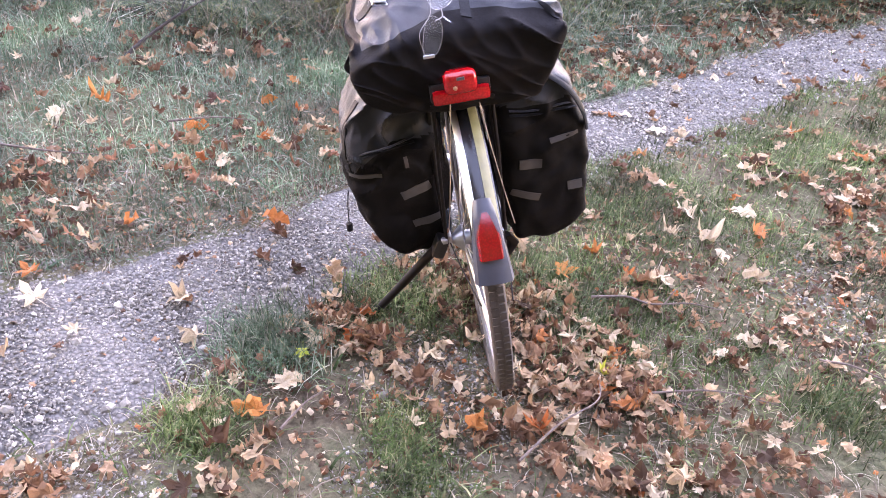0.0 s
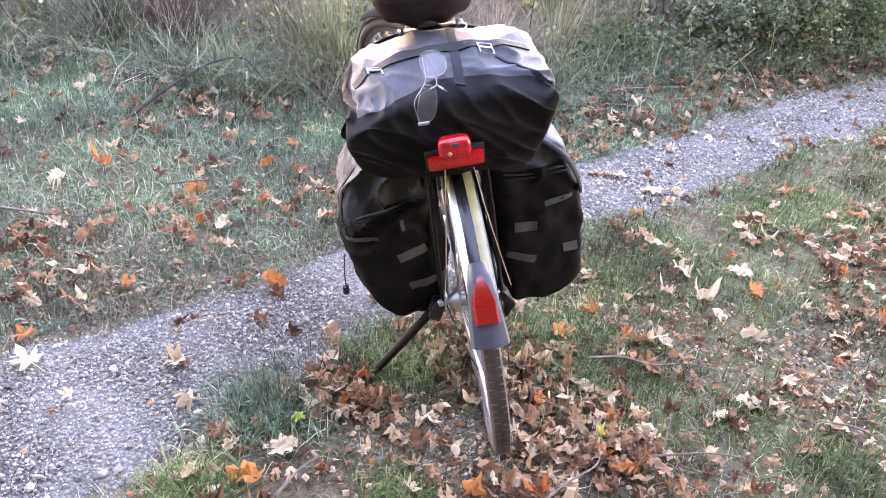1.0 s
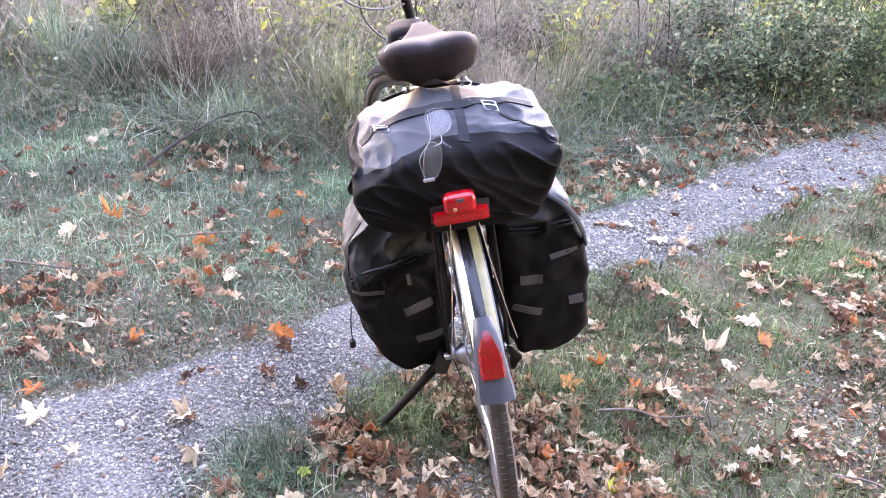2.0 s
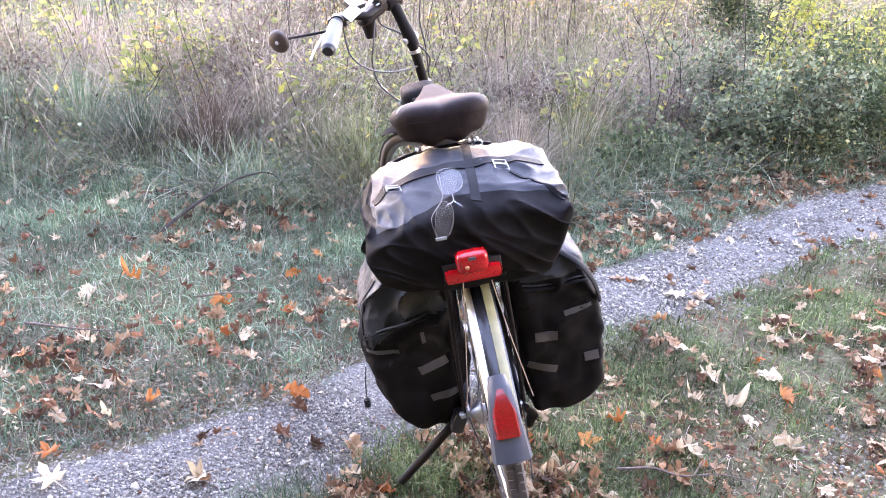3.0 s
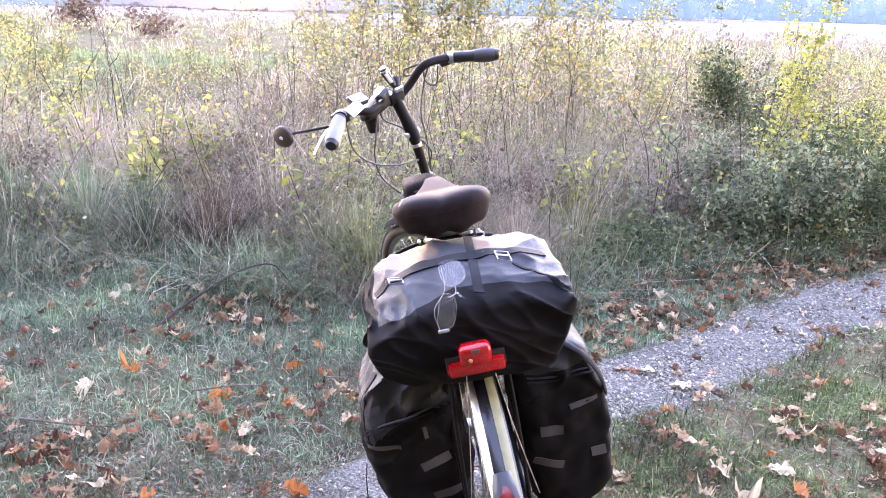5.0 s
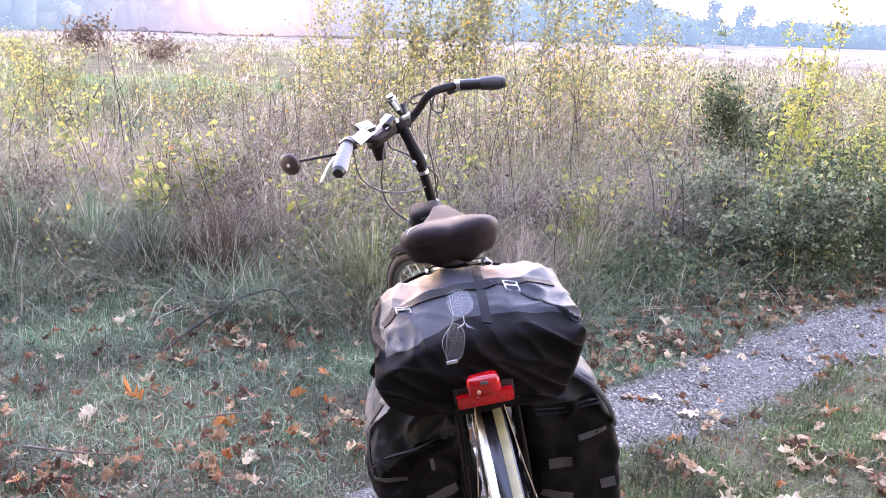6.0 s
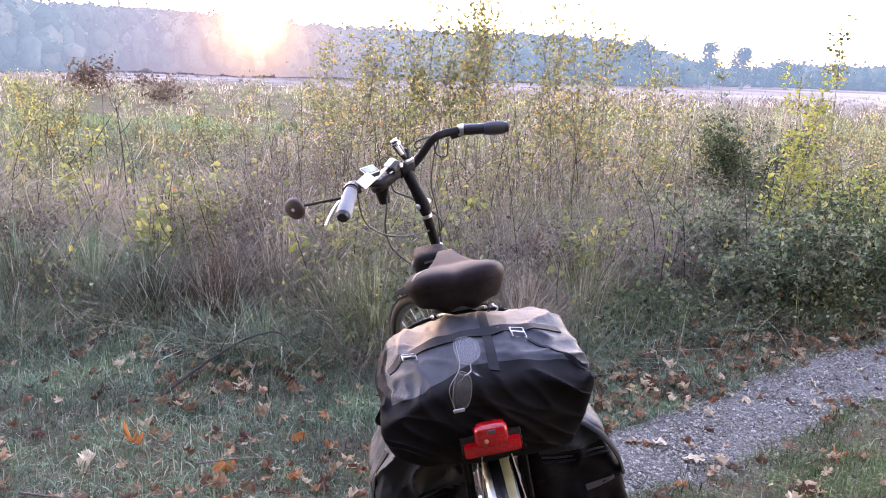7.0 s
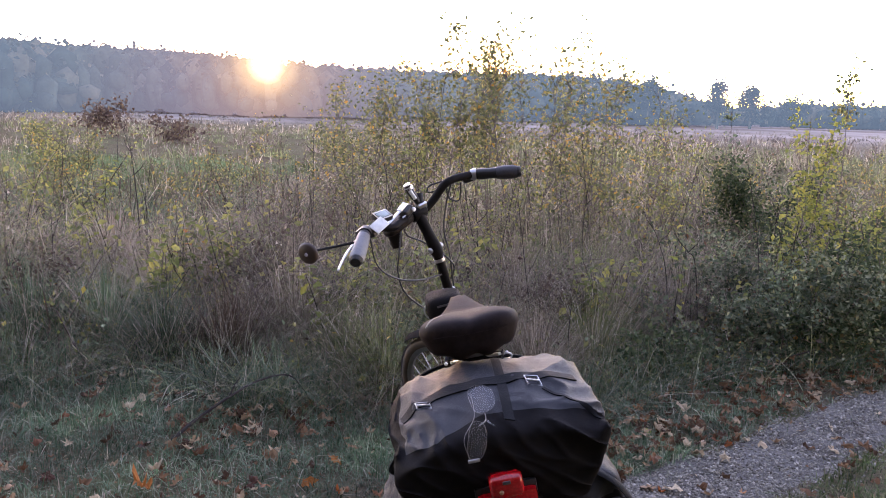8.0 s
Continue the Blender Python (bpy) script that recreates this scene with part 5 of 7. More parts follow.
def make_twigs():
    twig(((-1.35, 3.15, 0.017), (-1.3, 3.25, 0.058), (-1.24, 3.32, 0.1), (-1.17, 3.4, 0.142), (-1.09, 3.48, 0.175), (-0.99, 3.55, 0.178), (-0.93, 3.6, 0.09)), 0.008, "dark arching dead branch leaning into the grass", ((0.45, (0.03, 0.05, 0.07)),))
    twig(((0.34, 1.94, 0.035), (0.43, 1.945, 0.045), (0.5, 1.93, 0.04), (0.6, 1.935, 0.05), (0.69, 1.93, 0.04)), 0.004, "thin dead twig lying in the grass", ((0.6, (0.05, 0.05, 0.03)),))
    twig(((0.13, 1.36, 0.03), (0.22, 1.46, 0.045), (0.31, 1.54, 0.05), (0.32, 1.62, 0.045)), 0.0035, "thin bent twig among leaves")
    twig(((-0.37, 1.38, 0.025), (-0.33, 1.45, 0.04), (-0.28, 1.51, 0.04)), 0.004, "short dead twig among leaves")
    twig(((0.9, 1.78, 0.035), (0.97, 1.76, 0.045), (1.03, 1.73, 0.04), (1.12, 1.7, 0.03)), 0.0035, "thin dead twig among leaves")
    twig(((-1.45, 2.35, 0.04), (-1.25, 2.33, 0.05), (-1.1, 2.36, 0.04)), 0.004, "thin dead twig on the grass verge")
    twig(((0.44, 1.6, 0.03), (0.6, 1.62, 0.04), (0.75, 1.6, 0.035)), 0.003, "thin dead twig among leaves")
    twig(((-1.0, 2.6, 0.05), (-0.85, 2.66, 0.06), (-0.7, 2.68, 0.05)), 0.0035, "thin dead twig on the grass verge")


def make_woods():
    """The wooded ridge and the lower trees at the meadow's far edge."""
    ridge = ((-75, 3.2), (-33, 3.1), (-26.6, 2.95), (-19.5, 2.75), (-16.6, 2.5), (-13.5, 2.38), (-8, 2.28), (3.7, 2.25), (9, 1.9), (11.3, 1.1), (13.2, 0.65), (15.7, 0.3), (16.6, 0.2), (18.4, 0.75), (24, 0.78), (75, 1.2))
    edge = ((-75, 70), (-33, 85), (-25, 110), (-16, 100), (-8, 112), (9, 130), (18, 165), (24, 175), (75, 160))
    P, S = [], []
    for az in np.arange(-62, 62, 0.6):
        top = math.tan(radians(line(ridge, az)))
        d0 = float(line(edge, az)) + RNG.uniform(-3, 3)
        d1 = max(d0 + 60, 330)
        for k in range(8):
            s = (k + RNG.uniform(0, 0.6)) / 7
            d = d0 + (d1 - d0) * s * s if k else d0
            w = RNG.uniform(2.8, 5.0) * (0.7 + 0.4 * min(1, s)) * (d / 140) ** 0.35
            z_top = -1.1 + 4.5 + (d1 * top + 1.4 + 1.1 - 4.5) * min(1, s) ** 0.8 + RNG.normal(0, 0.4)
            z_top = min(z_top, 1.4 + d * top + RNG.normal(0, 0.25))
            h = max(3.0, min(12.0, z_top + 1.1 if not k else 11))
            a = radians(az + RNG.uniform(-0.3, 0.3))
            for q in range(3):
                P.append((d * math.sin(a) + RNG.normal(0, w * 0.3), d * math.cos(a) + RNG.normal(0, w * 0.3), z_top - h * ((0.3 if k else 0.5) if q == 0 else RNG.uniform(0.3, 0.8))))
                S.append((w * RNG.uniform(0.7, 1.1), w * RNG.uniform(0.7, 1.1), h * ((0.6 if k else 1.0) if q == 0 else RNG.uniform(0.3, 0.55))))
    P, S = np.array(P), np.array(S)
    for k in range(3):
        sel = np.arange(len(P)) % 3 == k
        # the ridge's haze and sun glow come from this material's emission
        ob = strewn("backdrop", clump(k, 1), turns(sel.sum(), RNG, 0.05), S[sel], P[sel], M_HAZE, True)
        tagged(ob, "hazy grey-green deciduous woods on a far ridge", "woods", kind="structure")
    pick = RNG.integers(0, len(P), 30000)
    way = RNG.normal(0, 1, (30000, 3))
    way /= np.linalg.norm(way, axis=1)[:, None]
    way[:, 2] = np.abs(way[:, 2])
    Q = P[pick] + way * S[pick] * RNG.uniform(0.44, 0.58, 30000)[:, None]
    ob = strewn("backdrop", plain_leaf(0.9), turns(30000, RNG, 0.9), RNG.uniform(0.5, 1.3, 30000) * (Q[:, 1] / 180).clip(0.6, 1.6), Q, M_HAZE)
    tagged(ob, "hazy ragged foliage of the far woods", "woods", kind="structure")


def make_sun_disc():
    """The setting sun itself, half sunk behind the ridge's trees."""
    m, nt, b = material("setting_sun", 1.0, 0.0, (0.0, 0.0, 0.0))
    b.inputs["Emission Color"].default_value = (1.0, 0.86, 0.6, 1)
    b.inputs["Emission Strength"].default_value = 3.0
    d = 700.0
    ob = part("sun_disc", lathe([(0.2, 0.0), (7.0, 0.0), (8.2, 0.6), (7.0, 1.2), (0.2, 1.2)], 40, look(sun_way * d, (0, 0, 0))), m)
    tagged(ob, "glowing white disc of the setting sun", "sun", kind="structure")


def far_tree(x, y, tall, wide, label):
    z = float(height(x, y))
    root = thing("tree", pose(x, y, z), label, "tree")
    limbs = [tube([(0, 0, -0.3), (0, 0, tall * 0.5), (0.1, 0, tall * 0.95)], [0.25, 0.16, 0.03], 6)]
    C = []
    for _ in range(26):
        f = RNG.uniform(0.3, 0.95)
        w = RNG.uniform(0, 2 * math.pi)
        r = wide * 0.5 * RNG.uniform(0.3, 1) * math.sin(math.pi * min(1, f * 0.9 + 0.12))
        e = Vector((math.cos(w) * r, math.sin(w) * r, tall * f + 0.4))
        limbs.append(tube([(0, 0, tall * f * 0.85), e * 0.6 + Vector((0, 0, tall * f * 0.36)), e], [0.09, 0.06, 0.02], 4))
        for _ in range(80):
            C.append(np.array(e) + RNG.normal(0, 0.5, 3))
    # far trunks and crowns carry the same painted haze
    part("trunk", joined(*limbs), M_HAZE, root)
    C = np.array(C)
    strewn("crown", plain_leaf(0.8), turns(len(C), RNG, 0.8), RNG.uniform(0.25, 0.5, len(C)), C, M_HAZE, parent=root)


def make_wood_behind():
    """An unseen wood, suggested by the leaf litter, added behind to block sky light."""
    P, S = [], []
    for _ in range(820):
        w, d = RNG.uniform(0.5, 2.86) * -1, 5 + 22 * RNG.uniform() ** 1.3
        x, y = d * math.cos(w) * 1.6, d * math.sin(w) - 0.5
        P.append((x, y, RNG.uniform(0.5, 11)))
        S.append(RNG.uniform(1.5, 4, 3))
    ob = strewn("wood_behind", clump(9, 1), turns(len(P), RNG, 0.3), np.array(S), np.array(P), M_WOODS)
    tagged(ob, "unseen autumn wood on the path's near side, blocking sky light", "woods", kind="stuff")


make_ground()
make_path()
make_wood_behind()
make_woods()
make_sun_disc()
for az, d, tall, wide in ((13.9, 128, 6.2, 3.6), (15.95, 132, 5.6, 4.4), (18.6, 150, 4.6, 5.0), (9.4, 125, 7.0, 5.0), (-8.6, 112, 4.2, 3.4)):
    far_tree(d * math.sin(radians(az)), d * math.cos(radians(az)), tall, wide, "airy tall tree at the meadow's far edge")
make_tall_grass()
make_herbs()
make_undergrowth()
make_tangle()
make_canes()
make_hummocks()
make_stalks()
make_shoots()
make_shrubs()


# ---- the bicycle and its luggage, in its own axes: x to its right, y ahead, z up, from where the rear wheel stands ----
BIKE = pose(0.075, 1.734, -0.002, 0, 0, 9.0) @ pose(0, 0, 0, 0, -11.9, 0) @ Matrix.Scale(0.99, 4)
HUB = (0, 0, 0.345)


def make_wheel(parent, centre, name):
    """A 28 inch wheel: rim with tyre, hub and spokes."""
    rim = part(name, sweep_arc([(-0.011, 0.318), (-0.012, 0.307), (-0.006, 0.298), (0.006, 0.298), (0.012, 0.307), (0.011, 0.318)], centre, 0, 360, 72), M_RIM, parent, "dull silver alloy rim")
    ring = [(0.019 * math.cos(w), 0.3275 + 0.0185 * math.sin(w)) for w in (2 * math.pi * k / 12 for k in range(12))]
    part("tyre", sweep_arc(ring, centre, 0, 360, 96), M_RUBBER, rim, "worn black rubber tyre, dusty")
    tread = []
    for i in range(120):
        for x, shift in ((-0.008, 0.0), (0.008, 1.5)):
            a = 3.0 * i + shift
            tread.append(sweep_arc([(x - 0.006, 0.3445), (x + 0.006, 0.3445), (x + 0.006, 0.347), (x - 0.006, 0.347)], centre, a, a + 2.3, 1))
    part("tread", joined(*tread), M_RUBBER, rim, smooth=False)
    side = Matrix.Translation(centre) @ pose(0, 0, 0, 0, 90, 0)
    part("hub", lathe([(0.008, -0.062), (0.01, -0.055), (0.03, -0.034), (0.03, -0.03), (0.017, -0.026), (0.017, 0.026), (0.03, 0.03), (0.03, 0.034), (0.01, 0.055), (0.008, 0.062)], 16, side), M_STEEL, rim)
    spokes = []
    c = Vector(centre)
    for k in range(32):
        s = 0.03 if k % 2 else -0.03
        w = 2 * math.pi * k / 32
        v = w + (0.55 if k % 4 < 2 else -0.55)
        spokes.append(tube([c + Vector((s, -0.026 * math.sin(v), -0.026 * math.cos(v))), c + Vector((0, -0.3 * math.sin(w), -0.3 * math.cos(w)))], 0.001, 4))
    part("spokes", joined(*spokes), M_STEEL, rim)
    return rim


def shell(half, crown, r, thick=0.002, n=7):
    """A mudguard's section: an arched strip with thickness."""
    out = [(half * (2 * k / (n - 1) - 1), r + crown * (1 - (2 * k / (n - 1) - 1) ** 2)) for k in range(n)]
    return out + [(x * 0.97, q - thick) for x, q in reversed(out)]


def strip_on(r, crown, half, x0, x1, lift=0.0012, n=4):
    """A narrow stripe lying on that section between x0 and x1."""
    xs = [x0 + (x1 - x0) * k / (n - 1) for k in range(n)]
    out = [(x, r + crown * (1 - (x / half) ** 2) + lift) for x in xs]
    return out + [(x, q - 0.002) for x, q in reversed(out)]


def make_bicycle():
    bike = thing("bicycle", BIKE, "black touring bicycle loaded with bags, leaning on its kickstand", "bicycle")
    make_wheel(bike, HUB, "rear_wheel")
    # rear mudguard with its silver stripe, painted yellow reflection, flap and reflector
    guard = part("mudguard", sweep_arc(shell(0.029, 0.014, 0.36), HUB, 116, 255, 60), M_FENDER, bike, "glossy black mudguard with silver stripe and painted reflection")
    part("silver_stripe", sweep_arc(strip_on(0.36, 0.014, 0.029, -0.026, -0.013), HUB, 117, 240, 50), M_SILVER, guard, "bright silver stripe")
    part("yellow_reflection", sweep_arc(strip_on(0.36, 0.014, 0.029, 0.008, 0.026), HUB, 117, 240, 50), M_YELLOWISH, guard, "dull yellow reflection painted as a stripe")
    V, F = [], []
    for i in range(9):
        a, s = radians(135 - 23 * i / 8), i / 8
        half, r = 0.018 + 0.018 * s ** 0.7, 0.377 + 0.012 * s
        row = [(-half, r - 0.022), (-half * 0.85, r - 0.002), (-half * 0.4, r + 0.004), (half * 0.4, r + 0.004), (half * 0.85, r - 0.002), (half, r - 0.022), (half * 0.7, r - 0.012), (-half * 0.7, r - 0.012)]
        V += [(x, -q * math.sin(a), 0.345 - q * math.cos(a)) for x, q in row]
        if i:
            F += [[(i - 1) * 8 + k, (i - 1) * 8 + (k + 1) % 8, i * 8 + (k + 1) % 8, i * 8 + k] for k in range(8)]
    F += [list(range(8)), list(range(64, 72))]
    flap = part("mud_flap", (V, F), M_GREYFLAP, bike, "grey plastic mud flap")
    V, F = [], []
    for i in range(9):
        a, s = radians(131 - 12.5 * i / 8), i / 8
        half, r = 0.006 + 0.016 * math.sin(0.5 * math.pi * min(1, s * 1.5)), 0.384 + 0.009 * s
        row = [(-half, r - 0.006), (-half * 0.8, r + 0.004), (half * 0.8, r + 0.004), (half, r - 0.006)]
        V += [(x, -q * math.sin(a), 0.345 - q * math.cos(a)) for x, q in row]
        if i:
            F += [[(i - 1) * 4 + k, (i - 1) * 4 + (k + 1) % 4, i * 4 + (k + 1) % 4, i * 4 + k] for k in range(4)]
    F += [[0, 1, 2, 3], [32, 33, 34, 35]]
    part("reflector", (V, F), M_DEEPRED, flap, "long deep red reflector")
    for s in (-1, 1):
        part("mudguard_stay", tube([(0.03 * s, -0.33, 0.42), (0.05 * s, -0.15, 0.38), (0.062 * s, 0, 0.345)], 0.0016, 6), M_DARKSTEEL, bike)
    # rear light over a wide reflector
    light = part("rear_light", round_box((0.06, 0.034, 0.041), 0.0145, pose(-0.003, -0.165, 0.795), 3), M_RED, bike, "red rear light with rounded lens")
    # a small pale bar stands for the sheen on the lens
    part("lens_sheen", round_box((0.014, 0.003, 0.006), 0.0012, pose(-0.003, -0.182, 0.806)), M_REFLECT, light, "small pale bar painted as the lens's sheen")
    part("light_dot", lathe([(0.004, 0), (0.003, 0.003), (0.001, 0.004)], 10, pose(-0.014, -0.182, 0.79, 90)), M_COPPER, light)
    part("wide_reflector", round_box((0.106, 0.022, 0.026), 0.009, pose(-0.003, -0.15, 0.762), 2), M_RED, bike, "wide red reflector plate")
    part("light_bracket", round_box((0.11, 0.012, 0.035), 0.004, pose(-0.003, -0.135, 0.765)), M_BLACK, bike)
    # luggage rack
    for s in (-1, 1):
        part("rack_rail", tube(smooth_line([(0.055 * s, -0.125, 0.735), (0.06 * s, 0.0, 0.735), (0.055 * s, 0.2, 0.735), (0.03 * s, 0.28, 0.70)], 4), 0.005, 8), M_DARKSTEEL, bike)
        part("rack_leg", tube([(0.06 * s, 0.03, 0.735), (0.068 * s, 0.01, 0.5), (0.066 * s, 0.0, 0.35)], 0.005, 8), M_DARKSTEEL, bike)
        part("rack_brace", tube([(0.055 * s, -0.11, 0.735), (0.06 * s, -0.08, 0.6), (0.066 * s, 0.0, 0.37)], 0.004, 8), M_DARKSTEEL, bike)
    for y in (-0.12, 0.03, 0.18):
        part("rack_bar", tube([(-0.057, y, 0.735), (0.057, y, 0.735)], 0.004, 8), M_DARKSTEEL, bike)
    part("tension_cord", tube(smooth_line([(-0.025, -0.15, 0.745), (-0.035, -0.10, 0.62), (-0.05, -0.03, 0.45), (-0.06, 0, 0.365)], 5), 0.0011, 6), M_CORD, bike, "thin tan elastic cord")
    part("tension_cord", tube(smooth_line([(0.028, -0.15, 0.74), (0.045, -0.10, 0.62), (0.073, -0.03, 0.45), (0.089, 0, 0.36)], 5), 0.0011, 6), M_CORD, bike, "thin tan elastic cord")
    part("cord_hook", tube([(-0.06, 0.0, 0.375), (-0.064, 0.0, 0.362), (-0.058, 0.002, 0.352)], 0.0035, 6), M_COPPER, bike)
    # frame
    for s in (-1, 1):
        part("seat_stay", tube([(0.062 * s, 0.01, 0.345), (0.045 * s, 0.12, 0.58), (0.02 * s, 0.255, 0.80)], 0.009, 10), M_FRAME, bike)
        part("chain_stay", tube([(0.062 * s, 0.01, 0.345), (0.05 * s, 0.2, 0.315), (0.03 * s, 0.44, 0.285)], 0.011, 10), M_FRAME, bike)
    part("seat_tube", tube([(0, 0.45, 0.27), (0, 0.25, 0.86)], 0.016, 14), M_FRAME, bike)
    part("down_tube", tube([(0, 0.45, 0.285), (0, 0.96, 0.72)], 0.02, 14), M_FRAME, bike)
    part("top_tube", tube([(0, 0.27, 0.79), (0, 0.935, 0.82)], 0.017, 14), M_FRAME, bike)
    part("head_tube", tube([(0, 0.985, 0.70), (0, 0.93, 0.86)], 0.022, 14), M_FRAME, bike)
    part("bottom_bracket", lathe([(0.02, -0.06), (0.025, -0.035), (0.025, 0.035), (0.02, 0.06)], 16, pose(0, 0.45, 0.28, 0, 90, 0)), M_STEEL, bike)
    part("chainring", lathe([(0.02, 0.03), (0.085, 0.042), (0.092, 0.045), (0.092, 0.049), (0.02, 0.05)], 40, pose(0.0, 0.45, 0.28, 0, 90, 0)), M_DARKSTEEL, bike)
    for s in (-1, 1):
        e = Vector((0.075 * s, 0.45 + 0.12 * s, 0.28 - 0.12 * s))
        crank = part("crank", tube([(0.068 * s, 0.45, 0.28), e], [0.014, 0.011], 8, squash=0.6), M_STEEL, bike)
        part("pedal", round_box((0.09, 0.07, 0.022), 0.006, Matrix.Translation(e + Vector((0.055 * s, 0, 0)))), M_BLACK, crank)
    # sprockets, gear arm and chain
    gear = part("sprockets", joined(*[lathe([(0.012, z), (r, z), (r, z + 0.0022), (0.012, z + 0.0022)], 28, pose(0, 0, 0.345, 0, 90, 0)) for r, z in ((0.055, 0.034), (0.048, 0.039), (0.042, 0.044), (0.036, 0.049), (0.03, 0.054))]), M_DARKSTEEL, bike, "oily dark sprockets")
    part("gear_arm", tube([(0.066, 0.0, 0.335), (0.085, 0.03, 0.29), (0.075, 0.08, 0.22)], [0.012, 0.014, 0.009], 8, squash=0.6), M_DARKSTEEL, gear)
    part("chain", tube(smooth_line([(0.046, -0.03, 0.385), (0.046, 0.0, 0.398), (0.047, 0.45, 0.372), (0.047, 0.54, 0.28), (0.047, 0.45, 0.19), (0.06, 0.09, 0.2), (0.055, 0.05, 0.26), (0.046, -0.03, 0.31), (0.046, -0.053, 0.35)], 6), 0.004, 5, closed=True), M_DARKSTEEL, bike)
    part("dropout", round_box((0.008, 0.05, 0.05), 0.004, pose(-0.06, 0.005, 0.342)), M_STEEL, bike)
    part("axle_nut", lathe([(0.004, 0.0), (0.009, 0.001), (0.009, 0.012), (0.005, 0.016)], 6, pose(-0.065, 0, 0.345, 0, -90, 0)), M_STEEL, bike)
    part("side_reflector", round_box((0.018, 0.03, 0.03), 0.004, pose(-0.042, 0.01, 0.335)), M_COPPER, bike, "brown reflector block by the hub")
    # kickstand
    stand = part("kickstand", tube(smooth_line([(-0.08, 0.01, 0.33), (-0.112, 0.03, 0.29), (-0.2, 0.09, 0.165), (-0.29, 0.15, 0.04)], 6), [0.0145] * 6 + [0.0135] * 6 + [0.0125] * 7, 10, squash=0.8), M_DARKSTEEL, bike, "black kickstand leg swung out")
    part("kickstand_foot", tube([(-0.272, 0.138, 0.066), (-0.303, 0.158, 0.024)], [0.016, 0.018], 10), M_BLACK, stand)
    part("kickstand_mount", round_box((0.03, 0.04, 0.05), 0.009, pose(-0.084, 0.012, 0.325, 0, 25, 0)), M_BLACK, bike)

    # saddle on its rails and post
    def seat(x, y, z):
        s = (y + 1) / 2
        half = 0.108 * (1 - s) ** 0.0 if s < 0.25 else 0.108 + (0.026 - 0.108) * math.sin(0.5 * math.pi * min(1, (s - 0.25) / 0.7))
        half *= 1.0 if s > 0.06 else 0.97
        lobe = max(0.0, 1 - s / 0.55)
        top = 1.026 - 0.034 * min(1, s / 0.5) + 0.006 * s + 0.006 * lobe * math.sin(math.pi * abs(x)) - 0.004 * (1 - abs(x)) ** 3 * lobe
        low = 0.922 + 0.036 * s + 0.006 * math.cos(3 * math.pi * x)
        return Vector((x * half * (1 - 0.22 * max(0, 0.3 - z) / 1.3), 0.10 + 0.31 * s, low + (top - low) * (z + 1) / 2))

    saddle = part("saddle", soft_box(18, 4.0, seat), M_SADDLE, bike, "wide brown-black leather comfort saddle")
    part("saddle_seam", tube([seat(x, -1.0, 0.25) + Vector((0, -0.001, 0)) for x in (-0.75, -0.5, -0.2, 0.1, 0.4, 0.7)], 0.0006, 5), M_SADDLE, saddle)
    for s in (-1, 1):
        part("saddle_rail", tube(smooth_line([(0.05 * s, 0.13, 0.925), (0.028 * s, 0.2, 0.905), (0.022 * s, 0.3, 0.908), (0.012 * s, 0.38, 0.935)], 5), 0.0035, 8), M_SILVER, saddle)
        spring = [Vector((0.05 * s + 0.011 * math.cos(w), 0.17 + 0.011 * math.sin(w), 0.888 + 0.03 * w / 25)) for w in np.linspace(0, 25, 50)]
        part("saddle_spring", tube(spring, 0.0022, 6), M_DARKSTEEL, saddle)
        part("saddle_rivet", lathe([(0.004, 0), (0.003, 0.002), (0.001, 0.003)], 8, pose(0.062 * s, 0.104, 0.934, 90)), M_SILVER, saddle)
    top_tree = tree_of(soft_box(18, 4.0, seat))
    part("pale_mark", band(top_tree, ((-0.088, 0.135, 1.1), (-0.05, 0.19, 1.1)), 0.006, (0, 0, -1), 0.0012), M_REFLECT, saddle, "small pale bar on the saddle's wing")
    part("seat_post", tube([(0, 0.25, 0.80), (0, 0.225, 0.905)], 0.0135, 12), M_SILVER, bike)
    part("seat_clamp", round_box((0.05, 0.05, 0.03), 0.008, pose(0, 0.225, 0.905)), M_STEEL, bike)

    # steering: all that turns with the bars, swung to the left
    axis = Vector((0, -0.342, 0.94)).normalized()
    foot = Vector((0, 0.93, 0.88))
    steer = Matrix.Translation(foot) @ Matrix.Rotation(radians(34), 4, axis) @ Matrix.Translation(-foot)

    def turned(p):
        return steer @ Vector(p)

    def bent(points, n=6):
        return [turned(p) for p in smooth_line(points, n)]

    fork = part("fork", joined(tube([turned((0, 0.985, 0.70)), turned((0, 0.99, 0.685))], 0.024, 12), *[tube(bent([(0.02 * s, 0.99, 0.69), (0.05 * s, 1.01, 0.64), (0.055 * s, 1.06, 0.5), (0.055 * s, 1.13, 0.345)]), 0.012, 10) for s in (-1, 1)]), M_FRAME, bike)
    wheel = make_wheel(bike, (0, 1.13, 0.345), "front_wheel")
    wheel.matrix_basis = steer
    front_guard = part("mudguard", sweep_arc(shell(0.029, 0.014, 0.36), (0, 1.13, 0.345), 95, 205, 40), M_MATT, bike, "black front mudguard")
    front_guard.matrix_basis = steer
    part("head_cap", tube([turned((0, 0.932, 0.86)), turned((0, 0.926, 0.88))], [0.026, 0.02], 14), M_SILVER, bike)
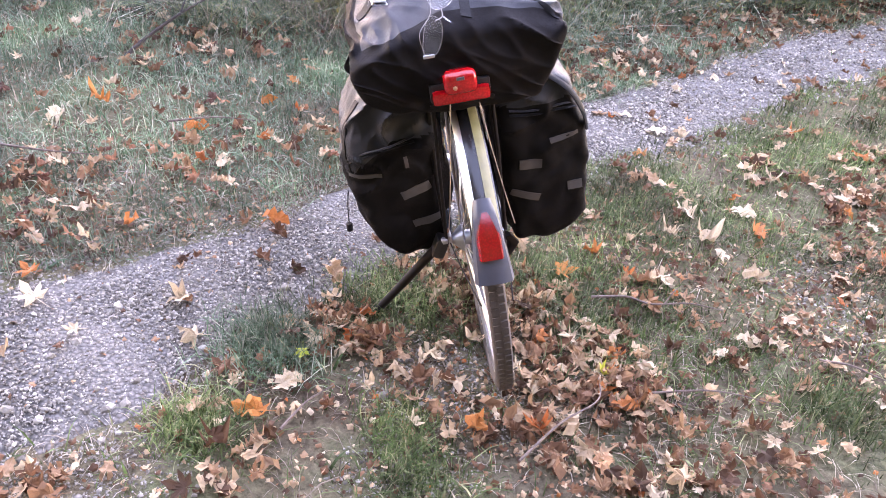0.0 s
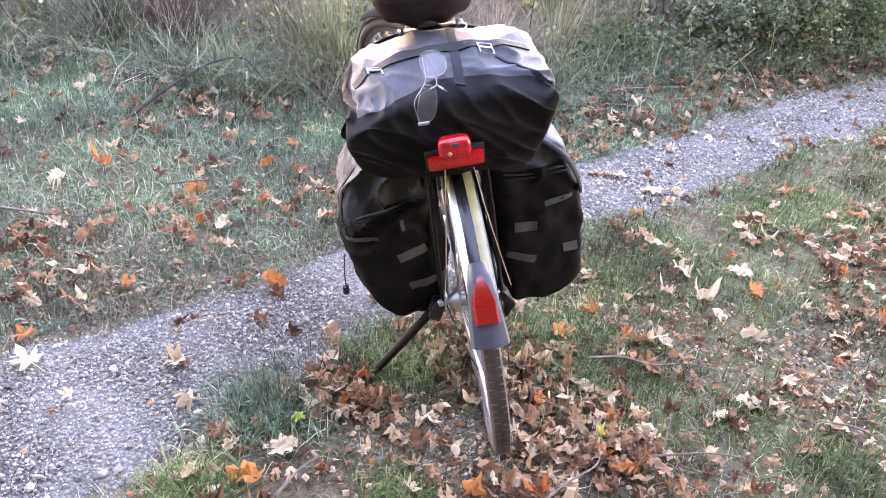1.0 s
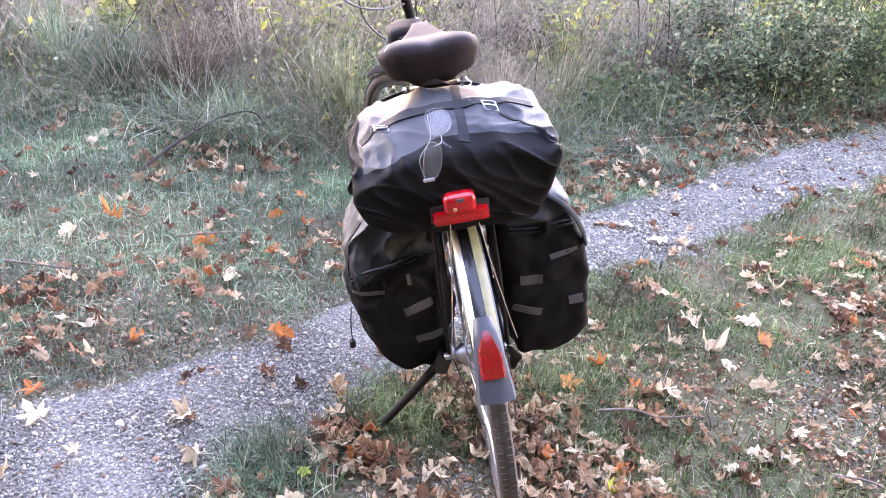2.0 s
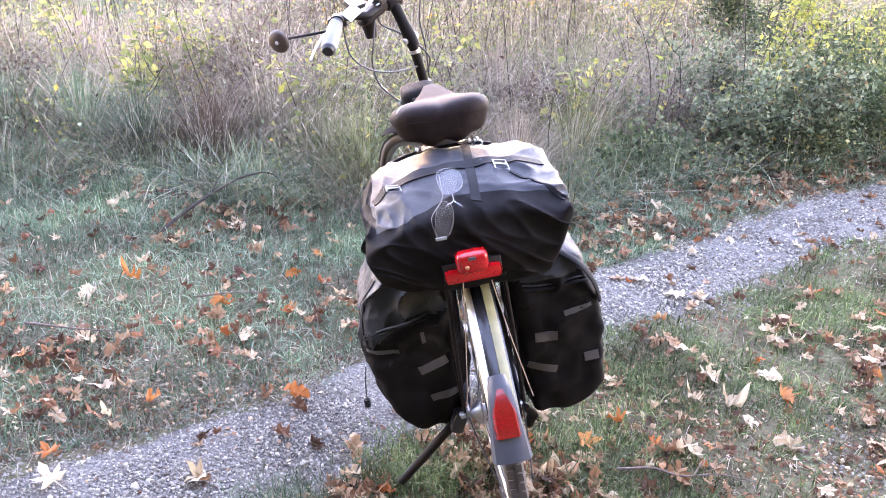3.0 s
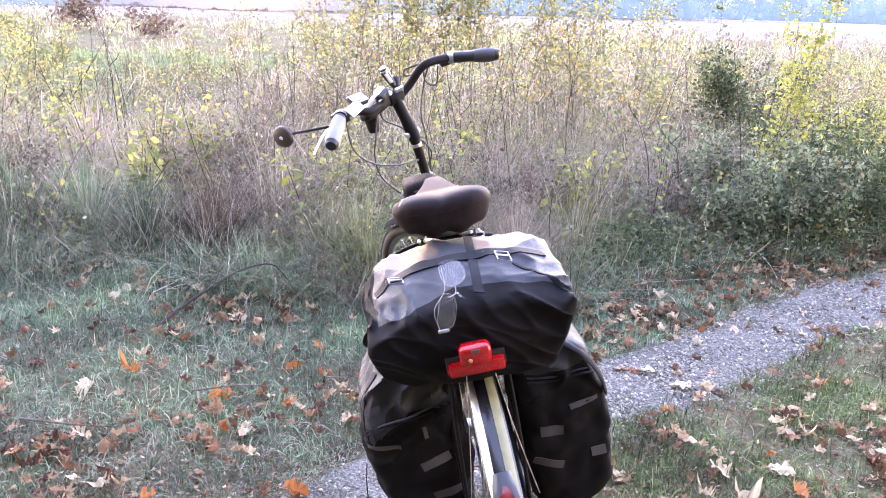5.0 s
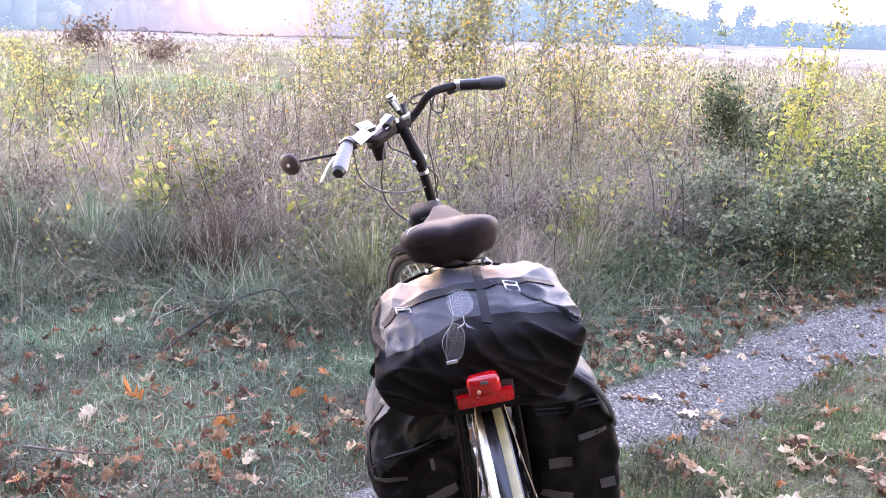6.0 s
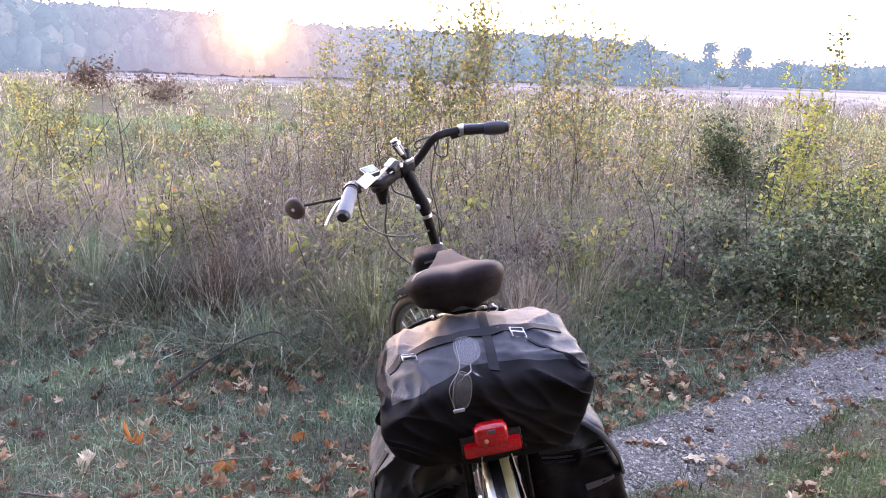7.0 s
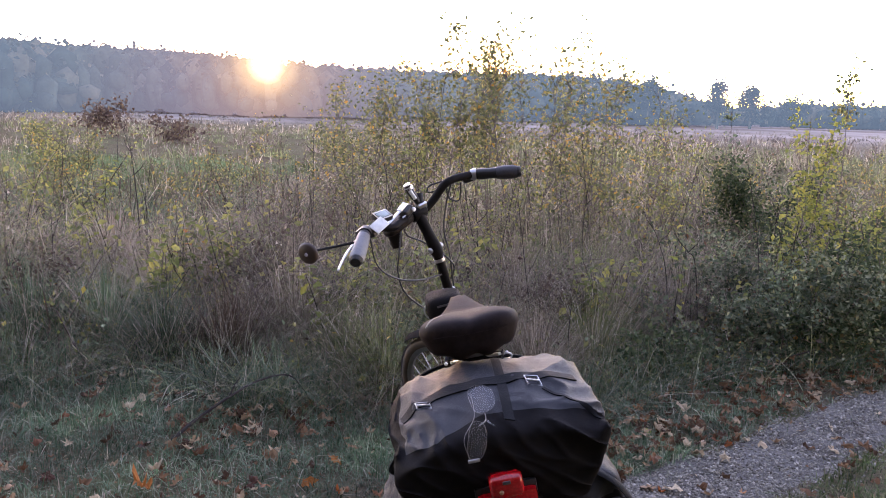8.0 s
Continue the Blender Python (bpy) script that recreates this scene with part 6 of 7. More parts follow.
    stem = part("stem", joined(tube([turned((0, 0.928, 0.875)), turned((0, 0.915, 0.955)), turned((0, 0.911, 1.0))], [0.0145, 0.0145, 0.0155], 14), tube([turned((0, 0.907, 0.995)), turned((0, 0.909, 1.02)), turned((0, 0.918, 1.07)), turned((0, 0.927, 1.125))], [0.0185, 0.02, 0.0165, 0.017], 14)), M_DARKSTEEL, bike, "black adjustable stem")
    part("stem_ring", tube([turned((0, 0.9135, 0.975)), turned((0, 0.9125, 0.985))], 0.0165, 14), M_STEEL, stem)
    part("stem_bolt", lathe([(0.007, -0.025), (0.009, -0.021), (0.009, 0.021), (0.007, 0.025)], 12, steer @ pose(0, 0.908, 1.018, 0, 90, 0)), M_STEEL, stem)
    B = Vector((0, 0.929, 1.132))
    part("bar_clamp", lathe([(0.016, -0.026), (0.02, -0.022), (0.02, 0.022), (0.016, 0.026)], 16, steer @ Matrix.Translation(B) @ pose(0, 0, 0, 0, 90, 0)), M_DARKSTEEL, stem)
    part("clamp_plate", round_box((0.03, 0.012, 0.018), 0.004, steer @ Matrix.Translation(B + Vector((0.016, -0.012, 0.016))) @ pose(0, 0, 0, 30, 0, 0)), M_SILVER, stem, "bright clamp plate")

    def bar(x, y, z):
        return B + Vector((x, y, z))

    for s in (-1, 1):
        k = 1.0 if s > 0 else 0.15
        half = [bar(0, 0, 0), bar(0.03 * s, 0, 0.0), bar(0.065 * s, -0.012, 0.018 * k), bar(0.095 * s, -0.03, 0.042 * k), bar(0.12 * s, -0.04, 0.05 * k), bar(0.16 * s, -0.04, 0.045 * (k + 1) / 2), bar(0.215 * s, -0.05, 0.031), bar(0.3 * s, -0.12, -0.002)]
        part("handlebar", tube(bent(half), 0.0122, 12), M_DARKSTEEL, bike, "black back-swept handlebar half")
        a, b = Vector(bar(0.215 * s, -0.05, 0.031)), Vector(bar(0.311 * s, -0.129, -0.006))
        prof = [0.0165, 0.0175, 0.016, 0.0165, 0.0185, 0.0195, 0.0185, 0.016]
        grip = part("grip", tube([turned(a.lerp(b, k / 7)) for k in range(8)], prof, 14), M_BLACK, bike, "black and grey rubber grip")
        part("grip_end", tube([turned(a.lerp(b, 0.97)), turned(a.lerp(b, 1.02))], [0.0175, 0.014], 14), M_BLACK, grip)
        part("grip_collar", tube([turned(a.lerp(b, -0.16)), turned(a.lerp(b, -0.02))], [0.016, 0.0195], 14), M_STEEL if s > 0 else M_BLACK, grip)
        part("grip_pad", tube([turned(a.lerp(b, 0.1 if s < 0 else 0.45)), turned(a.lerp(b, 0.6)), turned(a.lerp(b, 0.8)), turned(a.lerp(b, 0.93))], [0.0185, 0.0205, 0.0212, 0.019], 14), M_GRIP if s < 0 else M_GRIPDARK, grip, "grey rubber palm pad" if s < 0 else "dark rubber palm pad")
        lev = part("brake_lever", tube(bent([bar(0.2 * s, -0.03, 0.03), bar(0.24 * s, -0.012, 0.012), bar(0.285 * s, -0.025, -0.004), bar(0.33 * s, -0.05, -0.022)]), [0.008] * 7 + [0.0065] * 6 + [0.005] * 6, 8, squash=0.6), M_SILVER if s < 0 else M_DARKSTEEL, bike, "bright brake lever" if s < 0 else "dark brake lever")
        part("lever_body", round_box((0.045, 0.035, 0.03), 0.009, steer @ Matrix.Translation(bar(0.2 * s, -0.025, 0.03)) @ pose(0, 0, 0, 0, 0, -30 * s)), M_BLACK, lev)
    # what is fixed to the bars
    comp = part("bike_computer", round_box((0.05, 0.04, 0.016), 0.006, steer @ Matrix.Translation(bar(-0.14, -0.045, 0.05)) @ pose(0, 0, 0, 35, 8, 6)), M_BLACK, bike, "small bicycle computer with pale rim")
    part("rim", tube([steer @ Matrix.Translation(bar(-0.14, -0.045, 0.05)) @ pose(0, 0, 0, 35, 8, 6) @ Vector(q) for q in ((-0.022, -0.016, 0.008), (0.022, -0.016, 0.008), (0.022, 0.016, 0.008), (-0.022, 0.016, 0.008))], 0.0022, 6, closed=True), M_WHITE, comp, "white rim")
    part("screen", round_box((0.036, 0.024, 0.003), 0.001, steer @ Matrix.Translation(bar(-0.14, -0.045, 0.05)) @ pose(0, 0, 0, 35, 8, 6) @ pose(0, 0, 0.0085)), M_SCREEN, comp, "grey display")
    part("cover_plate", round_box((0.05, 0.034, 0.004), 0.0018, steer @ Matrix.Translation(bar(-0.18, -0.085, 0.042)) @ pose(0, 0, 0, 52, -10, 10)), M_WHITE, bike, "white shifter cover plate")
    part("shift_body", round_box((0.05, 0.04, 0.03), 0.01, steer @ Matrix.Translation(bar(-0.175, -0.02, 0.022)) @ pose(0, 0, 0, 0, 0, 30)), M_BLACK, bike)
    part("lamp_holder", soft_box(6, 4.0, lambda x, y, z: turned(bar(-0.068 + 0.056 * x, 0.002 + 0.022 * y * (1 - 0.2 * x), 0.0 + 0.019 * z * (1 + 0.25 * x) + 0.012 * x))), M_BROWN, bike, "black bar-mounted lamp holder")
    pod = part("switch_pod", round_box((0.04, 0.034, 0.026), 0.009, steer @ Matrix.Translation(bar(-0.045, -0.016, 0.026)) @ pose(0, 0, 0, 15, -18, 8), 3), M_BLACK, bike, "rounded black switch pod")
    part("pod_cap", round_box((0.034, 0.02, 0.006), 0.0028, steer @ Matrix.Translation(bar(-0.05, -0.014, 0.041)) @ pose(0, 0, 0, 15, -18, 8)), M_SILVER, pod, "bright cap")
    part("pod_button", lathe([(0.007, 0), (0.006, 0.004), (0.002, 0.005)], 12, steer @ Matrix.Translation(bar(-0.03, -0.034, 0.024)) @ pose(0, 0, 0, 80)), M_STEEL, pod)
    part("light_body", tube([turned(bar(-0.078, 0.03, 0.0)), turned(bar(-0.08, 0.034, -0.03)), turned(bar(-0.084, 0.04, -0.07))], [0.02, 0.022, 0.016], 12), M_BROWN, bike)
    part("holder_trim", tube(bent([bar(-0.12, -0.01, 0.014), bar(-0.08, -0.013, 0.028), bar(-0.03, -0.013, 0.042)], 4), 0.008, 8, squash=0.4), M_SILVER, bike, "bright trim strip")
    part("holder_trim", tube(bent([bar(-0.07, -0.028, 0.016), bar(-0.05, -0.029, 0.02)], 4), 0.004, 8, squash=0.5), M_SILVER, bike, "bright trim strip")
    bell = part("bell", tube([turned(bar(0.012, -0.004, 0.03)), turned(bar(0.004, -0.004, 0.055)), turned(bar(-0.002, -0.004, 0.08)), turned(bar(-0.003, -0.004, 0.09))], [0.009, 0.0115, 0.0125, 0.009], 12), M_BLACK, bike, "narrow black bell with bright rings")
    part("bell_ring", tube([turned(bar(0.0, -0.004, 0.076)), turned(bar(-0.001, -0.004, 0.084))], 0.0132, 14), M_SILVER, bell)
    part("bell_ring", tube([turned(bar(-0.002, -0.004, 0.089)), turned(bar(-0.003, -0.004, 0.093))], 0.0105, 14), M_SILVER, bell)
    part("bell_strip", tube([turned(bar(0.002, -0.012, 0.045)), turned(bar(-0.006, -0.013, 0.074))], 0.006, 8), M_WHITE, bell)
    part("bell_clamp", tube([turned(bar(0.02, 0, 0.0)), turned(bar(0.02, -0.003, 0.03)), turned(bar(0.03, 0.0, 0.05))], [0.015, 0.013, 0.01], 10), M_BLACK, bell)
    arm_a, arm_b = turned(bar(-0.235, -0.025, 0.016)), Vector((-0.354, 0.646, 1.114))
    face = Matrix.Translation(arm_b) @ pose(0, 0, 0, -82, 0, -30)
    mirror = part("bar_mirror", lathe([(0.005, -0.008), (0.025, -0.006), (0.0295, -0.001), (0.0295, 0.004), (0.027, 0.005)], 28, face), M_MIRRORBACK, bike, "round black bar mirror on a thin arm")
    part("mirror_arm", tube([turned(bar(-0.2, -0.02, 0.02)), arm_a, arm_b + Vector((0.02, 0, 0.004))], 0.0036, 8), M_DARKSTEEL, mirror, "thin dark arm")
    part("mirror_glass", lathe([(0.026, 0.0), (0.0255, 0.0015)], 28, face @ pose(0, 0, 0.0055)), M_MIRROR, mirror, "mirror glass")
    part("mirror_boss", lathe([(0.005, 0), (0.004, 0.003), (0.001, 0.004)], 10, face @ pose(0, 0, -0.008, 180)), M_STEEL, mirror)
    # cables
    for pts in (
            [turned(bar(-0.185, -0.02, 0.02)), Vector((-0.19, 0.8, 1.02)), Vector((-0.144, 0.82, 0.966)), Vector((-0.081, 0.85, 0.942)), Vector((-0.012, 0.9, 0.935))],
            [turned(bar(-0.05, 0.02, 0.0)), Vector((-0.122, 0.86, 1.033)), Vector((-0.137, 0.86, 0.976)), Vector((-0.128, 0.87, 0.908)), Vector((-0.075, 0.9, 0.835)), Vector((-0.03, 0.96, 0.78))],
            [turned(bar(0.13, -0.035, 0.045)), Vector((0.045, 0.97, 1.14)), Vector((0.022, 0.96, 1.06)), Vector((0.025, 0.95, 0.98)), Vector((0.02, 0.95, 0.88))],
            [turned(bar(0.12, -0.02, 0.05)), turned(bar(0.115, -0.01, 0.0)), turned(bar(0.14, -0.02, -0.02)), turned(bar(0.155, -0.04, 0.03))],
            [turned(bar(0.085, -0.02, 0.036)), turned(bar(0.062, 0.0, 0.04)), turned(bar(0.07, 0.0, 0.056)), turned(bar(0.105, -0.025, 0.056))],
            [turned(bar(-0.06, 0.0, 0.0)), Vector((-0.09, 0.9, 1.07)), Vector((-0.04, 0.93, 1.03)), Vector((0.03, 0.94, 0.95)), Vector((0.0, 0.95, 0.88))]):
        part("cable", tube(smooth_line(pts, 8), 0.0026, 6), M_BLACK, bike)
    # pouch on the top tube behind the steering head
    pouch = part("frame_pouch", soft_box(8, 4.0, lambda x, y, z: Vector((-0.022 + 0.054 * x, 0.84 + 0.06 * y, 0.858 + 0.037 * z + 0.004 * y))), M_BLACKCLOTH, bike, "small black pouch strapped behind the steering head")
    part("pouch_label", round_box((0.05, 0.002, 0.006), 0.0008, pose(-0.02, 0.779, 0.872, 0, -4, 0)), M_REFLECT, pouch, "thin grey bar on the pouch")
    part("head_ring", tube([(-0.07 + 0.012 * math.cos(w), 0.86, 0.842 + 0.02 * math.sin(w)) for w in np.linspace(0, 2 * math.pi, 17)[:-1]], 0.003, 6, closed=True), M_SILVER, bike)
    return bike


def crease(p, f, a):
    return a * noise.noise(Vector(p) * f)


def split(shape_fn, n, power, upper):
    """A cushion shape in two: faces whose middle upper() accepts, and the rest."""
    V, F = soft_box(n, power, shape_fn)
    raw, _ = soft_box(n, power, lambda x, y, z: Vector((x, y, z)))
    groups = ([], [])
    for f in F:
        c = sum((raw[i] for i in f), Vector()) / 4
        groups[0 if upper(c) else 1].append(f)
    out = []
    for g in groups:
        used = sorted({i for f in g for i in f})
        at = {i: k for k, i in enumerate(used)}
        out.append(([V[i] for i in used], [[at[i] for i in f] for f in g]))
    return out, (V, F)


def tree_of(shape):
    from mathutils.bvhtree import BVHTree
    return BVHTree.FromPolygons(shape[0], shape[1])


def band(tree, ends, width, way, lift=0.0025, n=10):
    """A strap lying on a surface between two points, dropped onto it along way; ends in free space."""
    way = Vector(way).normalized()
    a, b = Vector(ends[0]), Vector(ends[1])
    across = (b - a).cross(way).normalized()
    V, F = [], []
    for i in range(n + 1):
        p = a.lerp(b, i / n)
        for s in (-0.5, 0.5):
            q = p + across * s * width
            hit, nor, _, _ = tree.ray_cast(q - way * 0.5, way)
            if hit is None:
                hit, nor, _, _ = tree.find_nearest(q)
            V += [hit - way * lift, hit + way * 0.002]
    for i in range(n):
        k = 4 * i
        F += [[k, k + 4, k + 6, k + 2], [k + 1, k + 3, k + 7, k + 5], [k, k + 1, k + 5, k + 4], [k + 2, k + 6, k + 7, k + 3]]
    F += [[0, 2, 3, 1], [4 * n, 4 * n + 1, 4 * n + 3, 4 * n + 2]]
    return V, F


def buckle(parent, m):
    frame_shape = joined(tube([m @ Vector(p) for p in ((-0.013, -0.016, 0), (0.013, -0.016, 0), (0.013, 0.016, 0), (-0.013, 0.016, 0))], 0.0017, 6, closed=True), tube([m @ Vector((-0.013, 0, 0.001)), m @ Vector((0.013, 0, 0.001))], 0.002, 6))
    part("buckle", frame_shape, M_STEEL, parent, "bright metal slide buckle")


def make_rack_bag():
    def warp(x, y, z):
        seam = -0.72 - 0.17 * max(0, 1 - abs(x + 0.55) / 0.45)
        y = -1 + (y + 1) * (seam + 1) / 0.28 if y < -0.72 else seam + (y + 0.72) * (1 - seam) / 1.72
        top = 0.918 - (0.034 * x ** 3 if x > 0 else 0.07 * abs(x) ** 2.2) - 0.05 * max(0, -y - 0.1) ** 1.3 - 0.05 * max(0, y - 0.3) ** 2 - 0.012 * x
        low = 0.705 + (0.035 * max(0, -x) ** 1.5)
        X = (0.2 if x > 0 else 0.19) * x * (1 - (0.13 * max(0, 0.9 - z) if x > 0 else 0.05 * max(0, 0.4 - z) ** 1.2))
        Y = 0.03 + 0.165 * y + (0.022 * max(0, -z) if y < 0 else 0)
        p = Vector((X, Y, low + (top - low) * (z + 1) / 2))
        side = max(0, abs(x) - 0.45)
        p += Vector((crease((p.x * 5, p.y * 9, p.z * 3), 4, 0.004), crease((p.x * 3, p.z * 6, 1.5), 6, 0.0035), crease((p.x * 7, p.y * 3, 7.0), 3.5, 0.005) + 0.007 * abs(noise.noise(Vector((p.x * 24, p.y * 10, 3.0)))) * min(1, 0.35 + 1.2 * side)))
        ridge = 1 - abs(noise.noise(Vector((p.x * 9 + p.z * 7, p.y * 5 + p.z * 10, 1.0))))
        fine = (1 - abs(noise.noise(Vector((p.x * 16 + p.z * 20, p.y * 10 + p.z * 14, 4.0))))) ** 8
        p.z += (0.01 if x > 0 else 0.012) * ridge ** 6 * (0.35 + 1.3 * side) + 0.008 * fine * (0.4 + 1.6 * side)
        p.y -= (0.012 * ridge ** 6 + 0.009 * fine) * (0.4 + 1.2 * side) * (1 if y < 0 else -0.5)
        if x < 0:
            p.x += 0.009 * side * math.sin(34 * p.z + 30 * p.y)
            p.z += 0.009 * side * math.sin(46 * p.x + 26 * p.y)
        return p

    (top, body), whole = split(warp, 72, 16.0, lambda c: c.z > 0.84 + 0.12 * min(0, c.x + 0.35) and c.y > -0.722 and c.x > -0.87)
    tree = tree_of(whole)
    bag = thing("rack_bag", BIKE, "grey and black nylon bag strapped on the luggage rack", "bag")
    part("body", body, M_BLACKCLOTH, bag, "black nylon sides")
    part("top_panel", top, M_GREYCLOTH, bag, "grey nylon top panel")
    down = (0, 0.25, -1)
    part("cross_strap", band(tree, ((-0.165, -0.035, 1.0), (-0.12, -0.025, 1.0)), 0.025, down), M_WEBBING, bag)
    part("cross_strap", band(tree, ((-0.122, -0.025, 1.0), (0.09, -0.015, 1.0)), 0.026, down, 0.003, 14), M_WEBBING, bag, "black webbing strap across the top")
    part("cross_strap", band(tree, ((0.088, -0.015, 1.0), (0.175, -0.005, 1.0)), 0.025, down), M_WEBBING, bag)
    part("length_strap", band(tree, ((0.026, -0.115, 1.0), (0.04, 0.16, 1.0)), 0.018, (0, 0, -1), 0.002, 14), M_WEBBING, bag, "dark centre band")
    part("zip", band(tree, ((0.105, -0.03, 1.0), (0.188, -0.115, 1.0)), 0.006, (0, 0, -1), 0.002, 12), M_WEBBING, bag, "black coarse zip")
    for x, y, along in ((-0.121, -0.025, (0.98, 0.1, 0.45)), (0.088, -0.015, (1, 0.1, -0.25))):
        hit, nor, _, _ = tree.ray_cast(Vector((x, y, 1.2)), Vector((0, 0, -1)))
        ax = (Vector(along) - nor * Vector(along).dot(nor)).normalized()
        ay = nor.cross(ax)
        turn = Matrix((ax, ay, nor)).transposed().to_4x4()
        buckle(bag, Matrix.Translation(hit + nor * 0.006) @ turn)
    part("side_handle", tube(smooth_line([(-0.178, -0.08, 0.85), (-0.196, -0.06, 0.82), (-0.2, -0.02, 0.79), (-0.19, 0.02, 0.76)], 5), 0.006, 6, squash=0.4), M_WEBBING, bag)
    part("piping", tube(smooth_line([(-0.17, 0.17, 0.86), (-0.1, 0.195, 0.893), (0.0, 0.2, 0.9), (0.09, 0.195, 0.89), (0.17, 0.17, 0.85)], 5), 0.004, 6), M_WEBBING, bag, "black piping along the front edge")
    part("d_ring", tube([(0.068 + 0.011 * math.cos(w), 0.175, 0.901 + 0.007 * math.sin(w)) for w in np.linspace(0, 2 * math.pi, 13)[:-1]], 0.002, 6, closed=True), M_SILVER, bag)
    return tree


def make_pannier(s):
    """One side bag; s = -1 for the bicycle's left."""
    left = s < 0

    def warp(x, y, z):
        if left:
            z -= 0.36 * max(0, -x) * (1 - z * z) * 1.33
        h = (z + 1) / 2
        lo, hi = (0.272, 0.725) if left else (0.268, 0.70)
        Z = lo + (hi - lo) * h
        out = np.interp(Z, (0.27, 0.33, 0.42, 0.54, 0.62, 0.72), (0.165, 0.215, 0.25, 0.262, 0.248, 0.205)) if left else np.interp(Z, (0.27, 0.3, 0.34, 0.5, 0.6, 0.72), (0.2, 0.232, 0.262, 0.268, 0.25, 0.215))
        inn = np.interp(Z, (0.27, 0.33, 0.42, 0.55, 0.72), (0.09, 0.05, 0.032, 0.042, 0.055)) if left else np.interp(Z, (0.27, 0.42, 0.55, 0.72), (0.085, 0.075, 0.07, 0.065))
        q = (x * s + 1) / 2
        X = s * (inn + (out - inn) * q)
        Y = 0.155 + 0.155 * y + 0.03 * (1 - h) * (1 if y < 0 else 0.0)
        p = Vector((X, Y, Z))
        p += Vector((crease((p.x * 3, p.y * 8, p.z * 6), 4, 0.007), crease((p.x * 5, 3.0 * s, p.z * 4), 4, 0.009), crease((p.x * 5, p.y * 5, p.z * 2), 4, 0.006)))
        p += Vector((0.008 * s * abs(noise.noise(Vector((p.y * 9, p.z * 22, 5.0 * s)))), -0.012 * abs(noise.noise(Vector((p.x * 9, p.z * 16, 2.0)))) * (1 if y < 0 else 0), 0)) * (0.4 + h)
        fold = (1 - abs(noise.noise(Vector((p.x * 7 + p.z * 6, p.y * 6, p.z * 11 - p.x * 5 + 3.0 * s))))) ** 7
        fine = (1 - abs(noise.noise(Vector((p.x * 15 - p.z * 9, p.y * 12, p.z * 17 + 7.0 * s))))) ** 9
        p += Vector((0.005 * s * fold * q, -(0.02 * fold + 0.006 * fine) if y < 0 else 0.0, 0.008 * fold)) * max(0.15, min(1, 2.2 * h - 0.7)) * (1 if left else 0.45)
        if y < -0.5:
            p.y += 0.006 * math.sin(38 * p.z + 12 * p.x * s) * max(0, h - 0.45)
        return p

    (lid, body), whole = split(warp, 64, 5.0 if left else 8.0, lambda c: c.z > (0.5 if left else 0.72))
    tree = tree_of(whole)
    bag = thing("pannier", BIKE, "bulging black nylon side bag with grey lid above the kickstand" if left else "slacker black nylon side bag with grey lid beside the chain", "bag", "side bags on the rack")
    part("body", body, M_BLACKCLOTH, bag, "black nylon body")
    part("lid", lid, M_GREYCLOTH, bag, "creased grey nylon lid")
    ahead = (0, 1, 0)
    if left:
        marks = (((-0.146, -1, 0.474), (-0.083, -1, 0.490), 0.022), ((-0.133, -1, 0.388), (-0.066, -1, 0.402), 0.02), ((-0.25, -1, 0.537), (-0.18, -1, 0.532), 0.01), ((-0.124, -1, 0.545), (-0.125, -1, 0.572), 0.008))
    else:
        marks = (((0.112, -1, 0.5), (0.16, -1, 0.497), 0.024), ((0.09, -1, 0.428), (0.152, -1, 0.405), 0.019), ((0.18, -1, 0.549), (0.24, -1, 0.56), 0.01), ((0.215, -1, 0.424), (0.247, -1, 0.425), 0.02))
    for a, b, w in marks:
        part("reflective_strip", band(tree, (a, b), w, ahead, 0.002), M_REFLECT, bag, "grey reflective strip")
    x = 0.256 * s
    if left:
        part("strap_end", joined(tube(smooth_line([(-0.256, 0.0, 0.515), (-0.264, -0.004, 0.48), (-0.27, -0.002, 0.435)], 5), 0.0035, 6, squash=0.4), tube([(-0.27, -0.002, 0.435), (-0.272, -0.002, 0.418)], 0.007, 8)), M_WEBBING, bag, "loose hanging strap end")
    lip = ((-0.245, 0.575), (-0.2, 0.598), (-0.15, 0.61), (-0.1, 0.615)) if left else ((0.1, 0.632), (0.15, 0.626), (0.2, 0.63), (0.24, 0.622))
    for drop, radius, cloth, name in ((0.0, 0.0032, M_GREYCLOTH, "lid_piping"), (-0.009, 0.0042, M_WEBBING, "lid_seam")):
        line3 = []
        for px, pz in lip:
            hit, nor, _, _ = tree.ray_cast(Vector((px, -1, pz + drop)), Vector(ahead))
            line3.append((hit if hit is not None else tree.find_nearest(Vector((px, 0, pz + drop)))[0]) + Vector((0, -0.002, 0)))
        part(name, tube(smooth_line(line3, 6), radius, 6, squash=0.6), cloth, bag)
    if left:
        part("side_strap", band(tree, ((-1, 0.05, 0.69), (-1, 0.03, 0.53)), 0.02, (1, 0, 0), 0.003, 10), M_WEBBING, bag, "black strap down the bag's side")
    if not left:
        part("lid_strap", tube(smooth_line([(0.17, 0.02, 0.705), (0.222, -0.004, 0.665), (0.25, 0.0, 0.61), (0.262, 0.02, 0.56)], 6), 0.011, 8, squash=0.35), M_WEBBING, bag, "black lid strap")
    part("top_hook", round_box((0.03, 0.14, 0.03), 0.008, pose(0.065 * s, 0.12, 0.715)), M_BLACK, bag)


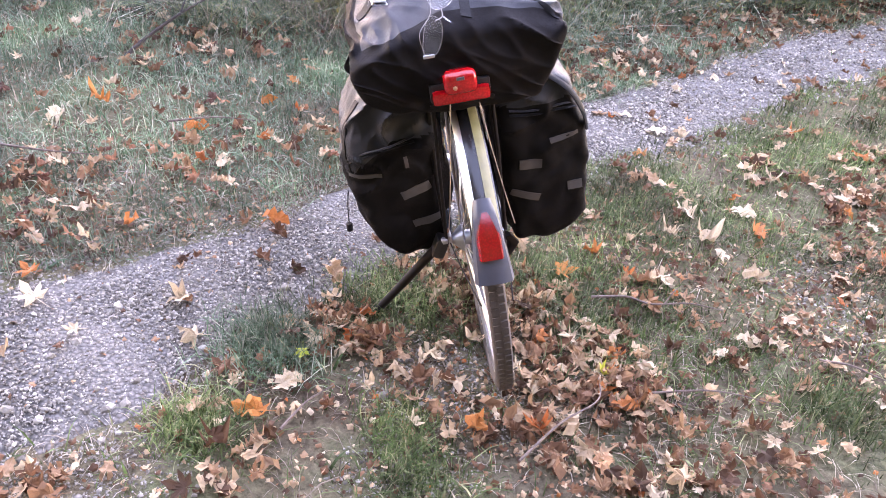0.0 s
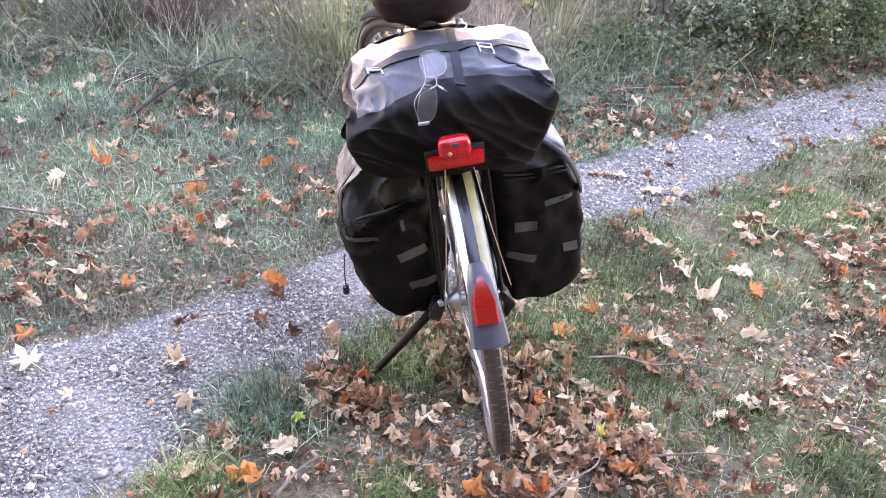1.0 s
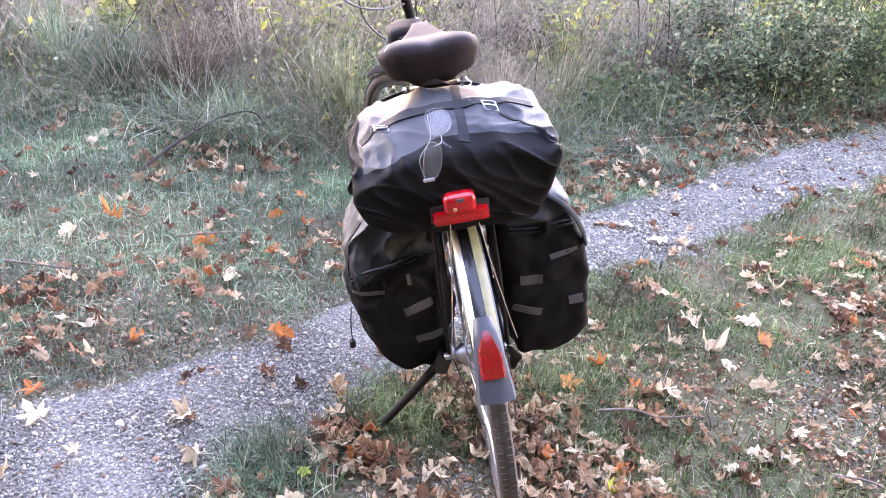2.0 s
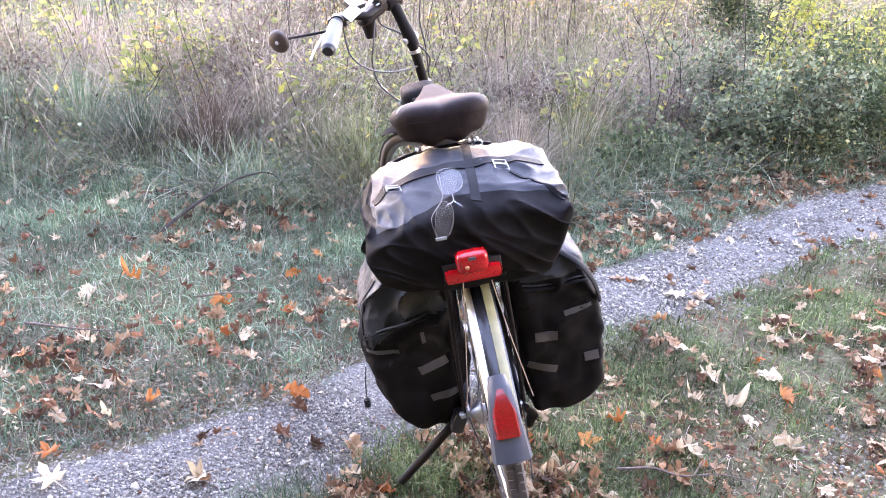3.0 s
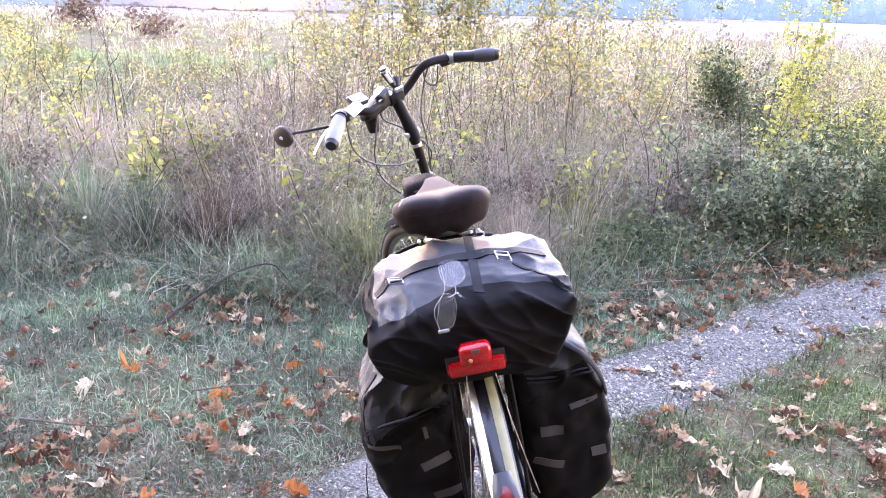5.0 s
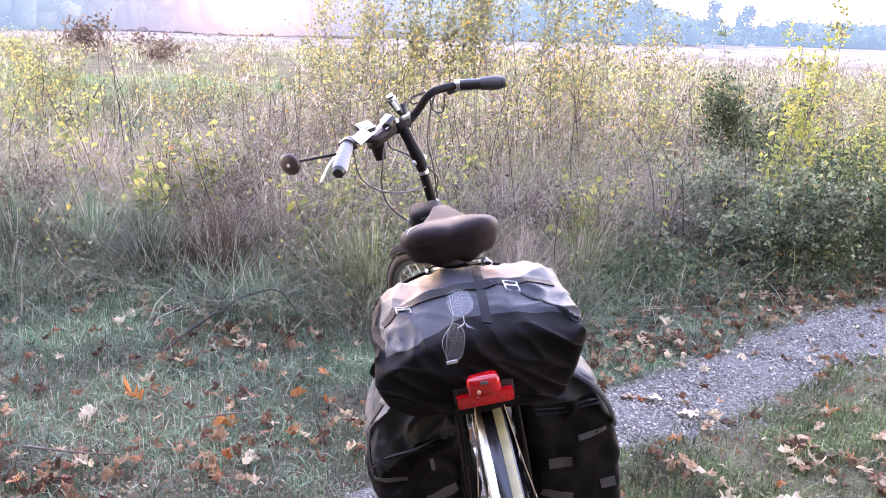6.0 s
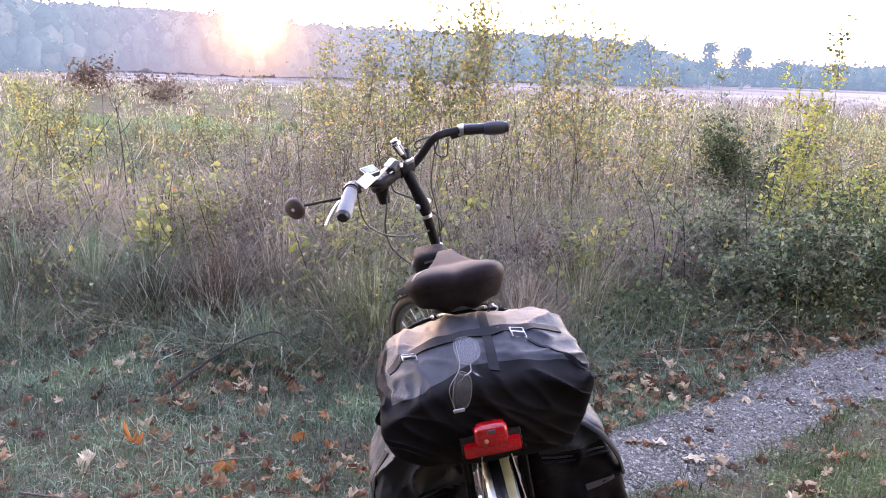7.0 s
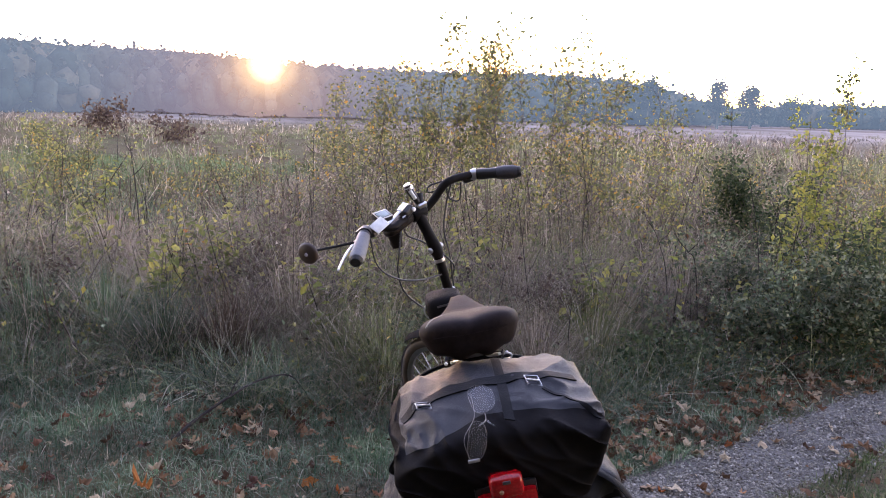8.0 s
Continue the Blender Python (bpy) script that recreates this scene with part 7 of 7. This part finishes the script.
def make_glasses(tree):
    """Clear rimless spectacles hung under the strap, one lens up and one hanging down the back."""
    spec = thing("spectacles", BIKE, "clear rimless spectacles tucked under the bag's strap", "spectacles")

    def lens(centre, w, h, turn, tilt):
        m = Matrix.Translation(centre) @ pose(0, 0, 0, tilt, 0, 0) @ pose(0, 0, 0, 0, 0, turn)
        pts = []
        for k in range(24):
            a = 2 * math.pi * k / 24
            c, d = math.cos(a), math.sin(a)
            pts.append((w * math.copysign(abs(c) ** 0.75, c), h * math.copysign(abs(d) ** 0.8, d) * (1 - 0.18 * c)))
        V = [m @ Vector((x, y, z + 3.0 * (x * x + y * y))) for z in (-0.0008, 0.0008) for x, y in pts]
        F = [list(range(24))[::-1], [24 + k for k in range(24)]] + [[k, (k + 1) % 24, 24 + (k + 1) % 24, 24 + k] for k in range(24)]
        part("lens", (V, F), M_CLEAR, spec, "clear lens")
        part("rim", tube([m @ Vector((x, y, 3.0 * (x * x + y * y))) for x, y in pts], 0.0003, 5, closed=True), M_LENSRIM, spec, "thin pale rim")

    a, b = Vector((-0.014, -0.08, 0.921)), Vector((-0.038, -0.15, 0.876))
    lens(a, 0.0225, 0.027, 8, 42)
    lens(b, 0.016, 0.034, -16, 80)
    part("bridge", tube(smooth_line([a + Vector((0, -0.02, -0.019)), a + Vector((-0.002, -0.036, -0.026)), b + Vector((0.008, 0.002, 0.026))], 5), 0.0008, 6), M_LENSRIM, spec)
    part("nose_pad", tube([a + Vector((0.0, -0.036, -0.026)), a + Vector((0.016, -0.042, -0.04))], 0.0012, 6), M_CLEAR, spec)
    part("temple", tube(smooth_line([b + Vector((-0.018, -0.008, -0.028)), b + Vector((-0.022, -0.006, 0.01)), a + Vector((-0.02, -0.025, -0.02)), a + Vector((-0.018, 0.0, 0.014))], 6), 0.00045, 6), M_LENSRIM, spec, "thin pale temple arm")
    part("hinge", round_box((0.02, 0.004, 0.006), 0.0015, Matrix.Translation(b + Vector((-0.012, -0.01, -0.03)))), M_STEEL, spec)


make_bicycle()
bag_tree = make_rack_bag()
make_pannier(-1)
make_pannier(1)
make_glasses(bag_tree)


# ---- small and strewn ground cover ----
make_lawn()
make_gravel()
make_stems()
make_twigs()
make_leaves()
